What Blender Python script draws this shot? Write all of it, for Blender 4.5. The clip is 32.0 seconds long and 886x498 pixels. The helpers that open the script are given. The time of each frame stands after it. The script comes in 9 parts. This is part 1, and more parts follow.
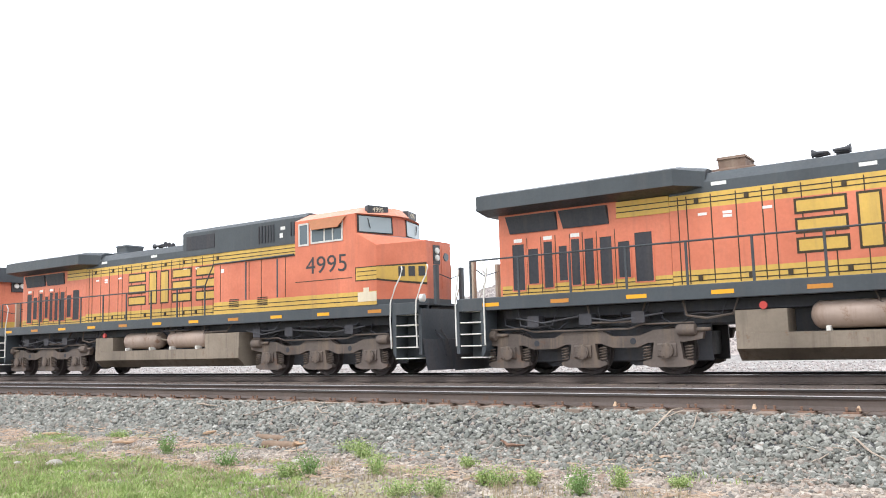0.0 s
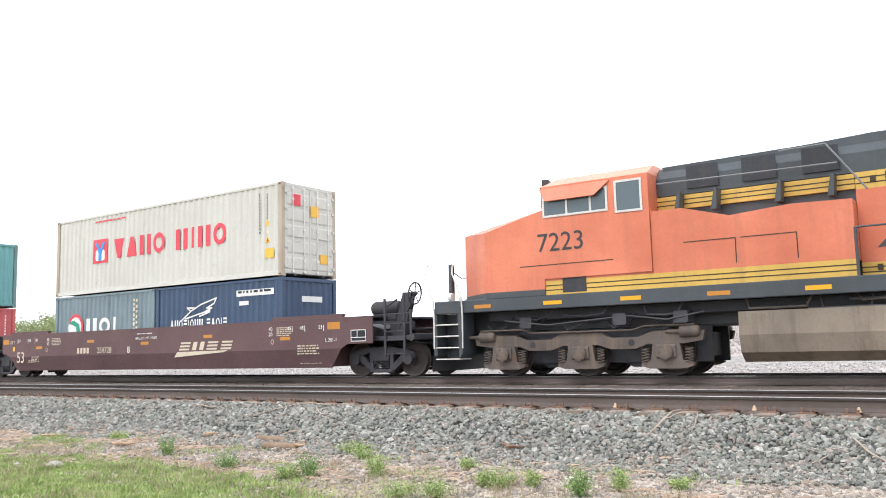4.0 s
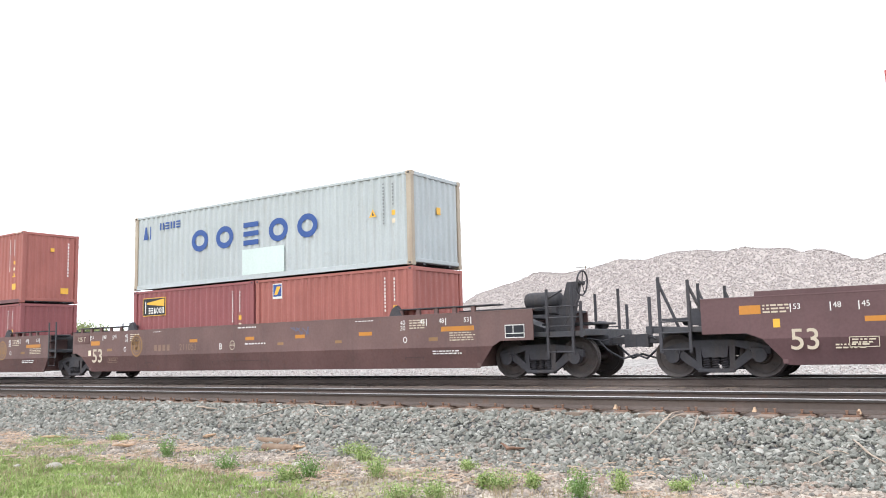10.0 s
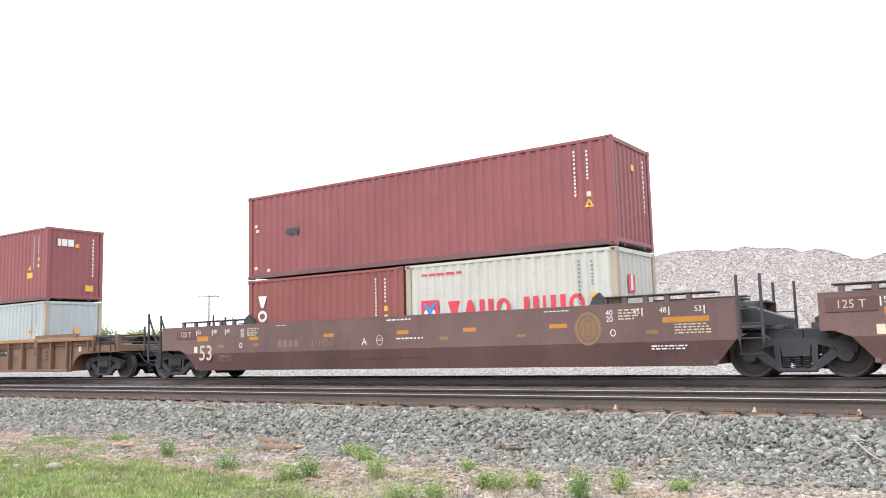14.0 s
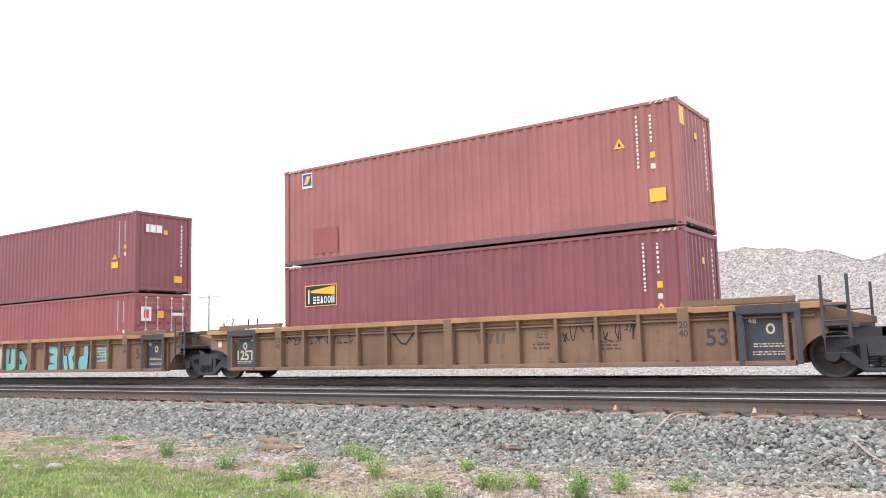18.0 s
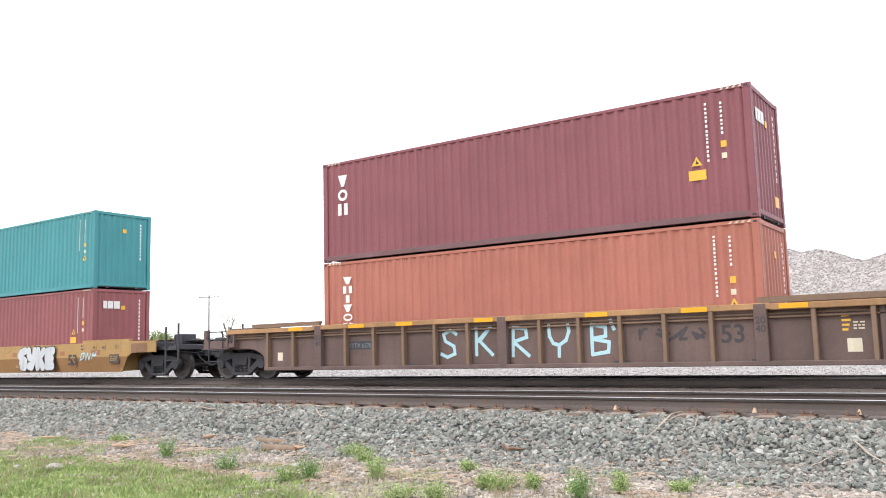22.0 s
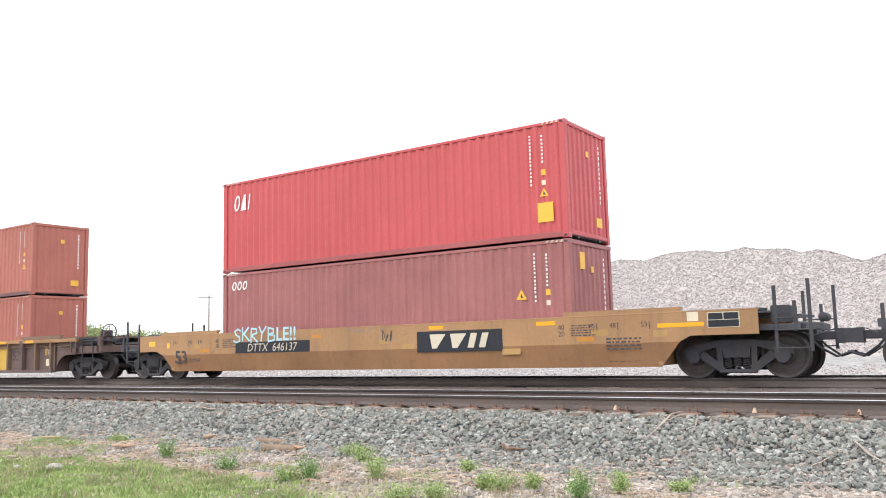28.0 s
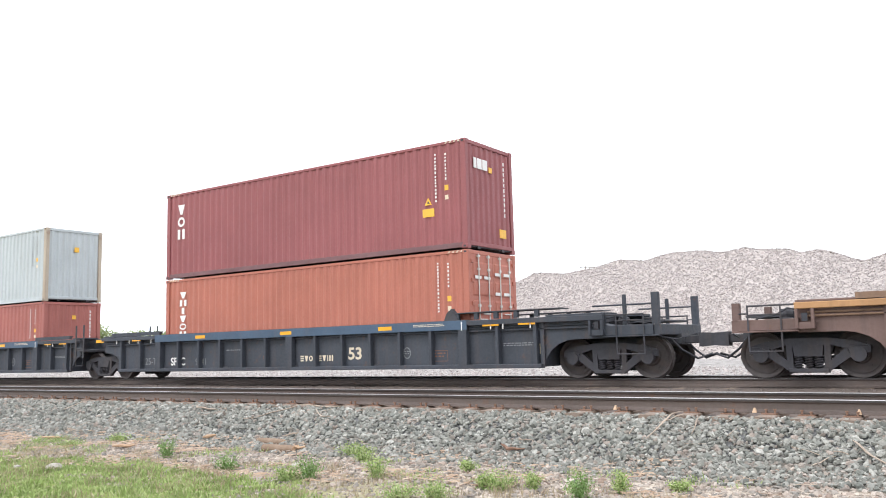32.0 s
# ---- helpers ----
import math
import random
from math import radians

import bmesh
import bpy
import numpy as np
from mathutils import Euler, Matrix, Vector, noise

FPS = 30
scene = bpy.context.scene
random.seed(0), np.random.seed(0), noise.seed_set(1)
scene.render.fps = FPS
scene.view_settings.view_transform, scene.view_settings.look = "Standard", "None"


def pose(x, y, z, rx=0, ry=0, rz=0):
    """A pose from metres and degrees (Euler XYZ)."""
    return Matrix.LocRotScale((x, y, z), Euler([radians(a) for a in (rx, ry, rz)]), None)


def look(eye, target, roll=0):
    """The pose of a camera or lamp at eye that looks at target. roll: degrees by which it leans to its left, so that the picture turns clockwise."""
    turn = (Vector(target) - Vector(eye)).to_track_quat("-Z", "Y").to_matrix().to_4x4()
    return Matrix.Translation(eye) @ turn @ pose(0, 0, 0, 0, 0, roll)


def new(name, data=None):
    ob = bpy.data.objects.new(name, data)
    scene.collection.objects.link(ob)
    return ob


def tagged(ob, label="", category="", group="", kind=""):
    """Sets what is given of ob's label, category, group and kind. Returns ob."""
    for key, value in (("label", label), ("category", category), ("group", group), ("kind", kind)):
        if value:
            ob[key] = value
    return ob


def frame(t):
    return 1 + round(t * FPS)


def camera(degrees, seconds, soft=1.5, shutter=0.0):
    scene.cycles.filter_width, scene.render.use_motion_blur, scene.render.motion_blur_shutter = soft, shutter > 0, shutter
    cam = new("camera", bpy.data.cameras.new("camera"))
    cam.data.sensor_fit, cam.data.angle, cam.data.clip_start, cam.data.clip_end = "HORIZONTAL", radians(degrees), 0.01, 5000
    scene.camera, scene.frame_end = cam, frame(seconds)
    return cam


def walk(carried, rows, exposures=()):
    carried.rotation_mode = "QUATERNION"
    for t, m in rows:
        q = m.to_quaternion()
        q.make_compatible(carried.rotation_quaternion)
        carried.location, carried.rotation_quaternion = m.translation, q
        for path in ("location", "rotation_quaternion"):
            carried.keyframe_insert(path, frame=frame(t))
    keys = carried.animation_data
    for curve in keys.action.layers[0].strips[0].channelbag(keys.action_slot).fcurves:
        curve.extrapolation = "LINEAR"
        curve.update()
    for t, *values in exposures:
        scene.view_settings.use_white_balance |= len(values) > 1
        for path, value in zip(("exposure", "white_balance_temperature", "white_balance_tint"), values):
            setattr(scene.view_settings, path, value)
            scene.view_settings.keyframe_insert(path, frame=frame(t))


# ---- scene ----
# Still camera on the bank beside two main tracks; a stack train rolls by on the far track.
# x runs along the tracks (the train rolls towards +x), y away from the camera, z = 0 at the rail tops.
EYE_Z = 0.794
YAW, PITCH, ROLL = 34.455, 6.784, 1.51
TC, NC = 18.968, 12.571          # centre lines of the train's track and of the near track
cam = camera(56.27, 32.0, soft=1.0)
TILT = ((0.0, 0.20), (1.0, 0.09), (6.0, 0.12), (8.0, 0.07), (9.0, 0.0), (15.0, 0.0), (18.0, -0.03), (32.0, -0.04))


def eye_pose(dp):
    m = Euler((radians(90 + PITCH - dp), 0, 0)).to_matrix()
    m = Euler((0, 0, radians(YAW))).to_matrix() @ m @ Euler((0, 0, radians(-ROLL))).to_matrix()
    return Matrix.Translation((0, 0, EYE_Z)) @ m.to_4x4()


walk(cam, [(t, eye_pose(d)) for t, d in TILT])

# ---- light: a bright overcast sky, a faint broad sun behind the cloud ----
world = bpy.data.worlds.new("overcast")
scene.world = world
world.use_nodes = True
wn, wl = world.node_tree.nodes, world.node_tree.links
wn.clear()
sky = wn.new("ShaderNodeTexSky")
sky.sky_type, sky.sun_disc = "NISHITA", False
sky.sun_elevation, sky.sun_rotation = radians(52), radians(200)
cloud = wn.new("ShaderNodeMix")
cloud.data_type = "RGBA"
cloud.inputs["Factor"].default_value = 0.93
cloud.inputs["B"].default_value = (15.5, 16.2, 17.3, 1)
bg = wn.new("ShaderNodeBackground")
bg.inputs["Strength"].default_value = 0.10
wo = wn.new("ShaderNodeOutputWorld")
wl.new(sky.outputs["Color"], cloud.inputs["A"])
wl.new(cloud.outputs["Result"], bg.inputs["Color"])
wl.new(bg.outputs["Background"], wo.inputs["Surface"])
sun = new("sun", bpy.data.lights.new("sun", "SUN"))
sun.data.energy, sun.data.angle, sun.data.color = 1.3, radians(25), (1.0, 0.975, 0.94)
sun.matrix_world = look((0, 0, 0), (0.30, 0.72, -1.0))
scene.view_settings.exposure = 0.25


# ---- materials ----
def node(nt, kind, **kw):
    n = nt.nodes.new(kind)
    for k, v in kw.items():
        n.inputs[k.replace("_", " ")].default_value = v
    return n


def ramp(nt, src, lo, hi, a=0.0, b=1.0):
    n = node(nt, "ShaderNodeMapRange", From_Min=lo, From_Max=hi, To_Min=a, To_Max=b)
    nt.links.new(src, n.inputs["Value"])
    return n.outputs["Result"]


def mixed(nt, fac, a, b, blend="MIX"):
    n = nt.nodes.new("ShaderNodeMix")
    n.data_type, n.blend_type = "RGBA", blend
    for key, v in (("Factor", fac), ("A", a), ("B", b)):
        if isinstance(v, (tuple, float, int)):
            n.inputs[key].default_value = v if not isinstance(v, tuple) else (*v[:3], 1)
        else:
            nt.links.new(v, n.inputs[key])
    return n.outputs["Result"]


def fresh(name):
    m = bpy.data.materials.new(name)
    m.use_nodes = True
    return m, m.node_tree, m.node_tree.nodes["Principled BSDF"]


def noised(nt, vec, scale, detail=3.0, rough=0.55):
    n = node(nt, "ShaderNodeTexNoise", Scale=scale, Detail=detail, Roughness=rough)
    nt.links.new(vec, n.inputs["Vector"])
    return n.outputs["Fac"]


def paint(name, col, rough=0.5, vary=0.18, streak=0.25, dirt=(0.16, 0.12, 0.09), rust=0.0, metal=0.0, bump=0.05, grain=16.0, fade=None):
    """Weathered coated steel: two scales of fading, run-down streaks, rust blooms, fine relief."""
    m, nt, bs = fresh(name)
    tc = nt.nodes.new("ShaderNodeTexCoord")
    ob = tc.outputs["Object"]
    mp = node(nt, "ShaderNodeMapping", Scale=(2.6, 2.6, 0.16))
    nt.links.new(ob, mp.inputs["Vector"])
    big, fine = noised(nt, ob, 0.55, 4), noised(nt, ob, grain, 3)
    runs = noised(nt, mp.outputs["Vector"], 1.6, 5, 0.65)
    c = mixed(nt, ramp(nt, big, 0.3, 0.7), tuple(v * (1 - vary) for v in col), tuple(min(1, v * (1 + vary)) for v in (fade or col)))
    c = mixed(nt, ramp(nt, runs, 0.5, 0.78, 0.0, streak), c, dirt)
    c = mixed(nt, ramp(nt, fine, 0.35, 0.65, 0.0, 0.12), c, tuple(v * 0.55 for v in col))
    if rust:
        blot = noised(nt, ob, 3.2, 6, 0.7)
        c = mixed(nt, ramp(nt, blot, 0.60, 0.68, 0.0, rust), c, (0.17, 0.075, 0.035))
    nt.links.new(c, bs.inputs["Base Color"])
    nt.links.new(ramp(nt, fine, 0.3, 0.7, max(0.05, rough - 0.1), min(1, rough + 0.12)), bs.inputs["Roughness"])
    bs.inputs["Metallic"].default_value = metal
    bs.inputs["Specular IOR Level"].default_value = 0.35
    if bump:
        b = node(nt, "ShaderNodeBump", Strength=bump, Distance=0.02)
        nt.links.new(fine, b.inputs["Height"])
        nt.links.new(b.outputs["Normal"], bs.inputs["Normal"])
    return m


def pebbles(name, stops, rough=0.9):
    """Loose stones: each one takes its own tone."""
    m, nt, bs = fresh(name)
    g = nt.nodes.new("ShaderNodeNewGeometry")
    r = nt.nodes.new("ShaderNodeValToRGB")
    el = r.color_ramp.elements
    el[0].position, el[0].color = 0.0, (*stops[0], 1)
    el[1].position, el[1].color = 1.0, (*stops[-1], 1)
    for i, s in enumerate(stops[1:-1], 1):
        el.new(i / (len(stops) - 1)).color = (*s, 1)
    nt.links.new(g.outputs["Random Per Island"], r.inputs["Fac"])
    tc = nt.nodes.new("ShaderNodeTexCoord")
    f = noised(nt, tc.outputs["Object"], 45, 3)
    nt.links.new(mixed(nt, ramp(nt, f, 0.3, 0.7, 0.0, 0.35), r.outputs["Color"], tuple(v * 0.6 for v in stops[0])), bs.inputs["Base Color"])
    bs.inputs["Roughness"].default_value = rough
    return m


def leafy(name, stops):
    m = pebbles(name, stops, 0.6)
    bs = m.node_tree.nodes["Principled BSDF"]
    bs.inputs["Specular IOR Level"].default_value = 0.25
    nt = m.node_tree
    tc = nt.nodes.new("ShaderNodeTexCoord")
    base = bs.inputs["Base Color"].links[0].from_socket
    patch = ramp(nt, noised(nt, tc.outputs["Object"], 2.6, 4), 0.42, 0.62, 0.0, 0.6)
    nt.links.new(mixed(nt, patch, base, tuple(v * 0.62 for v in stops[0])), bs.inputs["Base Color"])
    return m


def glassy(name, col=(0.02, 0.025, 0.03)):
    m, nt, bs = fresh(name)
    bs.inputs["Base Color"].default_value = (*col, 1)
    bs.inputs["Roughness"].default_value = 0.06
    return m


M_STEELDARK = paint("sooty_steel", (0.066, 0.067, 0.076), 0.6, 0.25, 0.5, (0.11, 0.085, 0.07), bump=0.1)
M_TRUCK = paint("dusty_truck_steel", (0.13, 0.105, 0.092), 0.75, 0.4, 0.8, (0.24, 0.175, 0.125), bump=0.3, rust=0.35)
M_CARTRUCK = paint("grimy_truck_steel", (0.062, 0.061, 0.070), 0.7, 0.3, 0.5, (0.10, 0.075, 0.06), bump=0.2)
M_WHEEL = paint("rolled_wheel_steel", (0.072, 0.062, 0.060), 0.55, 0.25, 0.4, (0.12, 0.07, 0.05), metal=0.3)
M_ORANGE = paint("orange_enamel", (0.61, 0.165, 0.09), 0.42, 0.12, 0.4, (0.36, 0.14, 0.10), fade=(0.69, 0.22, 0.13), rust=0.08)
M_YELLOW = paint("golden_enamel", (0.64, 0.41, 0.095), 0.45, 0.14, 0.5, (0.30, 0.20, 0.10), rust=0.12)
M_BLACKGREEN = paint("dark_green_black_enamel", (0.066, 0.076, 0.086), 0.45, 0.2, 0.35, (0.12, 0.11, 0.105))
M_LINE = paint("dark_pinstripe", (0.05, 0.035, 0.02), 0.5, 0.1, 0.1, bump=0)
M_GRILLE = paint("louvre_black", (0.042, 0.043, 0.052), 0.6, 0.1, 0.2, bump=0)
M_WHITE = paint("white_marking", (0.80, 0.79, 0.77), 0.5, 0.08, 0.15, (0.45, 0.4, 0.36), bump=0)
M_SAFE = paint("silver_grab_iron", (0.75, 0.73, 0.68), 0.45, 0.1, 0.2, bump=0)
M_REFL = paint("amber_reflector", (0.85, 0.40, 0.02), 0.35, 0.06, 0.1, bump=0)
M_REFLD = paint("faded_amber_reflector", (0.55, 0.23, 0.04), 0.45, 0.1, 0.3, bump=0)
M_STICK = paint("yellow_sticker", (0.84, 0.47, 0.06), 0.4, 0.05, 0.1, bump=0)
M_CREAM = paint("cream_stencil", (0.62, 0.54, 0.42), 0.55, 0.12, 0.3, (0.3, 0.18, 0.14), bump=0)
M_PATCH = paint("grey_cream_patch", (0.72, 0.63, 0.48), 0.6, 0.12, 0.2, bump=0)
M_TANK = paint("dusty_fuel_tank", (0.25, 0.205, 0.16), 0.7, 0.3, 0.8, (0.115, 0.085, 0.07), bump=0.15, rust=0.45)
M_AIRTANK = paint("silver_reservoir", (0.38, 0.29, 0.24), 0.45, 0.3, 0.6, (0.17, 0.095, 0.06), rust=0.7)
M_GLASS = glassy("tinted_glass", (0.10, 0.13, 0.15))
M_FRAME = paint("bright_window_frame", (0.62, 0.60, 0.57), 0.4, 0.1, 0.2, metal=0.2)
M_LAMP = glassy("lamp_lens", (0.75, 0.75, 0.72))
M_RAIL = paint("rail_web", (0.120, 0.095, 0.085), 0.7, 0.2, 0.3, (0.2, 0.13, 0.1), bump=0.15, rust=0.3)
M_RAILTOP = paint("rail_head", (0.40, 0.395, 0.40), 0.38, 0.15, 0.1, metal=0.85, bump=0)
M_HEADSIDE = paint("rail_head_side", (0.060, 0.052, 0.050), 0.5, 0.2, 0.2, (0.12, 0.09, 0.08), metal=0.3, bump=0.05)
M_TIE = paint("creosoted_oak", (0.24, 0.185, 0.15), 0.9, 0.3, 0.5, (0.28, 0.2, 0.15), bump=0.5, grain=30)
M_PLATE = paint("rusty_tie_plate", (0.20, 0.115, 0.08), 0.85, 0.3, 0.5, (0.34, 0.24, 0.18), bump=0.3)
M_LOGBARK = paint("brown_log_bark", (0.25, 0.175, 0.125), 0.9, 0.4, 0.6, (0.40, 0.31, 0.24), bump=0.5, grain=30)
M_WOOD = paint("weathered_wood", (0.38, 0.305, 0.245), 0.9, 0.35, 0.6, (0.54, 0.46, 0.39), bump=0.4, grain=35)
M_WOODCUT = paint("fresh_cut_wood", (0.46, 0.31, 0.20), 0.85, 0.2, 0.2, bump=0.3)
M_POLE = paint("pole_wood", (0.24, 0.20, 0.17), 0.9, 0.2, 0.3)
M_BALLAST = pebbles("crushed_ballast", ((0.125, 0.128, 0.114), (0.274, 0.266, 0.238), (0.170, 0.178, 0.160), (0.40, 0.39, 0.355), (0.227, 0.224, 0.196), (0.50, 0.485, 0.445), (0.200, 0.206, 0.184), (0.378, 0.308, 0.265), (0.150, 0.155, 0.138), (0.30, 0.295, 0.262), (0.235, 0.240, 0.215)))
M_TOE = pebbles("dusty_gravel", ((0.22, 0.192, 0.168), (0.38, 0.32, 0.27), (0.25, 0.232, 0.208), (0.58, 0.50, 0.44), (0.36, 0.26, 0.205), (0.185, 0.18, 0.168), (0.46, 0.385, 0.33), (0.30, 0.265, 0.23)))
M_DUSTY = pebbles("rust_dusted_ballast", ((0.10, 0.082, 0.075), (0.17, 0.14, 0.125), (0.13, 0.11, 0.10), (0.22, 0.18, 0.16)))
M_PILE = pebbles("pale_aggregate", ((0.33, 0.295, 0.285), (0.52, 0.47, 0.455), (0.43, 0.385, 0.37), (0.60, 0.545, 0.525), (0.48, 0.43, 0.415), (0.39, 0.35, 0.34), (0.56, 0.50, 0.48)))
M_GRASS = leafy("young_grass", ((0.24, 0.34, 0.10), (0.37, 0.50, 0.16), (0.48, 0.56, 0.24), (0.32, 0.45, 0.13), (0.56, 0.53, 0.32), (0.42, 0.54, 0.19), (0.50, 0.56, 0.28)))
M_WEED = leafy("dark_weed", ((0.15, 0.27, 0.08), (0.23, 0.36, 0.12), (0.31, 0.43, 0.17)))
M_CHIPS = pebbles("splintered_wood", ((0.46, 0.33, 0.24), (0.58, 0.46, 0.36), (0.36, 0.25, 0.18), (0.52, 0.36, 0.25), (0.42, 0.36, 0.30)), 0.85)
M_DRY = leafy("dry_straw", ((0.42, 0.34, 0.22), (0.54, 0.46, 0.32), (0.35, 0.27, 0.18), (0.46, 0.44, 0.26)))
M_LEAF = leafy("spring_leaves", ((0.30, 0.36, 0.16), (0.38, 0.44, 0.20), (0.45, 0.48, 0.26)))
M_CLIP = paint("pale_clip", (0.52, 0.36, 0.24), 0.6, 0.15, 0.2, bump=0)
M_BARK = paint("bark", (0.12, 0.09, 0.07), 0.9, 0.3, 0.3, bump=0.4)


def ground_material():
    """Bank: grass soil near the camera, tan dirt at the toe, on the shoulder a bed darkened as shade between the grey
    ballast stones, pale gravel beyond the train.
    """
    m, nt, bs = fresh("trackside_ground")
    tc = nt.nodes.new("ShaderNodeTexCoord")
    p = tc.outputs["Object"]
    sep = nt.nodes.new("ShaderNodeSeparateXYZ")
    nt.links.new(p, sep.inputs["Vector"])
    wob = noised(nt, p, 0.9, 4)
    yy = nt.nodes.new("ShaderNodeMath")
    yy.operation = "ADD"
    nt.links.new(sep.outputs["Y"], yy.inputs[0])
    nt.links.new(ramp(nt, wob, 0.25, 0.75, -0.7, 0.7), yy.inputs[1])
    vor = node(nt, "ShaderNodeTexVoronoi", Scale=22.0)
    nt.links.new(p, vor.inputs["Vector"])
    far = node(nt, "ShaderNodeTexVoronoi", Scale=3.2)
    nt.links.new(p, far.inputs["Vector"])
    speck = ramp(nt, vor.outputs["Color"], 0.2, 0.9)
    soil = mixed(nt, noised(nt, p, 2.2, 5), (0.24, 0.25, 0.11), (0.37, 0.32, 0.20))
    dirt = mixed(nt, speck, (0.30, 0.245, 0.195), (0.55, 0.475, 0.40))
    # near-black bed: shade in the gaps between ballast stones, put into the colour
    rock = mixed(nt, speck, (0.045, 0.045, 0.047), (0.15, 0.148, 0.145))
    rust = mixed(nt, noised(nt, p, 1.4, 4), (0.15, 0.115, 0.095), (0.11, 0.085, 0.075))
    pale = mixed(nt, ramp(nt, far.outputs["Color"], 0.2, 0.9), (0.22, 0.205, 0.195), (0.46, 0.43, 0.41))
    green = mixed(nt, noised(nt, p, 0.05, 3), (0.22, 0.25, 0.10), (0.34, 0.30, 0.20))
    c = mixed(nt, ramp(nt, yy.outputs[0], 7.2, 8.0), soil, dirt)
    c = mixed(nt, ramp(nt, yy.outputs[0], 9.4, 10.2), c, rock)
    tan = mixed(nt, speck, (0.24, 0.18, 0.14), (0.44, 0.35, 0.28))
    c = mixed(nt, ramp(nt, yy.outputs[0], 11.15, 11.45), c, tan)
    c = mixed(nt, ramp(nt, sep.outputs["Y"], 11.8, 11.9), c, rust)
    c = mixed(nt, ramp(nt, sep.outputs["Y"], 20.6, 21.4), c, pale)
    c = mixed(nt, ramp(nt, sep.outputs["Y"], 110.0, 135.0), c, green)
    nt.links.new(c, bs.inputs["Base Color"])
    bs.inputs["Roughness"].default_value = 0.95
    b = node(nt, "ShaderNodeBump", Strength=0.6, Distance=0.03)
    nt.links.new(vor.outputs["Distance"], b.inputs["Height"])
    nt.links.new(b.outputs["Normal"], bs.inputs["Normal"])
    return m


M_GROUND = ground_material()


# ---- mesh building ----
class Shape:
    """Points and faces of one mesh."""

    def __init__(self):
        self.v, self.f = [], []

    def poly(self, pts, faces):
        n = len(self.v)
        self.v += [tuple(p) for p in pts]
        self.f += [tuple(i + n for i in f) for f in faces]
        return self

    def box(self, x0, x1, y0, y1, z0, z1):
        p = [(x, y, z) for x in (x0, x1) for y in (y0, y1) for z in (z0, z1)]
        return self.poly(p, [(0, 1, 3, 2), (4, 6, 7, 5), (0, 4, 5, 1), (2, 3, 7, 6), (0, 2, 6, 4), (1, 5, 7, 3)])

    def loft(self, a, b, caps=True):
        """Two rings of equally many points, joined."""
        n = len(a)
        f = [(i, (i + 1) % n, n + (i + 1) % n, n + i) for i in range(n)]
        if caps:
            f += [tuple(range(n))[::-1], tuple(range(n, 2 * n))]
        return self.poly(list(a) + list(b), f)

    def xz(self, pts, y0, y1):
        """An outline in the x-z plane, from y0 to y1."""
        return self.loft([(x, y0, z) for x, z in pts], [(x, y1, z) for x, z in pts])

    def yz(self, pts, x0, x1):
        return self.loft([(x0, y, z) for y, z in pts], [(x1, y, z) for y, z in pts])

    def xy(self, pts, z0, z1):
        return self.loft([(x, y, z0) for x, y in pts], [(x, y, z1) for x, y in pts])

    def rim(self, x0, x1, y0, y1, z0, z1, c=0.012):
        """A box whose long edges are eased, along its longest side."""
        d = (x1 - x0, y1 - y0, z1 - z0)
        k = d.index(max(d))

        def ring(a0, a1, b0, b1):
            return [(a0 + c, b0), (a1 - c, b0), (a1, b0 + c), (a1, b1 - c), (a1 - c, b1), (a0 + c, b1), (a0, b1 - c), (a0, b0 + c)]
        if k == 0:
            return self.yz(ring(y0, y1, z0, z1), x0, x1)
        if k == 1:
            return self.xz(ring(x0, x1, z0, z1), y0, y1)
        return self.xy(ring(x0, x1, y0, y1), z0, z1)

    def turn(self, prof, axis, c, n=20, caps=True):
        """A turned body: prof holds (position on the axis, radius) pairs."""
        rings = []
        for a, r in prof:
            ring = []
            for i in range(n):
                u, w = r * math.cos(2 * math.pi * i / n), r * math.sin(2 * math.pi * i / n)
                ring.append({"x": (c[0] + a, c[1] + u, c[2] + w), "y": (c[0] + u, c[1] + a, c[2] + w), "z": (c[0] + u, c[1] + w, c[2] + a)}[axis])
            rings.append(ring)
        k = len(self.v)
        m = len(rings)
        self.v += [p for r in rings for p in r]
        for j in range(m - 1):
            self.f += [(k + j * n + i, k + j * n + (i + 1) % n, k + (j + 1) * n + (i + 1) % n, k + (j + 1) * n + i) for i in range(n)]
        if caps:
            self.f += [tuple(k + i for i in range(n))[::-1], tuple(k + (m - 1) * n + i for i in range(n))]
        return self

    def tube(self, pts, r, n=6):
        """A round bar along a chain of points."""
        pts = [Vector(p) for p in pts]
        rings = []
        for i, p in enumerate(pts):
            d = (pts[min(i + 1, len(pts) - 1)] - pts[max(i - 1, 0)]).normalized()
            a = d.cross(Vector((0.31, 0.2, 0.93))).normalized()
            b = d.cross(a)
            rings.append([p + r * (math.cos(2 * math.pi * k / n) * a + math.sin(2 * math.pi * k / n) * b) for k in range(n)])
        m = len(rings)
        f = [(j * n + k, j * n + (k + 1) % n, (j + 1) * n + (k + 1) % n, (j + 1) * n + k) for j in range(m - 1) for k in range(n)]
        return self.poly([q for r in rings for q in r], f + [tuple(range(n))[::-1], tuple((m - 1) * n + k for k in range(n))])


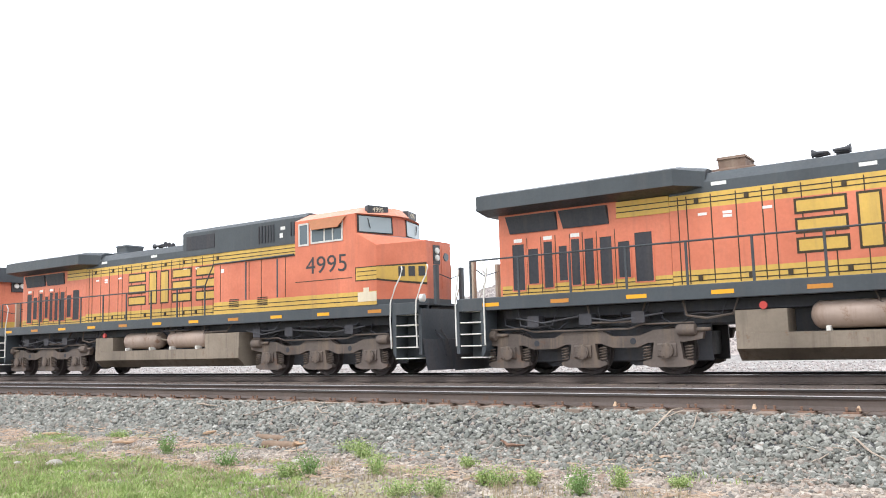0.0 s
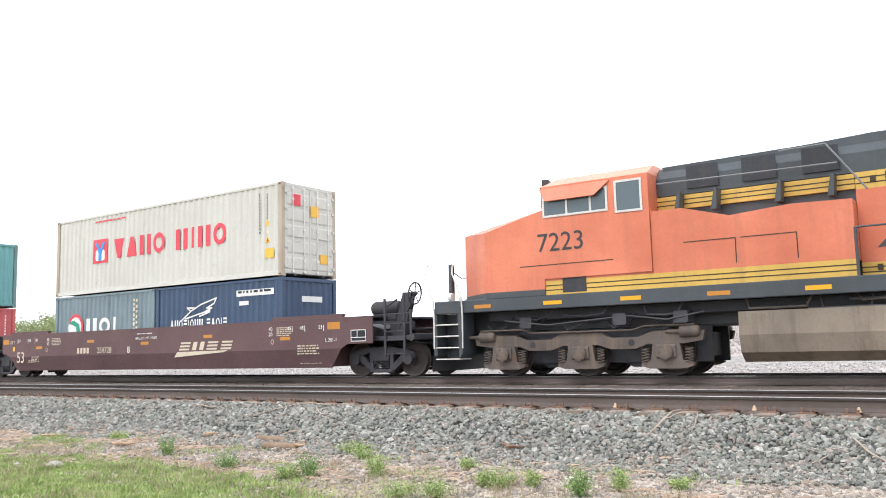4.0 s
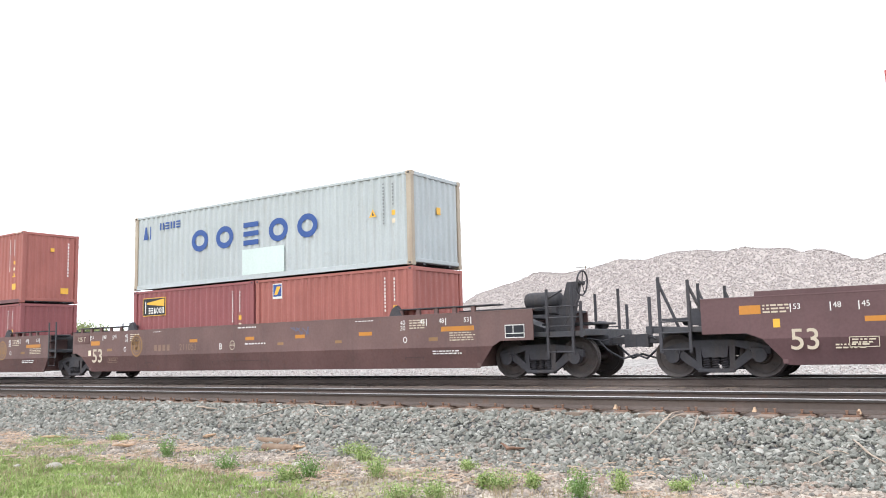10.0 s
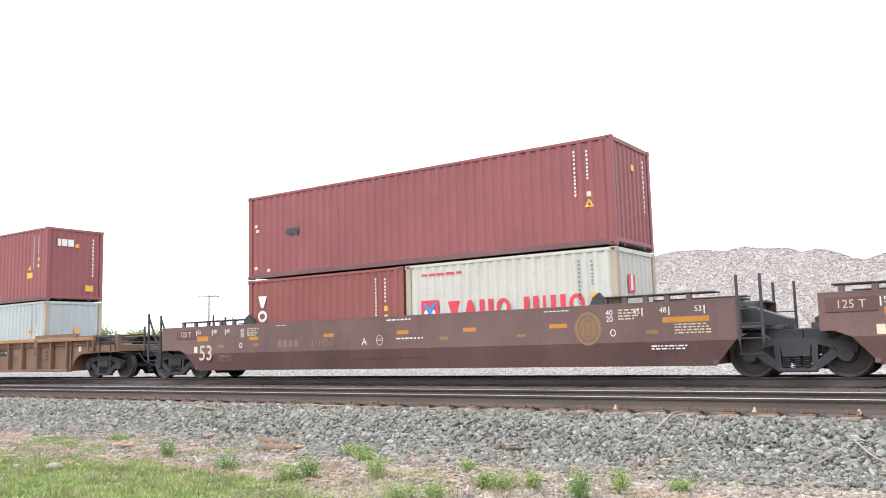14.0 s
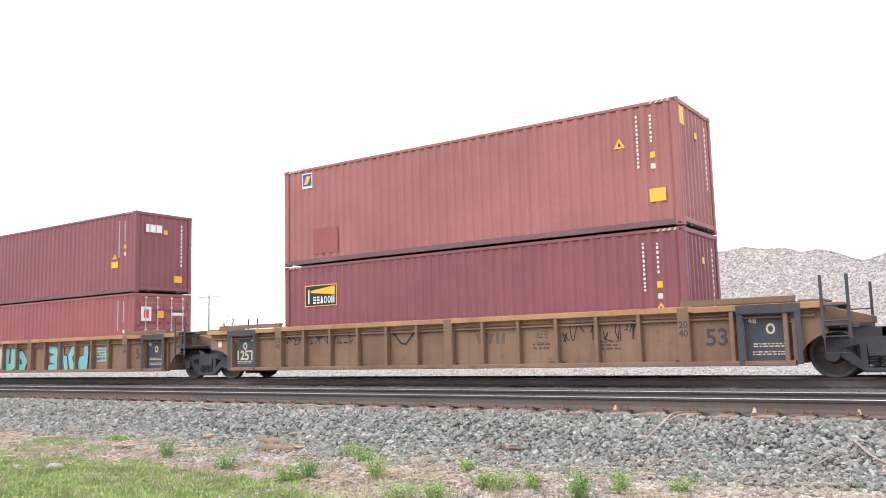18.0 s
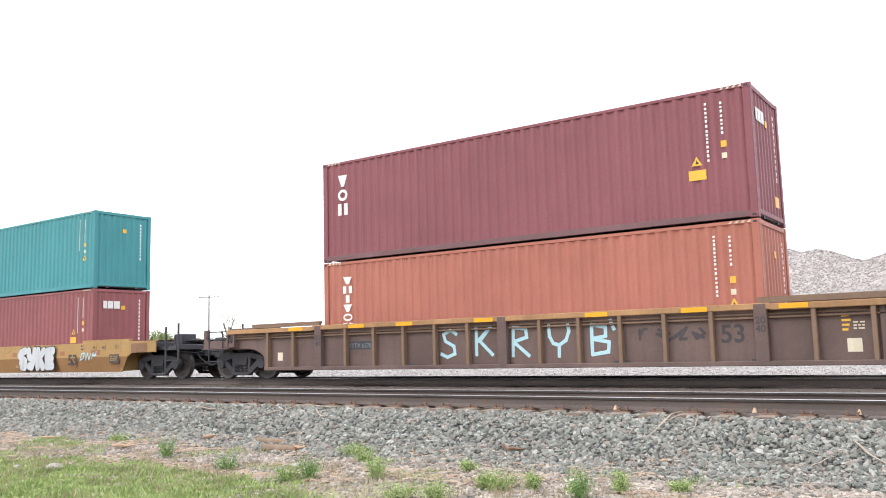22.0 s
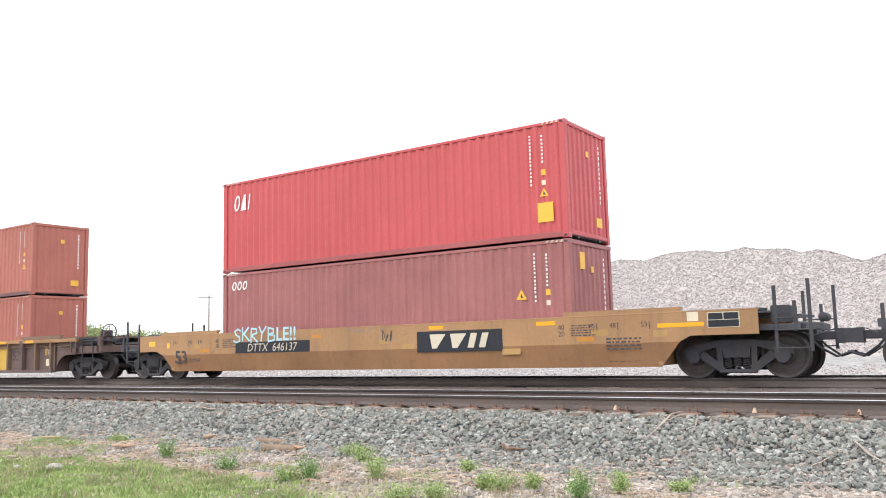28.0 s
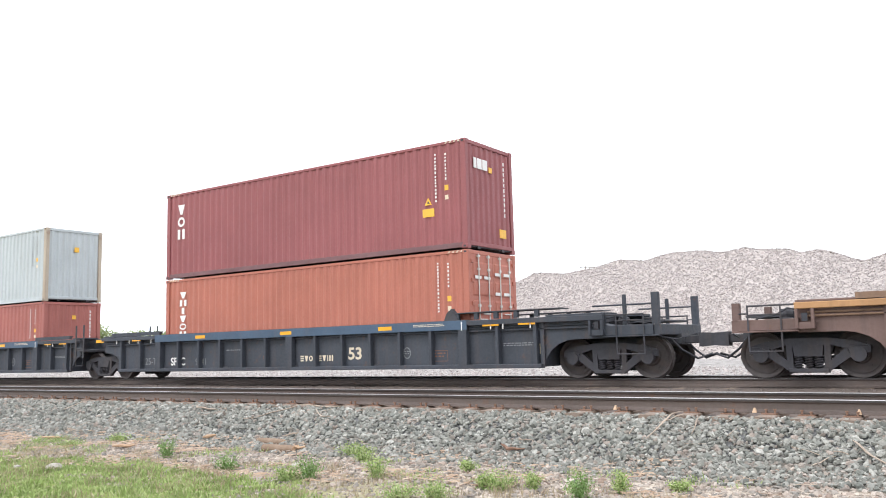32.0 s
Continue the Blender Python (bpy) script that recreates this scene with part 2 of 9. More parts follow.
def meshed(name, s, material, smooth=False):
    me = bpy.data.meshes.new(name)
    me.from_pydata(s.v, [], s.f)
    bm = bmesh.new()
    bm.from_mesh(me)
    bmesh.ops.recalc_face_normals(bm, faces=bm.faces)
    bm.to_mesh(me)
    bm.free()
    me.materials.append(material)
    if smooth:
        me.polygons.foreach_set("use_smooth", [True] * len(me.polygons))
        me.set_sharp_from_angle(angle=radians(40))
    return me


def part(name, s, material, parent, label="", smooth=False, at=None):
    """One mesh under a thing or a part; s is a Shape or a mesh that repeats share."""
    me = s if isinstance(s, bpy.types.Mesh) else meshed(name, s, material, smooth)
    ob = new(name, me)
    ob.parent = parent
    if at:
        ob.location = at
    return tagged(ob, label) if label else ob


def thing(name, label, category, group="", at=(0, 0, 0), kind=""):
    ob = new(name)
    ob.empty_display_size = 0.2
    ob.location = at
    return tagged(ob, label, category, group, kind)


KEPT = {}


def once(key, make):
    """A mesh that alike pieces share."""
    if key not in KEPT:
        KEPT[key] = make()
    return KEPT[key]


def solid(name, s, label="", category="", group="", kind="", material=None, smooth=False, at=None):
    ob = new(name, meshed(name, s, material, smooth))
    if at:
        ob.location = at
    return tagged(ob, label, category, group, kind)


# ---- markings: thin paint on a side that faces side * y ----
def lay(pts, x, z, y, side):
    """Flat points (u to the reader's right, v up) laid on the plane y."""
    return [(x - side * u, y, z + v) for u, v in pts]


def panel(parent, x, z, w, h, material, y, side=-1, name="marking", label=""):
    s = Shape()
    s.xz([(x - w / 2, z), (x + w / 2, z), (x + w / 2, z + h), (x - w / 2, z + h)], y, y + side * 0.004)
    return part(name, s, material, parent, label)


def dashes(parent, x, z, w, h, rows, material, y, side=-1, seed=0, upright=False):
    """Small print that cannot be read: rows (or columns) of short bars."""
    rng = random.Random(seed)
    s = Shape()
    for r in range(rows):
        pos = 0.0
        run = h if upright else w
        step = (w if upright else h) / rows
        while pos < run * (0.75 + 0.25 * rng.random()):
            ln = min(run - pos, step * (0.5 + (0.35 if upright else 1.6) * rng.random()))
            if upright:
                u0, u1, v0, v1 = -w / 2 + r * step, -w / 2 + (r + 0.62) * step, h - pos - ln, h - pos
            else:
                u0, u1, v0, v1 = -w / 2 + pos, -w / 2 + pos + ln, h - (r + 0.48) * step, h - r * step
            s.poly(lay([(u0, v0), (u1, v0), (u1, v1), (u0, v1)], x, z, y + side * 0.004, side), [(0, 1, 2, 3)])
            pos += ln + step * (0.35 + 0.3 * rng.random())
    return tagged(part("small_print", s, material, parent), kind="stuff")


def text_mesh(body, size, material, slant=0.0, bold=0.0):
    def make():
        cu = bpy.data.curves.new("lettering", "FONT")
        cu.body, cu.size, cu.shear, cu.offset = body, size, slant, bold
        cu.align_x = "CENTER"
        ob = bpy.data.objects.new("lettering", cu)
        me = bpy.data.meshes.new_from_object(ob)
        bpy.data.objects.remove(ob)
        bpy.data.curves.remove(cu)
        me.materials.clear()
        me.materials.append(material)
        return me
    return once(("text", body, size, material.name, slant, bold), make)


def words(parent, body, x, z, height, material, y, side=-1, stretch=1.0, slant=0.0, bold=0.0, tilt=0.0):
    """Painted words, centred on x, standing on z; height is that of a capital."""
    ob = part("lettering", text_mesh(body, height / 0.69, material, slant, bold), None, parent)
    ob.rotation_euler = (radians(90), radians(tilt), radians(0 if side < 0 else 180))
    ob.location = (x, y + side * 0.005, z)
    ob.scale = (stretch, 1, 1)
    return ob


def sign(kind, lw, lh, st, g=0.0):
    """Points and faces of one plain sign in a cell: o a ring, a and v wedges, h two upright bars, e three level bars, i one bar, any other an eased block."""
    def bars(boxes):
        p, f = [], []
        for x0, x1, y0, y1 in boxes:
            n = len(p)
            p += [(x0 - g, y0 - g), (x1 + g, y0 - g), (x1 + g, y1 + g), (x0 - g, y1 + g)]
            f.append((n, n + 1, n + 2, n + 3))
        return p, f
    if kind == "o":
        n = 24
        p = [(lw / 2 + (lw / 2 + r) * math.cos(2 * math.pi * j / n), lh / 2 + (lh / 2 + r) * math.sin(2 * math.pi * j / n)) for r in (g, -st - g) for j in range(n)]
        return p, [(j, (j + 1) % n, n + (j + 1) % n, n + j) for j in range(n)]
    if kind in "av":
        e, b = lw * 0.36, lw * 0.02
        lo, hi = (b, e) if kind == "a" else (e, b)
        return [(lo - g, -g), (lw - lo + g, -g), (lw - hi + g, lh + g), (hi - g, lh + g)], [(0, 1, 2, 3)]
    if kind == "h":
        return bars(((0, lw * 0.36, 0, lh), (lw * 0.64, lw, 0, lh)))
    if kind == "e":
        return bars(((lw * 0.06, lw * 0.96, lh * q, lh * (q + 0.22)) for q in (0.0, 0.39, 0.78)))
    if kind == "i":
        return bars(((lw * 0.30, lw * 0.70, 0, lh),))
    e = min(lw, lh) * 0.16
    return [(e, -g), (lw - e, -g), (lw + g, e), (lw + g, lh - e), (lw - e, lh + g), (e, lh + g), (-g, lh - e), (-g, e)], [tuple(range(8))]


def emblem(parent, kinds, x, z, w, h, material, y, side=-1, slant=0.0, upright=False, name="name_block", weight=0.24, grow=0.0):
    """A trade name as a row (or column) of plain signs, one part each."""
    widths = [1.0 if upright else {"i": 0.5, " ": 0.6}.get(k, 1.0) for k in kinds]
    unit = (h if upright else w) / sum(widths)
    done = 0.0
    for k, share in zip(kinds, widths):
        cell = unit * share
        lw, lh = (w, cell * 0.80) if upright else (cell * 0.82, h)
        u0, v0 = (-w / 2, h - done - cell) if upright else (-w / 2 + done + cell * 0.09, 0)
        done += cell
        if k == " ":
            continue
        s = Shape()
        q, fs = sign(k, lw, lh, min(lw, lh) * weight, grow)
        s.poly(lay([(u0 + a + slant * (v0 + b), v0 + b) for a, b in q], x, z, y + side * 0.004, side), fs)
        part(name, s, material, parent)


def scrawl(parent, strokes, x, z, w, h, material, y, side=-1, thick=0.04):
    """Sprayed line work: strokes are chains of (u, v) in 0..1."""
    s = Shape()
    lift = 0.006
    for chain in strokes:
        for (a, b), (c, d) in zip(chain, chain[1:]):
            a, b, c, d = (a - 0.5) * w, b * h, (c - 0.5) * w, d * h
            ln = math.hypot(c - a, d - b) or 1
            e, f = -(d - b) / ln * thick / 2, (c - a) / ln * thick / 2
            g, k = (c - a) / ln * thick / 3, (d - b) / ln * thick / 3
            if thick > 0.1:
                for p, q in ((a, b), (c, d)):
                    s.poly(lay([(p + thick / 2 * math.cos(math.pi * j / 6), q + thick / 2 * math.sin(math.pi * j / 6)) for j in range(12)], x, z, y + side * lift, side), [tuple(range(12))])
                    lift += 0.0003
                g = k = 0
            s.poly(lay([(a + e - g, b + f - k), (c + e + g, d + f + k), (c - e + g, d - f + k), (a - e - g, b - f - k)], x, z, y + side * lift, side), [(0, 1, 2, 3)])
            lift += 0.0003
    return part("graffiti", s, material, parent)


# ---- ground, tracks, distance ----
def bank(y):
    """Height of the ground across the tracks."""
    return float(np.interp(y, (-60, 0, 4, 8.6, 9.8, 10.9, 11.3, 14.2, 15.0, 17.0, 17.7, 20.4, 21.2, 24.5, 60, 400),
                           (-0.95, -0.84, -0.81, -0.79, -0.72, -0.34, -0.245, -0.23, -0.21, -0.205, -0.20, -0.20, -0.24, -0.62, -0.55, -0.55)))


def lattice(xs, ys, height):
    nx, ny = len(xs), len(ys)
    v = [(x, y, height(x, y)) for y in ys for x in xs]
    f = [(j * nx + i, j * nx + i + 1, (j + 1) * nx + i + 1, (j + 1) * nx + i) for j in range(ny - 1) for i in range(nx - 1)]
    return v, f


def ground():
    xs = [-3000, -1200, -500, -250, -140, -90] + [-60 + 0.45 * i for i in range(149)] + [12, 25, 60, 160, 500, 1500]
    ys = [-1500, -400, -80, -20, -6, 0, 3] + [4 + 0.2 * i for i in range(105)] + [27, 30, 36, 45, 60, 80, 110, 160, 300, 700, 1500, 3500]

    def height(x, y):
        h = bank(y)
        if 3 < y < 11.2:
            h += 0.05 * (noise.noise(Vector((x * 0.5, y * 0.8, 0))) + 0.4 * noise.noise(Vector((x * 2.1, y * 2.1, 3))))
        elif 11.2 <= y < 30:
            h += 0.02 * noise.noise(Vector((x * 1.5, y * 1.5, 7)))
        return h
    v, f = lattice(xs, ys, height)
    me = bpy.data.meshes.new("ground")
    me.from_pydata(v, [], f)
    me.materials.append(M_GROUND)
    me.polygons.foreach_set("use_smooth", [True] * len(me.polygons))
    tagged(new("ground", me), "dirt and gravel trackside ground with a raised ballast bank", "ground", kind="structure")
    return height


HEIGHT = ground()


def stone_field(name, places, sizes, material, label, category, seed, flat=0.85, rough=0.30, round_ones=True):
    """Many loose stones, each an uneven chip, in one mesh."""
    rng = np.random.default_rng(seed)
    if round_ones:
        bm = bmesh.new()
        bmesh.ops.create_icosphere(bm, subdivisions=1, radius=1.0)
        base = np.array([tuple(v.co) for v in bm.verts])
        tri = np.array([[v.index for v in f.verts] for f in bm.faces])
        bm.free()
    else:
        base = np.array([(x, y, z) for x in (-0.75, 0.75) for y in (-0.75, 0.75) for z in (-0.75, 0.75)])
        tri = np.array([(0, 1, 3), (0, 3, 2), (4, 6, 7), (4, 7, 5), (0, 4, 5), (0, 5, 1), (2, 3, 7), (2, 7, 6), (0, 2, 6), (0, 6, 4), (1, 5, 7), (1, 7, 3)])
    n, k = len(places), len(base)
    pts = base[None] + rough * rng.uniform(-1, 1, (n, k, 3))
    pts *= rng.uniform(0.6, 1.4, (n, 1, 3)) * np.array((1, 1, flat))
    a = rng.uniform(0, 2 * np.pi, n)
    ca, sa = np.cos(a)[:, None], np.sin(a)[:, None]
    b = rng.uniform(-1.1, 1.1, n)
    cb, sb = np.cos(b)[:, None], np.sin(b)[:, None]
    x, y, z = pts[..., 0], pts[..., 1], pts[..., 2]
    y, z = y * cb - z * sb, y * sb + z * cb
    x, y = x * ca - y * sa, x * sa + y * ca
    pts = np.stack((x, y, z), -1) * np.asarray(sizes)[:, None, None] + np.asarray(places)[:, None]
    faces = (tri[None] + (np.arange(n) * k)[:, None, None]).reshape(-1)
    me = bpy.data.meshes.new(name)
    me.vertices.add(n * k)
    me.vertices.foreach_set("co", pts.reshape(-1))
    m = n * len(tri)
    me.loops.add(m * 3)
    me.loops.foreach_set("vertex_index", faces)
    me.polygons.add(m)
    me.polygons.foreach_set("loop_start", np.arange(m) * 3)
    me.update(calc_edges=True)
    me.shade_flat()
    me.materials.append(material)
    return tagged(new(name, me), label, category, kind="stuff")


def strew(count, x0, x1, y0, y1, seed, power=1.0, keep=None):
    """Random places on the bank, thicker towards x1."""
    rng = np.random.default_rng(seed)
    out = []
    while len(out) < count:
        x = x1 - (x1 - x0) * rng.random() ** power
        y = y0 + (y1 - y0) * rng.random()
        if keep is None or keep(x, y, rng.random()):
            out.append((x, y, HEIGHT(x, y)))
    return np.array(out)


def ballast():
    rng = np.random.default_rng(5)
    p = strew(36000, -46, 1.6, 9.30, 11.40, 1, 1.5, lambda x, y, r: r < (y - 9.1) / 0.7)
    size = (0.019 + 0.026 * rng.random(len(p)) ** 1.3) * (1 + np.abs(p[:, 0]) / 55)
    p[:, 2] += rng.uniform(-0.012, 0.028, len(p))
    stone_field("ballast_stones", p, size, M_BALLAST, "grey crushed stone ballast on the track shoulder", "ballast", 2)
    p = strew(6500, -60, 2, 13.4, 17.6, 8, 1.3)
    stone_field("track_ballast", p + (0, 0, -0.02), rng.uniform(0.02, 0.04, len(p)), M_DUSTY, "dusty ballast between the two tracks", "ballast", 9, rough=0.48, round_ones=False)
    p = strew(33000, -26, 0.8, 6.2, 10.1, 3, 1.2, lambda x, y, r: r < 0.25 + (y - 6.6) / 3.0 + 0.5 * (noise.noise(Vector((x * 0.7, y * 0.7, 1))) > 0.0) - 0.3 * (x < -8 and y < 8.0))
    stone_field("scattered_gravel", p, 0.009 + 0.036 * rng.random(len(p)) ** 1.9, M_TOE, "tan and grey gravel scattered over bare dirt", "gravel", 4, 0.7)
    p = strew(15000, -75, 6, 20.9, 46, 12, 1.2, lambda x, y, r: r < 1.3 - (y - 20) / 30)
    stone_field("far_ballast", p, rng.uniform(0.03, 0.075, len(p)), M_PILE, "pale ballast beyond the train", "ballast", 13, rough=0.48, round_ones=False)


ballast()

RAIL_FORM = [(-0.075, -0.186), (0.075, -0.186), (0.075, -0.174), (0.018, -0.152), (0.009, -0.135), (0.009, -0.055), (0.034, -0.038), (0.037, -0.018)]
RAIL_FORM += [(0.030, -0.016), (-0.030, -0.016), (-0.037, -0.018), (-0.034, -0.038), (-0.009, -0.055), (-0.009, -0.135), (-0.018, -0.152), (-0.075, -0.174)]


def track(cy, name, tie_from, tie_to, single):
    top = thing(name, "railway track with rusty steel rails on dark wooden ties", "railway track", kind="structure")
    for side in (-1, 1):
        s = Shape().yz([(cy + side * 0.755 + y, z) for y, z in RAIL_FORM], -420, 70)
        r = part("rail", s, M_RAIL, top)
        h = Shape().yz([(cy + side * 0.755 + y, z) for y, z in ((-0.0385, -0.036), (0.0385, -0.036), (0.0385, -0.006), (-0.0385, -0.006))], -420, 70)
        part("rail_head", h, M_HEADSIDE, r)
        c = Shape().yz([(cy + side * 0.755 + y, z) for y, z in ((-0.036, -0.006), (0.036, -0.006), (0.033, -0.002), (0.024, 0.0), (-0.024, 0.0), (-0.033, -0.002))], -420, 70)
        part("running_surface", c, M_RAILTOP, r, "polished rail head")
    n = int((tie_to - tie_from) / 0.52)
    tie = once("tie", lambda: meshed("tie", Shape().rim(-0.115, 0.115, -1.30, 1.30, -0.37, -0.197, 0.012), M_TIE))
    plate = once("tie_plate", lambda: meshed("tie_plate", Shape().rim(-0.10, 0.10, -0.17, 0.17, -0.197, -0.183, 0.004), M_PLATE))
    spike = once("rail_spike", lambda: meshed("rail_spike", Shape().box(-0.012, 0.012, -0.012, 0.012, -0.19, -0.150).box(-0.018, 0.018, -0.022, 0.014, -0.152, -0.138), M_PLATE))
    rng = random.Random(4)
    rest = Shape()
    for i in range(n):
        x = tie_to - i * 0.52 + rng.uniform(-0.03, 0.03)
        dy = rng.uniform(-0.05, 0.05)
        if i < 290:
            t = part("tie", tie, None, top, at=(x, cy + dy, rng.uniform(-0.012, 0.0)))
            t.rotation_euler = (0, 0, rng.uniform(-0.012, 0.012))
            if single and i < 110:
                part("tie_plate", plate, None, t, at=(0, -0.755 - dy, 0.002))
                for u in (-0.055, 0.06):
                    part("rail_spike", spike, None, t, at=(u + rng.uniform(-0.01, 0.01), -0.755 - 0.10 - dy, rng.uniform(-0.004, 0.02)))
        else:
            rest.rim(x - 0.115, x + 0.115, cy - 1.3 + dy, cy + 1.3 + dy, -0.37, -0.2, 0.012)
    if rest.v:
        tagged(part("far_ties", rest, M_TIE, top), kind="stuff")
    return top


track(TC, "train_track", -140, 10, False)


def aggregate_pile():
    """Long stockpile of crushed stone beyond the train."""
    ridge_x = (-68, -62.2, -57.1, -53.9, -49.9, -46.2, -44.0, -42.6, -39.2, -35.9, -32.7, -29.7, -26.8, -24.6, -22.5, -20.3, -18.3, -16.3, -15.4, -14.0, -12.6, -11.3, -10.4, -8.7, -2, 8, 20, 34)
    ridge_z = (-0.6, 2.0, 3.4, 4.9, 6.8, 7.7, 8.2, 8.65, 8.55, 8.85, 9.3, 9.2, 9.65, 9.55, 9.2, 9.5, 9.2, 9.1, 8.75, 8.9, 8.4, 7.8, 7.6, 8.05, 8.6, 8.0, 5.0, -0.6)

    def height(x, y):
        top = np.interp(x, ridge_x, ridge_z) - 0.22
        h = top - 0.66 * max(0.0, abs(y - 80) - 0.8) + 0.25 * noise.noise(Vector((x * 0.35, y * 0.35, 2))) * min(1, max(0, top) / 3)
        h += 0.9 * max(0, noise.noise(Vector((x * 0.16, y * 0.1, 9)))) * min(1, abs(y - 80) / 8)
        return max(-0.62, h + 0.05 * noise.noise(Vector((x * 1.7, y * 1.7, 5))))
    xs, ys = [-70 + 0.5 * i for i in range(213)], [62 + 0.5 * i for i in range(74)]
    v, f = lattice(xs, ys, height)
    m, nt, bs = fresh("aggregate_bed")
    tc = nt.nodes.new("ShaderNodeTexCoord")
    vo = node(nt, "ShaderNodeTexVoronoi", Scale=7.0)
    nt.links.new(tc.outputs["Object"], vo.inputs["Vector"])
    nt.links.new(mixed(nt, ramp(nt, vo.outputs["Color"], 0.15, 0.9), (0.34, 0.30, 0.28), (0.52, 0.46, 0.435)), bs.inputs["Base Color"])
    bs.inputs["Roughness"].default_value = 0.95
    me = bpy.data.meshes.new("stockpile")
    me.from_pydata(v, [], f)
    me.materials.append(m)
    me.polygons.foreach_set("use_smooth", [True] * len(me.polygons))
    tagged(new("stockpile", me), "long pale grey stockpile of crushed stone behind the tracks", "gravel pile")
    rng = np.random.default_rng(21)
    p = []
    while len(p) < 42000:
        x, y = rng.uniform(-62, 2), rng.uniform(64.5, 81.5)
        h = height(x, y)
        if h > -0.4:
            p.append((x, y, h + 0.02))
    stone_field("pile_stones", np.array(p), rng.uniform(0.04, 0.085, len(p)), M_PILE, "pale crushed stones lying on the stockpile", "gravel", 22, 0.8, 0.48, False)


aggregate_pile()


def utility_pole(x, y, tall, arm):
    top = thing("utility_pole", "grey wooden utility pole with a single crossarm", "utility pole", "line of utility poles", at=(x, y, bank(y)))
    part("pole", Shape().turn([(0, 0.17), (tall, 0.11)], "z", (0, 0, 0), 10), M_POLE, top, smooth=True)
    d = Vector((0.83, 0.56, 0)) * arm / 2
    part("crossarm", Shape().tube([(-d.x, -d.y, tall - 0.35), (d.x, d.y, tall - 0.35)], 0.075, 4), M_POLE, top)
    for k in (-0.95, -0.5, 0.5, 0.95):
        part("insulator", once("insulator", lambda: meshed("insulator", Shape().turn([(0, 0.03), (0.08, 0.06), (0.16, 0.05), (0.2, 0.02)], "z", (0, 0, 0), 8), M_GRILLE)), None, top, at=(d.x * k, d.y * k, tall - 0.29))


utility_pole(-114.5, 95, 11.5, 3.6)
utility_pole(-65.8, 143, 16.0, 3.6)
utility_pole(-170.3, 88, 12.2, 3.4)


def leaf_cloud(rng, centres, per, size, spread):
    """Small leaf blades gathered round the given centres."""
    n = len(centres) * per
    c = np.repeat(np.asarray(centres), per, 0) + rng.normal(0, 1, (n, 3)) * spread
    a, b = rng.normal(0, 1, (n, 3)), rng.normal(0, 1, (n, 3))
    a /= np.linalg.norm(a, axis=1)[:, None]
    b -= a * (a * b).sum(1)[:, None]
    b /= np.linalg.norm(b, axis=1)[:, None]
    s = size * rng.uniform(0.6, 1.4, (n, 1))
    v = np.stack((c - a * s, c - b * s * 0.55, c + a * s, c + b * s * 0.55), 1).reshape(-1, 3)
    return v, [tuple(range(4 * i, 4 * i + 4)) for i in range(n)]


def tree(x, y, tall, wide, seed, bare=False):
    rng = np.random.default_rng(seed)
    top = thing("tree", "bare-twigged spring tree far off" if bare else "leafy spring-green tree in a distant hedgerow", "tree", "distant trees", at=(x, y, bank(y)))
    s = Shape().tube([(0, 0, -0.2), (0.1, 0, tall * 0.3), (0.05, 0.1, tall * 0.6)], 0.16 * tall / 6)
    tips = []
    for i in range(16 if bare else 11):
        a = 2 * math.pi * i / 11 + rng.uniform(-0.3, 0.3)
        z0 = tall * rng.uniform(0.2, 0.55)
        r = wide * rng.uniform(0.25, 0.5)
        p = (r * math.cos(a), r * math.sin(a), z0 + tall * rng.uniform(0.15, 0.42))
        s.tube([(0.05, 0.05, z0), (p[0] * 0.5, p[1] * 0.5, z0 * 0.5 + p[2] * 0.5 + 0.2), p], 0.05 * tall / 6, 5)
        tips += [p, (p[0] * 0.6, p[1] * 0.6, p[2] + 0.4)]
    part("trunk", s, M_BARK, top)
    tips += [(rng.normal(0, wide * 0.2), rng.normal(0, wide * 0.2), tall * rng.uniform(0.3, 0.92)) for _ in range(12)]
    v, f = leaf_cloud(rng, tips, 10 if bare else 90, 0.13 if bare else 0.21, (wide * 0.11, wide * 0.11, tall * 0.075))
    me = bpy.data.meshes.new("crown")
    me.from_pydata([tuple(q) for q in v], [], f)
    me.materials.append(M_LEAF)
    part("crown", me, None, top)


for i, (x, y, h, w) in enumerate(((-190, 98, 8.8, 8), (-179, 94, 9.0, 7.5), (-171, 96, 9.7, 8), (-164, 95, 9.6, 8), (-157, 93, 8.8, 7), (-150, 94, 7.6, 6.5), (-144, 95, 6.7, 5.5), (-205, 100, 9, 8), (-138, 97, 6.2, 5.0), (-133, 99, 6.0, 4.5), (-222, 104, 9.2, 9))):
    tree(x, y, h, w, 40 + i)
tree(-117.5, 102, 8.6, 4.2, 70, True)


# ---- shipping containers ----
W2 = 1.219
HC, STD = 2.896, 2.591


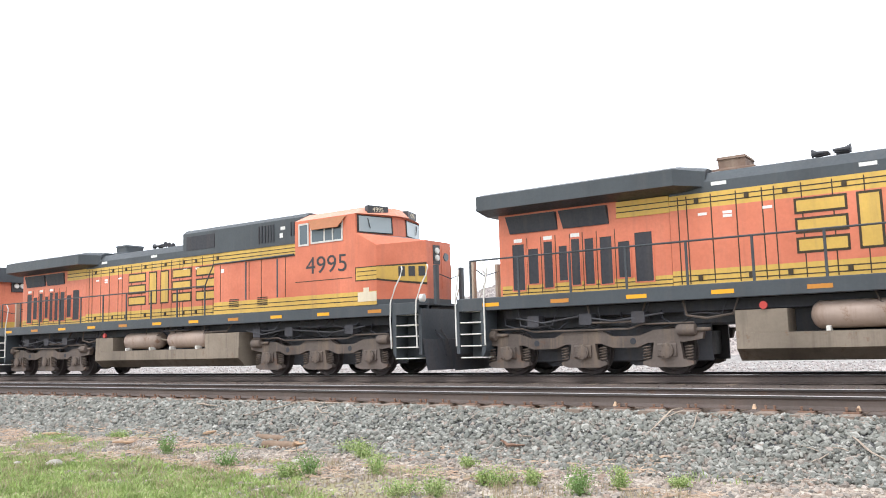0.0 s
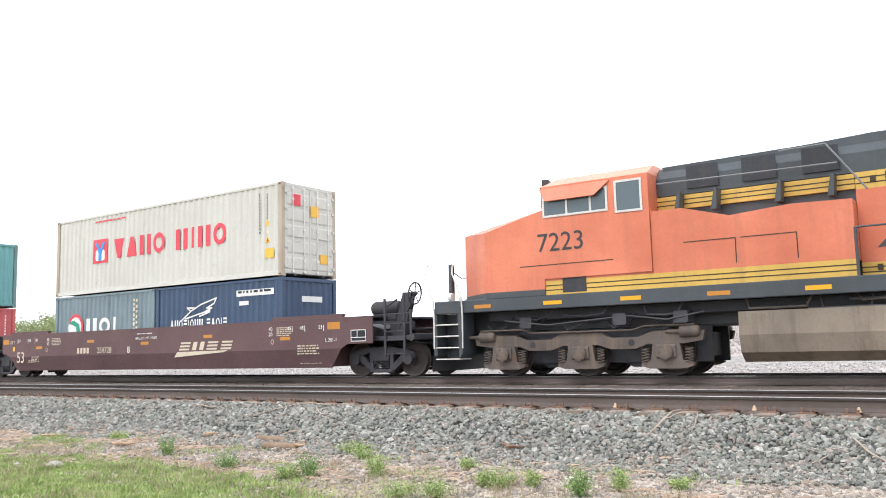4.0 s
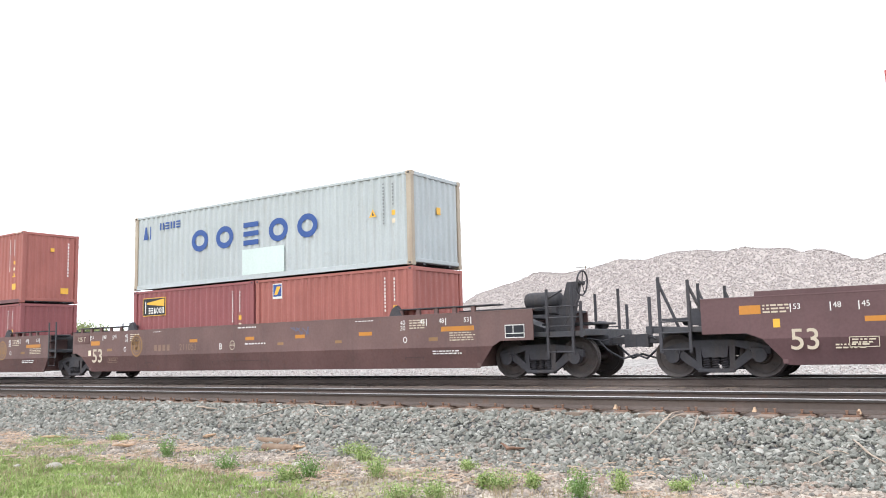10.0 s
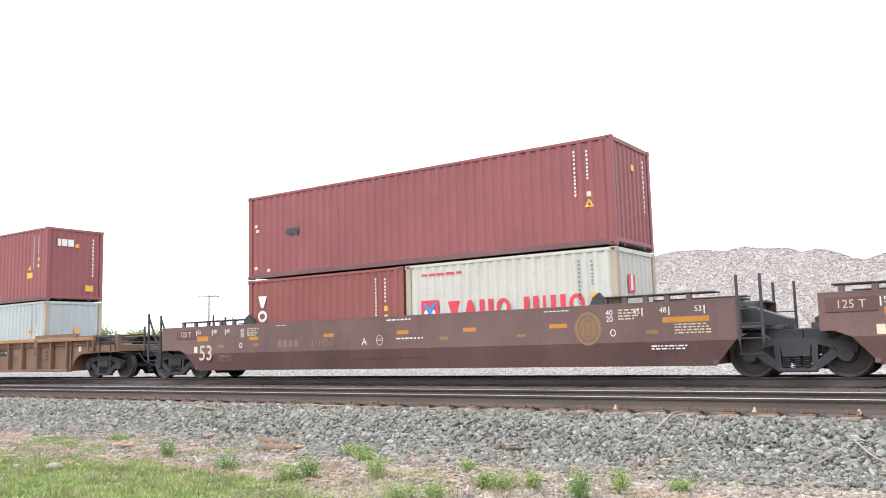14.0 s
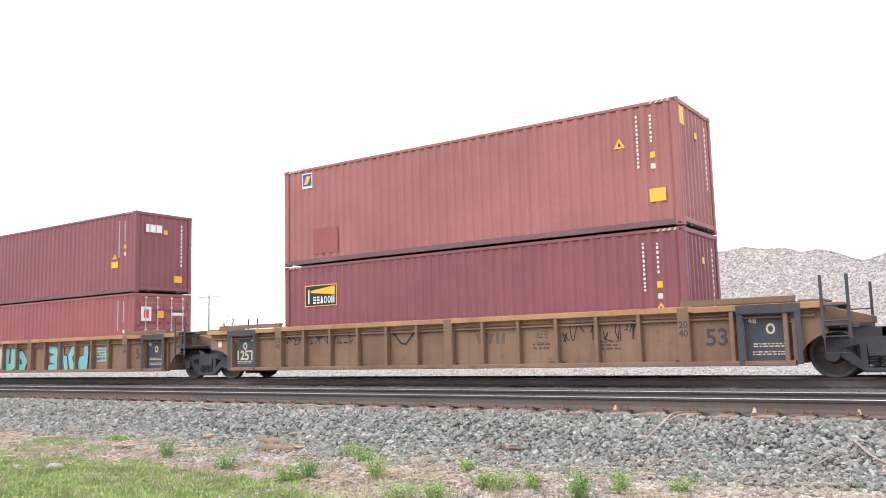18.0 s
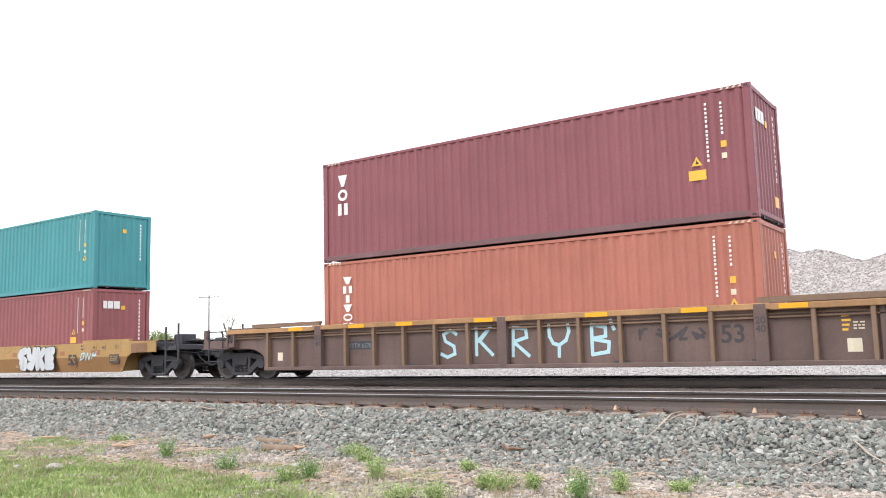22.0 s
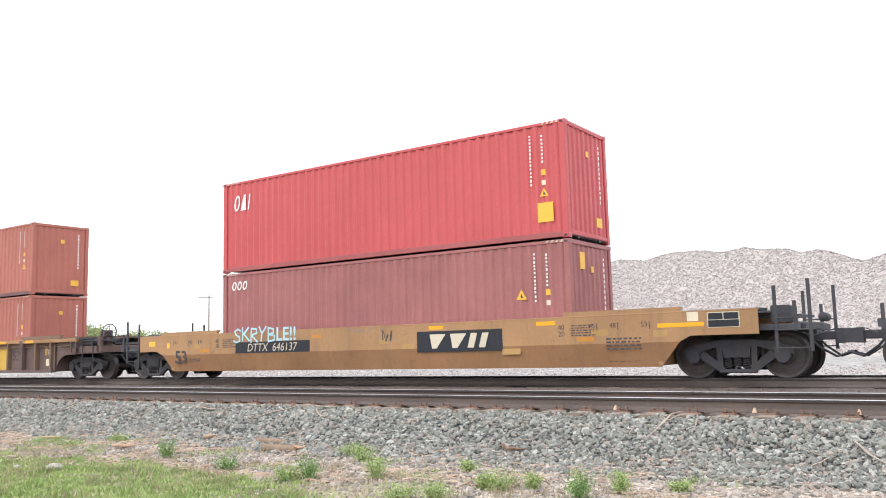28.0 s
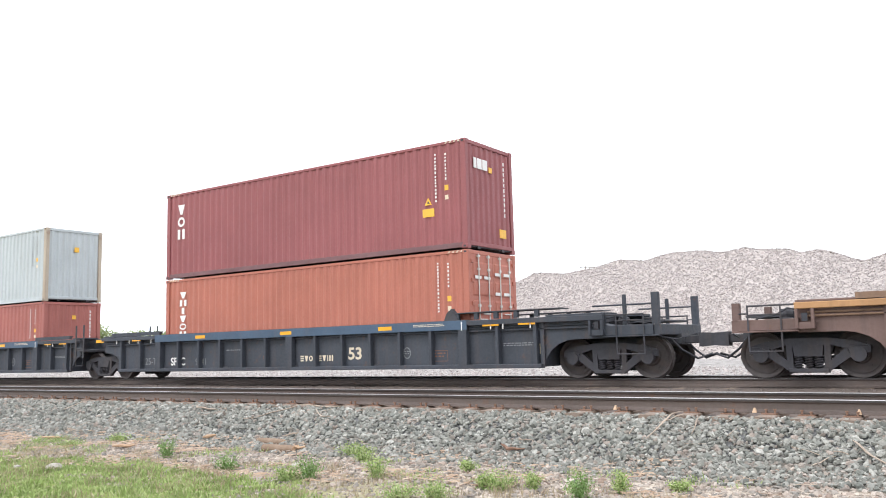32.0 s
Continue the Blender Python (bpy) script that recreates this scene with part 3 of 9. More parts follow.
def wavy(a0, a1, z0, z1, out, along, face):
    """A corrugated sheet: along 'x' for a side, 'y' for an end; out is the outer plane, face the way it looks."""
    n = max(3, round((a1 - a0) / 0.278))
    p = (a1 - a0) / n
    line = []
    for i in range(n):
        for q, d in ((0.0, 0.036), (0.26, 0.036), (0.5, 0.0), (0.76, 0.0)):
            line.append((a0 + (i + q) * p, out - face * d))
    line.append((a1, out - face * 0.036))
    s = Shape()
    if along == "x":
        lo, hi = [(a, o, z0) for a, o in line], [(a, o, z1) for a, o in line]
    else:
        lo, hi = [(o, a, z0) for a, o in line], [(o, a, z1) for a, o in line]
    m = len(line)
    s.poly(lo + hi, [(i, i + 1, m + i + 1, m + i) for i in range(m - 1)])
    return s


def door_leaf(y0, y1, h, x):
    """A steel door with raised horizontal panels."""
    s = Shape().box(x - 0.05, x - 0.012, y0, y1, 0.13, h - 0.12)
    k = 5
    for i in range(k):
        z0 = 0.2 + (h - 0.4) * i / k
        z1 = z0 + (h - 0.4) / k - 0.10
        s.loft([(x - 0.014, y0 + 0.06, z0), (x - 0.014, y1 - 0.06, z0), (x - 0.014, y1 - 0.06, z1), (x - 0.014, y0 + 0.06, z1)],
               [(x + 0.012, y0 + 0.10, z0 + 0.05), (x + 0.012, y1 - 0.10, z0 + 0.05), (x + 0.012, y1 - 0.10, z1 - 0.05), (x + 0.012, y0 + 0.10, z1 - 0.05)])
    return s


M_SILLRED = paint("dusty_red_bottom_rail", (0.36, 0.10, 0.10), 0.6, 0.15, 0.4, (0.22, 0.10, 0.09), rust=0.2)
M_SILL = paint("grimy_bottom_rail", (0.185, 0.10, 0.106), 0.7, 0.2, 0.5, (0.12, 0.09, 0.085), rust=0.3)


def container(label, length, height, material, doors=False, posts=None, group="stacked containers"):
    """A box container; its doors or its corrugated front end face +x."""
    top = thing("shipping_container", label, "container", group)
    a, h, k = length / 2, height, material.name
    pm = posts or material
    L = round(length, 2)
    part("side_panel", once(("side", L, h, k, -1), lambda: meshed("side_panel", wavy(-a + 0.17, a - 0.17, 0.15, h - 0.075, -W2 + 0.012, "x", -1), material)), None, top)
    part("side_panel", once(("side", L, h, k, 1), lambda: meshed("side_panel", wavy(-a + 0.17, a - 0.17, 0.15, h - 0.075, W2 - 0.012, "x", 1), material)), None, top)
    part("roof", once(("roof", L, h, k), lambda: meshed("roof", Shape().box(-a + 0.05, a - 0.05, -W2 + 0.04, W2 - 0.04, h - 0.05, h - 0.012), material)), None, top)
    part("floor", once(("floor", L), lambda: meshed("floor", Shape().box(-a + 0.05, a - 0.05, -W2 + 0.05, W2 - 0.05, 0.06, 0.14), M_STEELDARK)), None, top)
    part("end_panel", once(("back", L, h, k), lambda: meshed("end_panel", wavy(-W2 + 0.14, W2 - 0.14, 0.13, h - 0.1, -a + 0.03, "y", -1), material)), None, top)
    rail = once(("toprail", L, k), lambda: meshed("top_rail", Shape().rim(-a + 0.17, a - 0.17, -0.03, 0.03, -0.08, 0.0, 0.01), material))
    grimy = M_SILLRED if "bright_red" in k or k == "red_container" else M_SILL if any(w in k for w in ("red", "maroon", "plum", "brown", "orange")) else material
    sill = once(("sill", L, grimy.name), lambda: meshed("bottom_rail", Shape().rim(-a + 0.17, a - 0.17, -0.025, 0.03, 0.02, 0.165, 0.012).rim(-a + 0.17, a - 0.17, -0.055, -0.02, 0.02, 0.04, 0.006), grimy))
    for sg in (-1, 1):
        part("top_rail", rail, None, top, at=(0, sg * (W2 - 0.035), h - 0.008))
        o = part("bottom_rail", sill, None, top, at=(0, sg * (W2 - 0.036), 0))
        o.rotation_euler = (0, 0, 0 if sg < 0 else math.pi)
    post = once(("post", h, pm.name), lambda: meshed("corner_post", Shape().rim(-0.085, 0.085, -0.075, 0.075, 0.11, h - 0.11, 0.015), pm))
    cast = once(("cast", pm.name), lambda: meshed("corner_casting", Shape().rim(-0.089, 0.089, -0.081, 0.081, 0, 0.118, 0.014).box(-0.045, 0.045, -0.0825, -0.078, 0.035, 0.085), pm))
    eye = once("slot", lambda: meshed("slot", Shape().rim(-0.04, 0.04, -0.0845, -0.082, 0.035, 0.083, 0.0008), M_GRILLE))
    header = once(("header", k), lambda: meshed("end_rail", Shape().rim(-0.04, 0.04, -W2 + 0.16, W2 - 0.16, 0, 0.11, 0.012), material))
    for ex in (-1, 1):
        for sg in (-1, 1):
            part("corner_post", post, None, top, at=(ex * (a - 0.087), sg * (W2 - 0.078), 0))
            for z in (0, h - 0.118):
                o = part("corner_casting", cast, None, top, at=(ex * (a - 0.089), sg * (W2 - 0.081), z))
                if sg < 0:
                    part("slot", eye, None, o)
        part("end_rail", header, None, top, at=(ex * (a - 0.05), 0, h - 0.115))
        part("end_rail", header, None, top, at=(ex * (a - 0.05), 0, 0.085))
        if ex > 0:
            for q in (-0.62, 0.62):
                part("fork_lug", once("fork_lug", lambda: meshed("fork_lug", Shape().yz([(-0.09, 0.09), (-0.05, 0.02), (0.05, 0.02), (0.09, 0.09)], -0.03, 0.03), M_STEELDARK)), None, top, at=(a - 0.055, q, 0))
    if not doors:
        part("end_panel", once(("front", L, h, k), lambda: meshed("end_panel", wavy(-W2 + 0.14, W2 - 0.14, 0.185, h - 0.1, a - 0.03, "y", 1), material)), None, top)
    else:
        for sg in (-1, 1):
            y0, y1 = (-W2 + 0.14, -0.006) if sg < 0 else (0.006, W2 - 0.14)
            d = part("door", once(("door", L, h, k, sg), lambda: meshed("door", door_leaf(y0, y1, h, a), material)), None, top, "closed steel container door")
            for q in (0.28, 0.74):
                yb = y0 + (y1 - y0) * q
                bar = Shape().turn([(0.10, 0.017), (h - 0.1, 0.017)], "z", (a + 0.035, yb, 0), 8)
                for z in (0.14, 0.5, h * 0.5, h - 0.5, h - 0.16):
                    bar.rim(a + 0.0, a + 0.055, yb - 0.045, yb + 0.045, z - 0.03, z + 0.03, 0.006)
                part("locking_bar", bar, M_FRAME if k != "white_container" else M_SAFE, d, "zinc-coated locking bar", True)
                part("handle", Shape().rim(a + 0.04, a + 0.06, yb - 0.02, yb + 0.34 * (1 if q < 0.5 else -1) if q < 0.5 else yb + 0.02, 1.08, 1.11, 0.004) if q < 0.5 else Shape().rim(a + 0.04, a + 0.06, yb - 0.34, yb + 0.02, 1.22, 1.25, 0.004), M_FRAME, d)
            for z in (0.3, 0.9, 1.5, 2.1, h - 0.3):
                yh = y0 + 0.02 if sg < 0 else y1 - 0.02
                part("hinge", Shape().rim(a - 0.02, a + 0.03, yh - 0.05, yh + 0.05, z - 0.05, z + 0.05, 0.008), material, d)
    return top


YF = -W2 + 0.012     # outer plane of the near side


def end_mark(parent, y, z, w, h, material, a):
    """A small plate on the end that faces +x."""
    s = Shape().yz([(y - w / 2, z), (y + w / 2, z), (y + w / 2, z + h), (y - w / 2, z + h)], a - 0.028, a - 0.016)
    return part("marking", s, material, parent)


def triangle(parent, x, z, w, material, y, side=-1):
    s = Shape().poly(lay([(-w / 2, 0), (w / 2, 0), (0, w * 0.85)], x, z, y + side * 0.004, side), [(0, 1, 2)])
    o = part("warning_sign", s, material, parent)
    b = Shape().poly(lay([(-0.03, w * 0.15), (0.05, w * 0.15), (-0.01, w * 0.55)], x, z, y + side * 0.006, side), [(0, 1, 2)])
    part("bolt_symbol", b, M_GRILLE, o)
    return o


def serials(c, length, height, seed, ink=None, gap=0.0, sign=True, sticker=0, yellow=True):
    """Owner's code, size code, plates and warnings by the right-hand post, as columns of unreadable bars."""
    a, h, ink = length / 2, height, ink or M_WHITE
    dashes(c, a - 0.95 - gap, h * 0.42, 0.08, h * 0.48, 1, ink, YF, seed=seed, upright=True)
    dashes(c, a - 0.62 - gap, h * 0.62, 0.08, h * 0.27, 1, ink, YF, seed=seed + 1, upright=True)
    if yellow:
        panel(c, a - 0.62 - gap, h * 0.545, 0.12, 0.14, M_STICK, YF, name="height_plate")
    panel(c, a - 0.62 - gap, h * 0.46, 0.11, 0.12, M_PATCH, YF, name="data_plate")
    if sign:
        triangle(c, a - 0.62 - gap, h * 0.365, 0.24, M_STICK, YF)
    if sticker == 1:
        panel(c, a - 0.55 - gap, h * 0.20, 0.38, 0.30, M_STICK, YF, name="yellow_sticker")
    if sticker == 2:
        panel(c, a - 1.22 - gap, h * 0.32, 0.38, 0.22, M_STICK, YF, name="yellow_sticker")
        triangle(c, a - 1.22 - gap, h * 0.43, 0.24, M_STICK, YF)


def end_marks(c, length, height, seed, sticker=True, sign=True, ink=None):
    a = length / 2
    s = Shape()
    rng = random.Random(seed)
    z = height * 0.88
    while z > height * 0.38:
        ln = 0.06 + 0.05 * rng.random()
        s.yz([(0.73, z - ln), (0.785, z - ln), (0.785, z), (0.73, z)], a - 0.028, a - 0.02)
        z -= ln + 0.05
    tagged(part("small_print", s, ink or M_WHITE, c), kind="stuff")
    if sticker:
        end_mark(c, 0.62, height * 0.14, 0.34, 0.24, M_STICK, a)
    if sign:
        end_mark(c, 0.05, height * 0.74, 0.16, 0.15, M_STICK, a)


def stripes(c, length, height, both=True):
    """Slanted height-warning stripes on the top corners."""
    a = length / 2
    for x in ((-a + 0.42, a - 0.42) if both else (a - 0.42,)):
        s = Shape()
        for i in range(4):
            u = -0.22 + i * 0.13
            s.poly(lay([(u, 0), (u + 0.06, 0), (u + 0.10, 0.055), (u + 0.04, 0.055)], x, height - 0.07, -W2 + 0.001, -1), [(0, 1, 2, 3)])
        part("warning_stripes", s, M_CREAM, c)


C_TEAL = paint("faded_teal_container", (0.14, 0.335, 0.345), 0.5, 0.14, 0.35, (0.15, 0.25, 0.23), rust=0.25)
C_JADE = paint("jade_container", (0.06, 0.275, 0.30), 0.45, 0.08, 0.12, (0.05, 0.22, 0.21))
C_RED = paint("red_container", (0.50, 0.105, 0.105), 0.5, 0.08, 0.2, (0.36, 0.12, 0.11), fade=(0.56, 0.14, 0.14))
C_BRIGHT = paint("bright_red_container", (0.54, 0.095, 0.10), 0.45, 0.06, 0.15, (0.42, 0.11, 0.11))
C_CRIMSON = paint("crimson_red_container", (0.33, 0.106, 0.112), 0.55, 0.12, 0.2, (0.22, 0.07, 0.06))
C_RUST = paint("red_oxide_container", (0.38, 0.136, 0.116), 0.55, 0.12, 0.2, (0.22, 0.07, 0.05))
C_MAROON = paint("maroon_container", (0.295, 0.098, 0.103), 0.5, 0.10, 0.2, (0.19, 0.07, 0.065))
C_PLUM = paint("plum_container", (0.255, 0.085, 0.100), 0.5, 0.10, 0.18, (0.16, 0.06, 0.065))
C_PINKISH = paint("faded_maroon_container", (0.36, 0.14, 0.135), 0.55, 0.14, 0.25, (0.24, 0.10, 0.09))
C_BROWN = paint("brown_container", (0.295, 0.10, 0.092), 0.55, 0.12, 0.25, (0.2, 0.08, 0.06))
C_ORANGE = paint("burnt_orange_container", (0.445, 0.16, 0.115), 0.5, 0.11, 0.15, (0.33, 0.11, 0.07))
C_WHITE = paint("white_container", (0.60, 0.585, 0.54), 0.5, 0.06, 0.3, (0.44, 0.37, 0.28), rust=0.15)
C_PALE = paint("pale_grey_container", (0.47, 0.51, 0.525), 0.5, 0.07, 0.3, (0.36, 0.33, 0.29), rust=0.12)
C_GREY = paint("streaked_grey_container", (0.21, 0.27, 0.30), 0.55, 0.12, 0.8, (0.055, 0.085, 0.11), rust=0.1)
C_GREYGREEN = paint("grey_green_container", (0.27, 0.36, 0.375), 0.5, 0.08, 0.4, (0.18, 0.2, 0.19), rust=0.1)
C_NAVY = paint("navy_container", (0.055, 0.09, 0.16), 0.5, 0.14, 0.3, (0.10, 0.12, 0.15))
C_BLUE = paint("blue_container", (0.045, 0.13, 0.32), 0.5, 0.12, 0.35, (0.06, 0.09, 0.13))
C_POSTRUST = paint("rusty_post", (0.47, 0.40, 0.32), 0.65, 0.2, 0.6, (0.26, 0.15, 0.09), rust=0.7)
K_RED = paint("red_print", (0.70, 0.07, 0.10), 0.5, 0.08, 0.1, bump=0)
K_BLUE = paint("blue_print", (0.035, 0.09, 0.30), 0.5, 0.08, 0.1, bump=0)
K_AZURE = paint("azure_print", (0.05, 0.28, 0.66), 0.5, 0.08, 0.1, bump=0)
K_GREEN = paint("green_print", (0.03, 0.30, 0.20), 0.5, 0.08, 0.1, bump=0)
K_INK = paint("black_print", (0.02, 0.022, 0.03), 0.5, 0.08, 0.1, bump=0)
K_GREYINK = paint("grey_print", (0.23, 0.24, 0.25), 0.5, 0.08, 0.1, bump=0)

MOVERS, WHEELS = [], []
LEN40, LEN20 = 12.192, 6.058
BASE = 0.415


def placed(c, x, z):
    MOVERS.append((c, x, z, 0.0))
    return c


def over(height):
    return BASE + height + 0.028


def word_stack(c, kinds, length, height, x, w=0.34, h=1.2, z=None):
    """Trade name reading downwards."""
    emblem(c, kinds, -length / 2 + x, height - 0.35 - h if z is None else z, w, h, M_WHITE, YF, upright=True)


def tex(label, height, material, mark_end=True, doors=False):
    c = container(label, LEN40, height, material, doors)
    word_stack(c, "voh", LEN40, height, 0.76, 0.36, 1.25, height - 1.58)
    serials(c, LEN40, height, 11, sticker=2, sign=False)
    stripes(c, LEN40, height)
    if not doors:
        end_marks(c, LEN40, height, 5)
        s = Shape()
        for y0, w in ((-0.78, 0.14), (-0.60, 0.22), (-0.34, 0.24)):
            s.yz([(y0, height - 0.72), (y0 + w, height - 0.72), (y0 + w, height - 0.44), (y0, height - 0.44)], LEN40 / 2 - 0.03, LEN40 / 2 - 0.022)
        part("emblem", s, M_WHITE, c)
    return c


def triton(label, height, material, kinds="vhivoh", z=None, doors=False):
    c = container(label, LEN40, height, material, doors)
    word_stack(c, kinds, LEN40, height, 0.90, 0.34, 1.56, height - 1.95)
    serials(c, LEN40, height, 31)
    stripes(c, LEN40, height)
    if not doors:
        end_marks(c, LEN40, height, 8)
    return c


def leaf_logo(c, x, z, w=0.62, h=0.40):
    """White slanting three-piece trade mark."""
    emblem(c, "oai", x, z, w, h, M_WHITE, YF, slant=0.15)


def yang(label, height, length, material, doors=False, full=True):
    """White box: red name, a blue and red square badge, a red web line."""
    c = container(label, length, height, material, doors, C_POSTRUST)
    a = length / 2
    if full:
        bx, bz, bs, nx, nz, nw, nh = -3.25, 1.10, 0.88, 0.58, 1.20, 6.15, 0.70
    else:
        bx, bz, bs, nx, nz, nw, nh = -2.25, 1.06, 0.56, 0.25, 1.12, 3.95, 0.44
    panel(c, bx, bz, bs, bs, K_RED, YF, name="badge")
    emblem(c, "x", bx, bz + bs * 0.10, bs * 0.78, bs * 0.45, M_WHITE, YF - 0.004)
    s = Shape()
    for u in (-1, 1):
        s.poly(lay([(u * 0.36 * bs, 0.86 * bs), (u * 0.18 * bs, 0.86 * bs), (-0.06 * bs * u, 0.46 * bs), (0.10 * bs * u, 0.40 * bs)], bx, bz, YF - 0.014 - 0.002 * u, -1), [(0, 1, 2, 3)])
    s.poly(lay([(-0.1 * bs, 0.1 * bs), (0.1 * bs, 0.1 * bs), (0.1 * bs, 0.5 * bs), (-0.1 * bs, 0.5 * bs)], bx, bz, YF - 0.019, -1), [(0, 1, 2, 3)])
    part("badge_mark", s, K_AZURE, c)
    emblem(c, "vaho hiho", nx, nz, nw, nh, K_RED, YF)
    dashes(c, bx + (0.75 if full else 0.60), height - (0.36 if full else 0.40), 2.2 if full else 1.7, 0.13, 1, K_RED, YF, seed=3)
    serials(c, length, height, 51, K_INK if full else K_GREYINK, sticker=1 if full else 0, yellow=True, sign=full)
    if not doors:
        end_mark(c, -0.35, height * 0.60, 0.42, 0.42, K_RED, a)
        end_mark(c, -0.35, height * 0.62, 0.14, 0.36, M_WHITE, a + 0.004)
    else:
        for yy, zz in ((-0.62, 0.76), (0.2, 0.66)):
            end_mark(c, yy, height * zz, 0.36, 0.36, K_RED if yy < 0 else M_STICK, a + 0.045)
        end_mark(c, 0.6, 0.45, 0.32, 0.3, M_STICK, a + 0.045)
    return c


def beacon(c, length, height, x=1.2, z=None):
    """Black badge with a yellow beam and a white trade name."""
    z = height - 0.88 if z is None else z
    x = -length / 2 + x
    panel(c, x, z, 1.24, 0.62, M_STICK, YF, name="badge")
    panel(c, x, z + 0.025, 1.19, 0.57, K_INK, YF - 0.004, name="badge_field")
    s = Shape().poly(lay([(-0.38, 0.40), (0.55, 0.31), (0.55, 0.57), (-0.38, 0.46)], x, z, YF - 0.012, -1), [(0, 1, 2, 3)])
    part("badge_beam", s, M_STICK, c)
    emblem(c, "eeaooh", x + 0.12, z + 0.08, 0.86, 0.20, M_WHITE, YF - 0.008)
    emblem(c, "i", x - 0.46, z + 0.08, 0.14, 0.42, M_WHITE, YF - 0.008)


def florens(c, length, height):
    panel(c, -length / 2 + 0.95, height - 0.62, 0.40, 0.46, M_WHITE, YF, name="badge")
    panel(c, -length / 2 + 0.95, height - 0.55, 0.34, 0.36, K_BLUE, YF - 0.004, name="badge_field")
    s = Shape().poly(lay([(-0.13, 0.05), (0.0, 0.05), (0.15, 0.30), (-0.02, 0.30)], -length / 2 + 0.95, height - 0.55, YF - 0.012, -1), [(0, 1, 2, 3)])
    part("badge_mark", s, M_STICK, c)


def mol(c, length, height):
    """A red ring with a green beast-like wedge, and a white trade name."""
    x = -length / 2 + 1.38
    s = Shape()
    for j in range(14):
        a, b = [math.pi * 2 * q / 14 for q in (j, j + 1)]
        s.poly(lay([(0.48 * math.cos(a), 0.48 * math.sin(a)), (0.48 * math.cos(b), 0.48 * math.sin(b)), (0, 0)], x, 1.42, YF - 0.004, -1), [(0, 1, 2)])
    part("badge", s, M_WHITE, c)
    s = Shape()
    for j in range(-2, 9):
        a, b = [math.pi * q / 10 for q in (j, j + 1)]
        s.poly(lay([(0.50 * math.cos(a), 0.50 * math.sin(a)), (0.50 * math.cos(b), 0.50 * math.sin(b)), (0.38 * math.cos(b), 0.38 * math.sin(b)), (0.38 * math.cos(a), 0.38 * math.sin(a))], x, 1.42, YF - 0.008, -1), [(0, 1, 2, 3)])
    part("badge_ring", s, K_RED, c)
    s = Shape().poly(lay([(-0.5, 0.18), (-0.1, 0.27), (0.25, 0.1), (0.33, -0.2), (0.1, -0.3), (0.05, 0.02), (-0.2, 0.1)], x, 1.42, YF - 0.012, -1), [(0, 1, 2, 3, 4, 5, 6)])
    part("badge_mark", s, K_GREEN, c)
    emblem(c, "hoi", x + 1.62, 1.12, 2.0, 0.60, M_WHITE, YF)


def pair_at(x0, left, right):
    placed(left, x0 + LEN20 / 2, BASE)
    placed(right, x0 + LEN40 - LEN20 / 2, BASE)


def plain20(label, material, **kw):
    return container(label, LEN20, STD, material, **kw)


# ---- freight trucks and well cars ----
def wheelset(parent, x, r, gauge=0.755, z=None):
    """Two wheels on an axle; it turns as the train rolls."""
    def make():
        s = Shape()
        for sg in (-1, 1):
            prof = [(-0.075, r * 0.30), (-0.075, r * 0.36), (-0.03, r * 0.42), (-0.025, r * 0.80), (-0.055, r * 0.86), (-0.065, r * 0.99), (0.045, r), (0.055, r + 0.025), (0.08, r + 0.022), (0.085, r * 0.86), (0.03, r * 0.80), (0.02, r * 0.42), (0.09, r * 0.34)]
            s.turn([(-sg * a if sg > 0 else a, q) for a, q in prof], "y", (0, sg * gauge, 0), 32)
            for k in range(3):
                a = 2 * math.pi * k / 3
                s.turn([(-sg * 0.001, 0.028), (sg * 0.012, 0.024)], "y", (r * 0.6 * math.cos(a), sg * (gauge + 0.03), r * 0.6 * math.sin(a)), 8)
        s.turn([(-gauge, 0.085), (gauge, 0.085)], "y", (0, 0, 0), 12)
        return meshed("wheelset", s, M_WHEEL, True)
    ob = part("wheelset", once(("wheelset", r), make), None, parent, at=(x, 0, r))
    return ob


def coil(s, x, y, z0, z1, r, turns=5):
    n = turns * 10
    s.tube([(x + r * math.cos(2 * math.pi * i / 10), y + r * math.sin(2 * math.pi * i / 10), z0 + (z1 - z0) * i / n) for i in range(n + 1)], 0.014, 4)


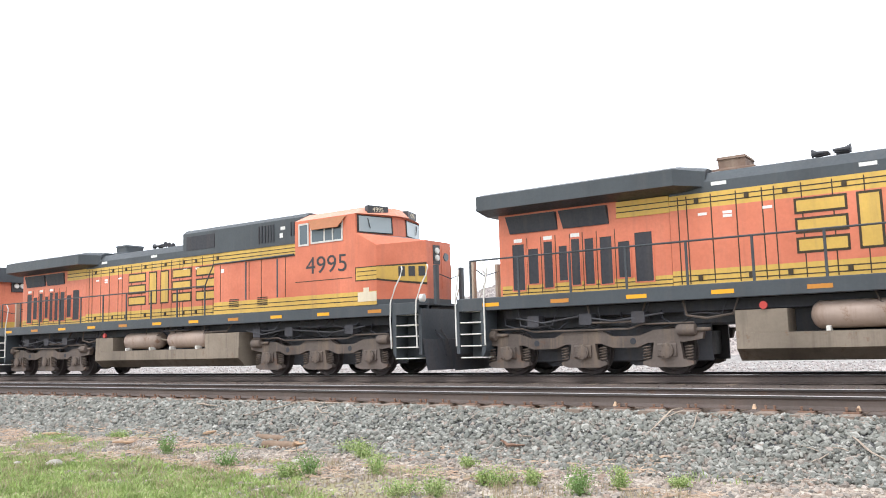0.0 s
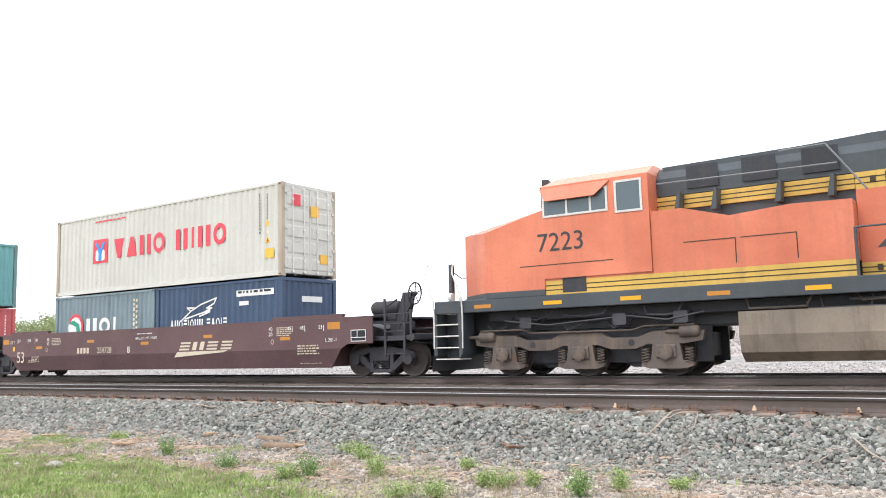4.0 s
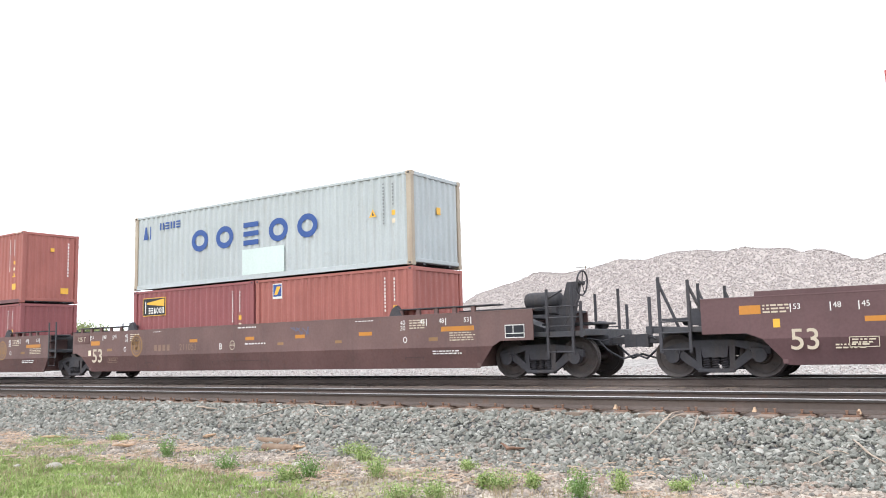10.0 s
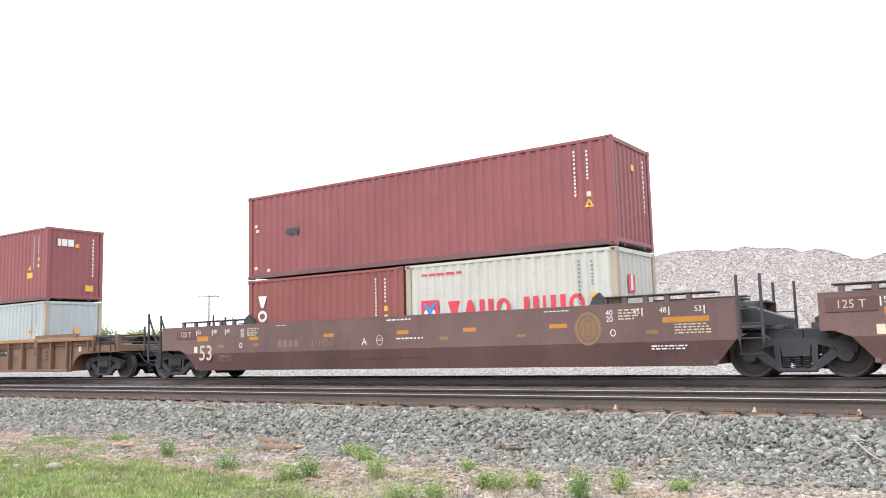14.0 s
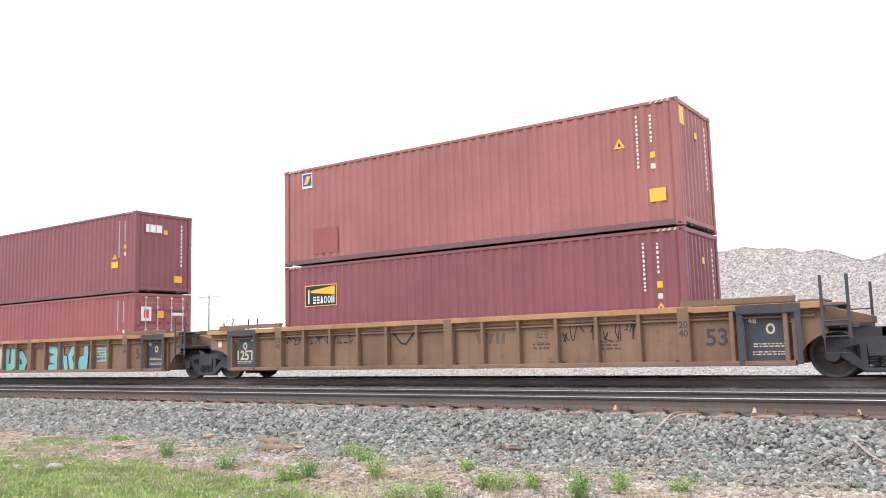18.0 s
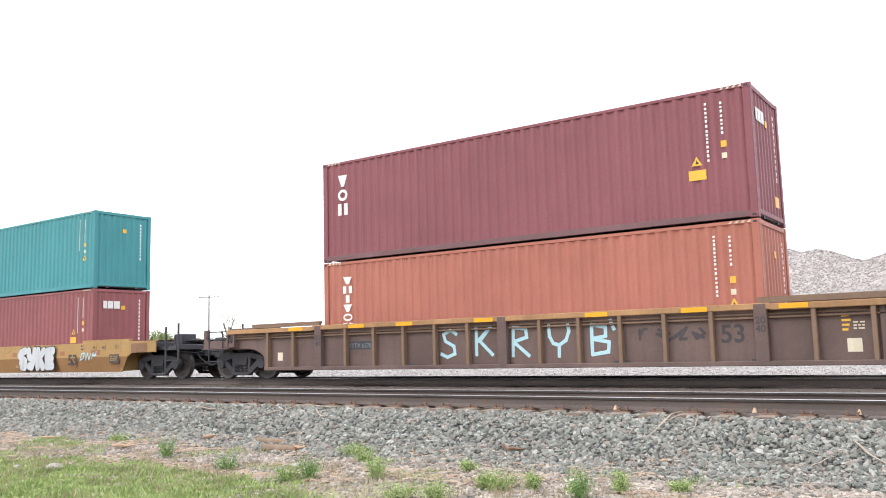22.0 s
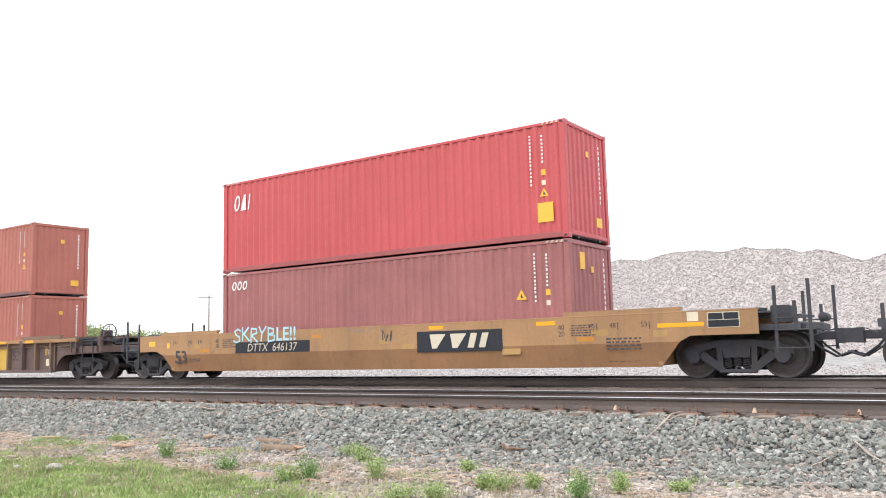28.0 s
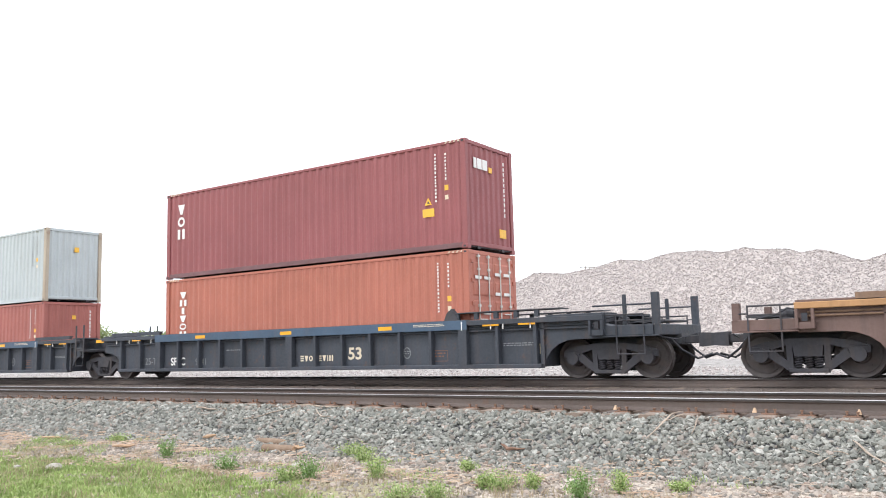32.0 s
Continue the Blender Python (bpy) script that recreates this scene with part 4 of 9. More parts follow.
def truck_meshes(r):
    """Cast side frame with two windows and a spring nest."""
    def frame_mesh():
        s = Shape()
        hb = 0.915
        y0, y1 = -0.055, 0.055
        s.xz([(-hb - 0.22, r + 0.17), (-hb + 0.1, r + 0.27), (-0.35, r + 0.33), (0.35, r + 0.33), (hb - 0.1, r + 0.27), (hb + 0.22, r + 0.17), (hb + 0.22, r + 0.02),
              (hb - 0.18, r + 0.10), (0.42, r + 0.19), (-0.42, r + 0.19), (-hb + 0.18, r + 0.10), (-hb - 0.22, r + 0.02)], y0, y1)
        for sg in (-1, 1):
            s.xz([(sg * (hb - 0.22), r + 0.12), (sg * (hb - 0.10), r - 0.02), (sg * 0.36, r - 0.34), (sg * 0.24, r - 0.30), (sg * 0.30, r - 0.20)], y0, y1)
            s.xz([(sg * 0.30, r + 0.22), (sg * 0.42, r + 0.22), (sg * 0.40, r - 0.22), (sg * 0.29, r - 0.26)], y0, y1)
            s.turn([(-0.10, 0.15), (0.07, 0.15), (0.08, 0.10)], "y", (sg * hb, 0, r), 14)
            s.rim(sg * hb - 0.17, sg * hb + 0.17, -0.07, 0.07, r + 0.02, r + 0.17, 0.02)
        s.rim(-0.37, 0.37, -0.09, 0.09, r - 0.36, r - 0.27, 0.02)
        s.xz([(-0.26, r - 0.03), (0.26, r - 0.03), (0.29, r + 0.19), (-0.29, r + 0.19)], y0 - 0.03, y1)
        return meshed("side_frame", s, M_CARTRUCK)

    def spring_mesh():
        s = Shape()
        for x in (-0.19, 0.0, 0.19):
            coil(s, x, 0, r - 0.27, r - 0.03, 0.075)
        return meshed("spring_nest", s, M_CARTRUCK, True)
    return once(("frame", r), frame_mesh), once(("spring_nest", r), spring_mesh)


def freight_truck(parent, x, r=0.475):
    """A two-axle truck under a car."""
    bol = once(("bolster", r), lambda: meshed("truck", Shape().rim(-0.22, 0.22, -1.0, 1.0, r - 0.02, r + 0.24, 0.03).turn([(0, 0.2), (0.1, 0.18)], "z", (0, 0, r + 0.22), 16)
                                              .rim(-0.12, 0.12, -0.6, 0.6, r - 0.2, r - 0.08, 0.02).rim(-0.72, 0.72, -0.05, 0.05, r - 0.10, r - 0.04, 0.01), M_CARTRUCK))
    t = part("truck", bol, None, parent, "sooty cast-steel freight truck", at=(x, 0, 0))
    fm, sm = truck_meshes(r)
    for sg in (-1, 1):
        o = part("side_frame", fm, None, t, at=(0, sg * 1.0, 0))
        o.rotation_euler = (0, 0, 0 if sg < 0 else math.pi)
        part("spring_nest", sm, None, t, at=(0, sg * 1.03, 0))
    for dx in (-0.915, 0.915):
        w = wheelset(t, dx, r)
        WHEELS.append((w, dx, r, 1))
    return t


def outline(ends, top, raised, arch):
    """Side outline of a well car; ends gives the reach of the left and right end and whether a truck arch is cut in."""
    (xl, hl), (xr, hr) = ends
    pts = [(-8.2, 0.27), (8.25, 0.27)]
    if arch:
        pts += [(8.27 + 0.80 * (1 - math.cos(q)), 0.27 + 0.65 * math.sin(q)) for q in (0.35, 0.7, 1.0, 1.3, 1.57)]
    else:
        pts += [(8.72, 0.80), (8.95, 0.92)]
    pts += [(xr, 0.92), (xr, raised), (6.3, raised), (6.2, top), (-6.2, top), (-6.3, raised), (xl, raised), (xl, 0.92)]
    if arch:
        pts += [(-8.22 - 0.80 * (1 - math.cos(q)), 0.27 + 0.65 * math.sin(q)) for q in (1.57, 1.3, 1.0, 0.7, 0.35)]
    else:
        pts += [(-8.95, 0.92), (-8.65, 0.80)]
    return pts


REACH = {"free": 9.85, "right": 8.85, "left": 9.2}


def well_car(label, style, material, left, right, top=1.64, trim=None, x=0.0, dark=None, brake=False, trucks=("right",), rib=None, lattice=False, reach=None):
    """A 53-foot well: style smooth or ribbed; left and right ends are free (own truck, coupler) or shared."""
    c = thing("well_car", label, "rail car", "well cars of the stack train")
    xl = -(REACH["free"] if left == "free" else REACH["left"])
    xr = reach or (REACH["free"] if right == "free" else REACH["right"])
    raised = top + 0.08
    trim = trim or material
    ys = 1.55
    ribbed = style == "ribbed"
    for sg in (-1, 1):
        if ribbed:
            side = Shape().xz(outline(((xl, 0), (xr, 0)), top - 0.02, top - 0.02, True), sg * (ys - 0.20), sg * (ys - 0.17))
            part("side_sheet", side, material, c)
            ch = Shape().rim(-6.25, 6.25, -0.09, 0.0, top - 0.13, top, 0.012)
            for a, b in ((xl, -6.25), (6.25, xr)):
                ch.rim(a, b, -0.09, 0.012, top - 0.15, top - 0.02, 0.012)
            turned = Shape()
            turned.poly([(p[0], sg * (ys + p[1]), p[2]) for p in ch.v], ch.f)
            part("top_chord", turned, trim, c)
            inner = Shape().rim(xl + 0.2, xr - 0.2, *sorted((sg * (ys - 0.17), sg * (ys - 0.13))), top - 0.24, top - 0.20, 0.008).rim(xl + 0.2, xr - 0.2, *sorted((sg * (ys - 0.17), sg * (ys - 0.10))), top - 0.31, top - 0.27, 0.008)
            part("guide_rail", inner, rib or material, c)
            part("bottom_chord", Shape().rim(-8.2, 8.25, *sorted((sg * (ys - 0.11), sg * ys)), 0.27, 0.37, 0.012), material, c)
        else:
            o = outline(((xl, 0), (xr, 0)), top, top, False)
            up = [(px, max(pz, 0.80)) for px, pz in o]
            up = [(-8.65, 0.80), (8.72, 0.80), (8.95, 0.92), (xr, 0.92), (xr, top), (xl, top), (xl, 0.92), (-8.95, 0.92)]
            part("side_sheet", Shape().xz(up, sg * (ys - 0.03), sg * ys), material, c)
            lo = Shape()
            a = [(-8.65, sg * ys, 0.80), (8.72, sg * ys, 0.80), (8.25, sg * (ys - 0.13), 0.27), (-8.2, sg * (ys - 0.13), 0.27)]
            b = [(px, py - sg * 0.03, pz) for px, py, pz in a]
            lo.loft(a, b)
            # dark, where given, puts the shade of the inward slope into the colour
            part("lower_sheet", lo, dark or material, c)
            part("top_chord", Shape().rim(xl, xr, *sorted((sg * (ys - 0.14), sg * (ys + 0.004))), top - 0.012, top + 0.02, 0.006), material, c)
        # raised lips over the ends of the well
        for a, b in ((max(xl + 0.55, -8.75), -6.0), (6.0, min(xr - 0.55, 8.75))):
            lip = Shape().poly([(px, sg * py, pz) for px, py, pz in Shape().loft([(a, ys - 0.02, top), (b, ys - 0.02, top), (b, ys - 0.02, raised + 0.04), (a, ys - 0.02, raised + 0.04)], [(a, ys - 0.10, top), (b, ys - 0.10, top), (b, ys - 0.18, raised + 0.04), (a, ys - 0.18, raised + 0.04)]).v],
                               [(0, 1, 5, 4), (1, 2, 6, 5), (2, 3, 7, 6), (3, 0, 4, 7), (3, 2, 1, 0), (4, 5, 6, 7)])
            if lattice is True or (lattice and b > 0):
                open_walk(c, a - 0.3, b + (0.2 if a < 0 else 0), sg, top, material)
                continue
            part("guide_lip", lip, rib or (trim if not ribbed else material), c)
        if ribbed:
            small = once(("rib", top, (rib or material).name), lambda: meshed("rib", Shape().rim(-0.045, 0.045, -0.035, 0.13, 0.30, top - 0.13, 0.01), rib or material))
            large = once(("post", top, material.name), lambda: meshed("bulkhead_rib", Shape().rim(-0.13, 0.13, -0.045, 0.13, 0.28, top - 0.02, 0.012), material))
            for k in range(-5, 6):
                if k:
                    part("rib", small, None, c, at=(k * 1.01, sg * (ys - 0.045), 0)).rotation_euler = (0, 0, 0 if sg < 0 else math.pi)
            for q in (-6.05, 0.0, 6.05):
                part("bulkhead_rib", large, None, c, at=(q, sg * (ys - 0.042), 0)).rotation_euler = (0, 0, 0 if sg < 0 else math.pi)
            for q in (-8.1, -7.05, 7.05, 8.1):
                part("rib", small, None, c, at=(q, sg * (ys - 0.045), 0)).rotation_euler = (0, 0, 0 if sg < 0 else math.pi)
    # floor of the well, bulkheads and end platforms
    for q in (-6.0, -3.0, 0, 3.0, 6.0):
        part("floor_beam", once("floor_beam", lambda: meshed("floor_beam", Shape().box(-0.2, 0.2, -1.40, 1.40, 0.285, BASE), M_STEELDARK)), None, c, at=(q, 0, 0))
    for sg, xe, kind in ((-1, xl, left), (1, xr, right)):
        part("bulkhead", Shape().rim(*sorted((sg * 8.2, sg * 8.3)), -1.45, 1.45, 0.3, top - 0.1, 0.02), material, c)
        out = 9.75 + (1.45 if kind == "free" else 0.0)
        part("end_deck", Shape().rim(*sorted((sg * 8.3, sg * min(out, abs(xe) + (1.2 if kind == "free" else 0.2)))), -1.30, 1.30, 0.98, 1.10, 0.02), M_STEELDARK, c)
        part("centre_sill", Shape().rim(*sorted((sg * 8.3, sg * out)), -0.28, 0.28, 0.74, 1.0, 0.02), M_STEELDARK, c)
        tops = Shape()
        for sy in (-1, 1):
            tops.rim(*sorted((sg * 8.35, sg * abs(xe))), *sorted((sy * 0.72, sy * 1.44)), top - 0.02, top + 0.03, 0.01)
        part("end_walkway", tops, M_STEELDARK if not ribbed else material, c)
        br = Shape()
        for q in (8.6, 9.1):
            if q < abs(xe):
                br.rim(sg * q - 0.06, sg * q + 0.06, -1.44, 1.44, top - 0.16, top - 0.02, 0.01)
        part("cross_beam", br, M_STEELDARK, c)
        hood = Shape().loft([(sg * 8.35, -0.55, top), (sg * 8.35, 0.55, top), (sg * 8.35, 0.55, 1.1), (sg * 8.35, -0.55, 1.1)],
                            [(sg * 9.5, -0.32, 1.22), (sg * 9.5, 0.32, 1.22), (sg * 9.5, 0.32, 1.08), (sg * 9.5, -0.32, 1.08)])
        part("sloping_end_hood", hood, material if ribbed else M_STEELDARK, c)
        if kind == "free":
            gear = "wheel" if brake == "left" and sg < 0 else False if brake == "left" else brake if sg > 0 else False
            if ribbed:
                low_gear(c, sg, abs(xe), top, material, gear)
            else:
                end_gear(c, sg, xe, top, gear)
        elif kind == "right":
            ladder(c, sg, abs(xe), top, material)
    for kind in trucks:
        freight_truck(c, 9.75 if kind == "right" else -9.75)
    placed(c, x, 0.0)
    return c


def ladder(c, sg, xe, top, material):
    """Side ladder with tall posts by the shared truck."""
    for yy in (-1, 1):
        x0, x1 = sg * (xe - 0.05), sg * (xe + 0.42)
        s = Shape()
        for q in (x0, x1):
            s.rim(q - 0.03, q + 0.03, yy * 1.57 - 0.02, yy * 1.57 + 0.02, 0.78, top + 0.48, 0.008)
        part("ladder_post", s, M_STEELDARK, c)
        s = Shape()
        for z in (0.82, 1.12, 1.42):
            s.tube([(x0, yy * 1.58, z), (x1, yy * 1.58, z)], 0.014)
        s.tube([(x0, yy * 1.58, 0.80), (x0 + sg * 0.02, yy * 1.58, 0.50), (x1 - sg * 0.02, yy * 1.58, 0.50), (x1, yy * 1.58, 0.80)], 0.014)
        part("ladder_rungs", s, M_STEELDARK, c)
        part("ladder_bracket", Shape().rim(*sorted((x0, x1)), *sorted((yy * 1.3, yy * 1.57)), 1.02, 1.10, 0.01), M_STEELDARK, c)


def low_gear(c, sg, e, top, body, brake):
    """Free end of a ribbed car: body-coloured sill, stubby corner posts, thin rails and a low hand brake."""
    couple(c, sg)
    part("end_beam", Shape().rim(sg * 11.05 - 0.07, sg * 11.05 + 0.07, -1.40, 1.40, 0.96, 1.20, 0.015), body, c)
    for yy in (-1, 1):
        part("side_sill", Shape().rim(*sorted((sg * (e - 0.05), sg * 10.97)), *sorted((yy * 1.38, yy * 1.46)), 0.97, 1.20, 0.012).rim(*sorted((sg * (e - 0.05), sg * 11.1)), *sorted((yy * 1.30, yy * 1.50)), 0.94, 0.97, 0.006), body, c)
        part("corner_post", Shape().rim(*sorted((sg * 10.94, sg * 11.10)), *sorted((yy * 1.28, yy * 1.42)), 1.20, top + (0.42 if brake == "posts" else 0.02), 0.015), body, c)
        if brake == "posts":
            part("grab_post", Shape().rim(*sorted((sg * (e + 0.42), sg * (e + 0.50))), *sorted((yy * 1.34, yy * 1.42)), 1.20, top + 0.40, 0.012), body, c)
            part("top_rail", Shape().tube([(sg * (e - 0.3), yy * 1.42, top + 0.17), (sg * 10.96, yy * 1.38, top + 0.17)], 0.022, 5), body, c)
        jaw = Shape().rim(*sorted((sg * (e - 0.36), sg * (e - 0.30))), *sorted((yy * 1.52, yy * 1.58)), 1.0, top - 0.15, 0.01).rim(*sorted((sg * (e - 0.06), sg * e)), *sorted((yy * 1.50, yy * 1.58)), 1.0, top - 0.15, 0.01)
        part("jacking_pad", jaw.rim(*sorted((sg * (e - 0.36), sg * e)), *sorted((yy * 1.36, yy * 1.54)), 0.98, 1.12, 0.01), body, c)
        part("jack_slot", Shape().rim(*sorted((sg * (e - 0.23), sg * (e - 0.12))), *sorted((yy * 1.53, yy * 1.548)), 1.14, 1.30, 0.004), M_GRILLE, c)
        for q in (e + 0.28, e + 0.92):
            part("grab_post", Shape().tube([(sg * q, yy * 1.48, 0.55), (sg * q, yy * 1.48, top - 0.03)], 0.018, 5), M_CARTRUCK, c)
        rails = Shape().tube([(sg * (e - 0.02), yy * 1.47, top - 0.05), (sg * (e + 0.92), yy * 1.48, top - 0.05)], 0.02, 5)
        for z in (0.56, 1.30):
            rails.tube([(sg * (e + 0.28), yy * 1.48, z), (sg * (e + 0.92), yy * 1.48, z)], 0.016, 5)
        part("hand_rail", rails.tube([(sg * (e + 0.92), yy * 1.44, 1.33), (sg * 11.0, yy * 1.40, 1.33)], 0.018, 5), M_CARTRUCK, c)
    part("grated_walkway", Shape().rim(*sorted((sg * (e - 0.2), sg * 11.0)), -0.75, 0.75, 1.26, 1.31, 0.01), M_STEELDARK, c)
    part("brake_valve", Shape().rim(*sorted((sg * (e + 0.1), sg * (e + 0.42))), -1.15, -0.75, 1.0, 1.24, 0.05).turn([(-0.12, 0.08), (0.0, 0.15), (0.12, 0.08)], "x", (sg * (e + 0.26), -0.95, 1.30), 12), M_CARTRUCK, c)
    part("brake_cylinder", Shape().turn([(0, 0.06), (0.03, 0.10), (0.4, 0.10), (0.43, 0.05)], "y", (sg * (e + 0.62), 0.2, 1.13), 12), M_CARTRUCK, c, "", True)
    part("air_pipe", Shape().tube([(sg * (e - 0.1), -1.2, 1.36), (sg * (e + 0.2), -1.18, 1.42), (sg * (e + 0.45), -1.12, 1.30), (sg * (e + 0.8), -1.1, 1.24), (sg * 11.0, -0.6, 1.1)], 0.018, 5), M_GRILLE, c)
    if brake in ("wheel", "low"):
        q = e + (0.55 if brake == "wheel" else 1.14)
        drop = 0.0 if brake == "wheel" else 0.03
        part("brake_stand", Shape().rim(*sorted((sg * (q - 0.34), sg * (q - 0.06))), -1.06, -0.78, 1.1, top - 0.02, 0.03).rim(*sorted((sg * (q - 0.30), sg * (q - 0.06))), -1.14, -0.80, top - 0.02, top + 0.27 - drop, 0.05), body, c)
        part("chain_rod", Shape().tube([(sg * (q - 0.2), -1.16, top + 0.1), (sg * (q - 0.25), -1.18, 1.1), (sg * (q - 0.1), -1.05, 0.7)], 0.016, 5), M_CARTRUCK, c)
        hand_wheel(c, sg * q, -0.98, top + 0.19 - drop, 0.23 if brake == "wheel" else 0.29)
        part("brake_step", Shape().rim(*sorted((sg * (e - 0.05), sg * (q + 0.15))), -1.35, -0.75, top - 0.16, top - 0.12, 0.008), M_STEELDARK, c)


def couple(c, sg):
    """Coupler, air hoses and the cut lever of a free end."""
    part("coupler", Shape().rim(*sorted((sg * 10.9, sg * 11.6)), -0.09, 0.09, 0.76, 0.94, 0.02).loft([(sg * 11.55, -0.16, 0.68), (sg * 11.55, 0.14, 0.68), (sg * 11.55, 0.14, 1.0), (sg * 11.55, -0.16, 1.0)],
         [(sg * 11.9, -0.12, 0.70), (sg * 11.9, 0.16, 0.70), (sg * 11.9, 0.16, 0.98), (sg * 11.9, -0.12, 0.98)]), M_CARTRUCK, c)
    for q in (-0.5, 0.5):
        part("air_hose", Shape().tube([(sg * 11.0, q, 0.9), (sg * 11.25, q * 0.9, 0.62), (sg * 11.55, q * 0.6, 0.42), (sg * 11.85, q * 0.35, 0.52)], 0.028), M_GRILLE, c)
    part("cut_lever", Shape().tube([(sg * 11.12, -1.35, 0.92), (sg * 11.2, -0.6, 0.86), (sg * 11.5, -0.1, 0.98)], 0.012), M_GRILLE, c)


def end_gear(c, sg, xe, top, brake):
    """Free end: crossover platform and grab posts."""
    e = abs(xe)
    couple(c, sg)
    part("end_beam", Shape().rim(sg * 11.05 - 0.07, sg * 11.05 + 0.07, -1.40, 1.40, 0.98, 1.14, 0.015), M_STEELDARK, c)
    for yy in (-1, 1):
        for i, (q, z1) in enumerate(((e + 0.30, top + 0.46), (e + 0.95, top + 0.56), (11.02, top + 0.14))):
            part("grab_post", Shape().rim(sg * q - 0.035, sg * q + 0.035, yy * 1.38 - 0.025, yy * 1.38 + 0.025, 0.55 if i < 2 else 0.95, z1, 0.01), M_CARTRUCK, c)
        s = Shape()
        for z in (0.62, 0.98, 1.22):
            s.tube([(sg * (e + 0.30), yy * 1.40, z), (sg * (e + 0.95), yy * 1.40, z)], 0.016)
        part("sill_step", s, M_CARTRUCK, c)
        part("side_strut", Shape().rim(*sorted((sg * (e - 0.1), sg * 11.1)), yy * 1.3 - 0.05, yy * 1.3 + 0.05, 0.98, 1.10, 0.01), M_STEELDARK, c)
        if not brake and top > 1.6:
            part("post_brace", Shape().tube([(sg * (e + 0.95), yy * 1.36, top + 0.42), (sg * (e + 0.55), yy * 1.30, 1.05)], 0.035, 5).tube([(sg * (e + 0.30), yy * 1.36, top + 0.34), (sg * (e - 0.1), yy * 1.30, 1.05)], 0.035, 5), M_CARTRUCK, c)
    part("grated_walkway", Shape().rim(*sorted((sg * (e - 0.2), sg * 11.0)), -0.7, 0.7, 1.26, 1.31, 0.01), M_STEELDARK, c)
    part("brake_valve", Shape().rim(*sorted((sg * (e + 0.1), sg * (e + 0.5))), -0.9, -0.3, 1.14, 1.5, 0.03), M_CARTRUCK, c)
    part("brake_cylinder", Shape().turn([(0, 0.06), (0.03, 0.10), (0.4, 0.10), (0.43, 0.05)], "y", (sg * (e + 0.9), 0.2, 1.25), 12), M_CARTRUCK, c, "", True)
    if brake:
        part("air_reservoir", Shape().turn([(-0.50, 0.05), (-0.46, 0.17), (-0.40, 0.2), (0.40, 0.2), (0.46, 0.17), (0.50, 0.05)], "x", (sg * (e - 0.1), -0.75, top + 0.24), 16), M_CARTRUCK, c, "", True)
        part("reservoir_cradle", Shape().rim(*sorted((sg * (e - 0.5), sg * (e + 0.3))), -0.9, -0.6, top - 0.1, top + 0.08, 0.02), M_CARTRUCK, c)
        arm = Shape().xz([(sg * (e + 0.35), 1.1), (sg * (e + 0.75), 1.1), (sg * (e + 1.02), top + 0.62), (sg * (e + 0.72), top + 0.62)], -1.12, -0.92)
        arm.turn([(-0.08, 0.17), (0.08, 0.17)], "y", (sg * (e + 0.82), -1.05, top + 0.30), 12).turn([(-0.08, 0.12), (0.08, 0.12)], "y", (sg * (e + 0.62), -1.05, top - 0.05), 12)
        part("brake_stand", arm, M_CARTRUCK, c)
        hand_wheel(c, sg * (e + 1.08), -1.05, top + 0.58, 0.29)
        brace = Shape()
        for q, z0, z1 in ((11.0, 1.15, top + 0.28), (10.55, top + 0.1, top + 0.42)):
            brace.tube([(sg * q, -1.36, z1), (sg * (q - 0.45), -1.36, z0 + 0.1)], 0.03, 4)
        brace.tube([(sg * (e + 0.2), -1.38, top + 0.04), (sg * 11.0, -1.38, top + 0.04)], 0.02, 5).tube([(sg * (e + 0.2), -1.38, top - 0.22), (sg * 11.0, -1.38, top - 0.22)], 0.02, 5)
        part("platform_rail", brace, M_CARTRUCK, c)


def hand_wheel(c, x, y, z, r):
    s = Shape()
    n = 20
    ring = [(x + 0.1 * math.cos(2 * math.pi * i / n) * 0.3, y + r * math.sin(2 * math.pi * i / n), z + r * math.cos(2 * math.pi * i / n)) for i in range(n + 1)]
    s.tube(ring, 0.022)
    for i in range(0, n, 4):
        s.tube([(x, y, z), ring[i]], 0.014, 4)
    s.turn([(-0.06, 0.05), (0.06, 0.05)], "x", (x, y, z), 10)
    part("hand_brake_wheel", s, M_CARTRUCK, c)


def open_walk(c, a, b, sg, top, material):
    """Raised grating on short posts along the end of a well, closed by a wedge."""
    part("raised_grating", Shape().rim(a, b, *sorted((sg * 1.0, sg * 1.5)), top + 0.16, top + 0.19, 0.008), M_STEELDARK, c)
    for i in range(5):
        q = a + (b - a) * (i + 0.3) / 5.4
        part("grating_post", Shape().rim(q - 0.06, q + 0.06, *sorted((sg * 1.40, sg * 1.48)), top, top + 0.16, 0.01), material, c)
    m = b if a < 0 else a
    part("guide_wedge", Shape().xz([(m - 0.22, top), (m + 0.22, top), (m + 0.10, top + 0.2), (m + 0.02, top + 0.30), (m - 0.12, top + 0.2)], sg * 1.36, sg * 1.5), M_CARTRUCK, c)


YS = -1.55


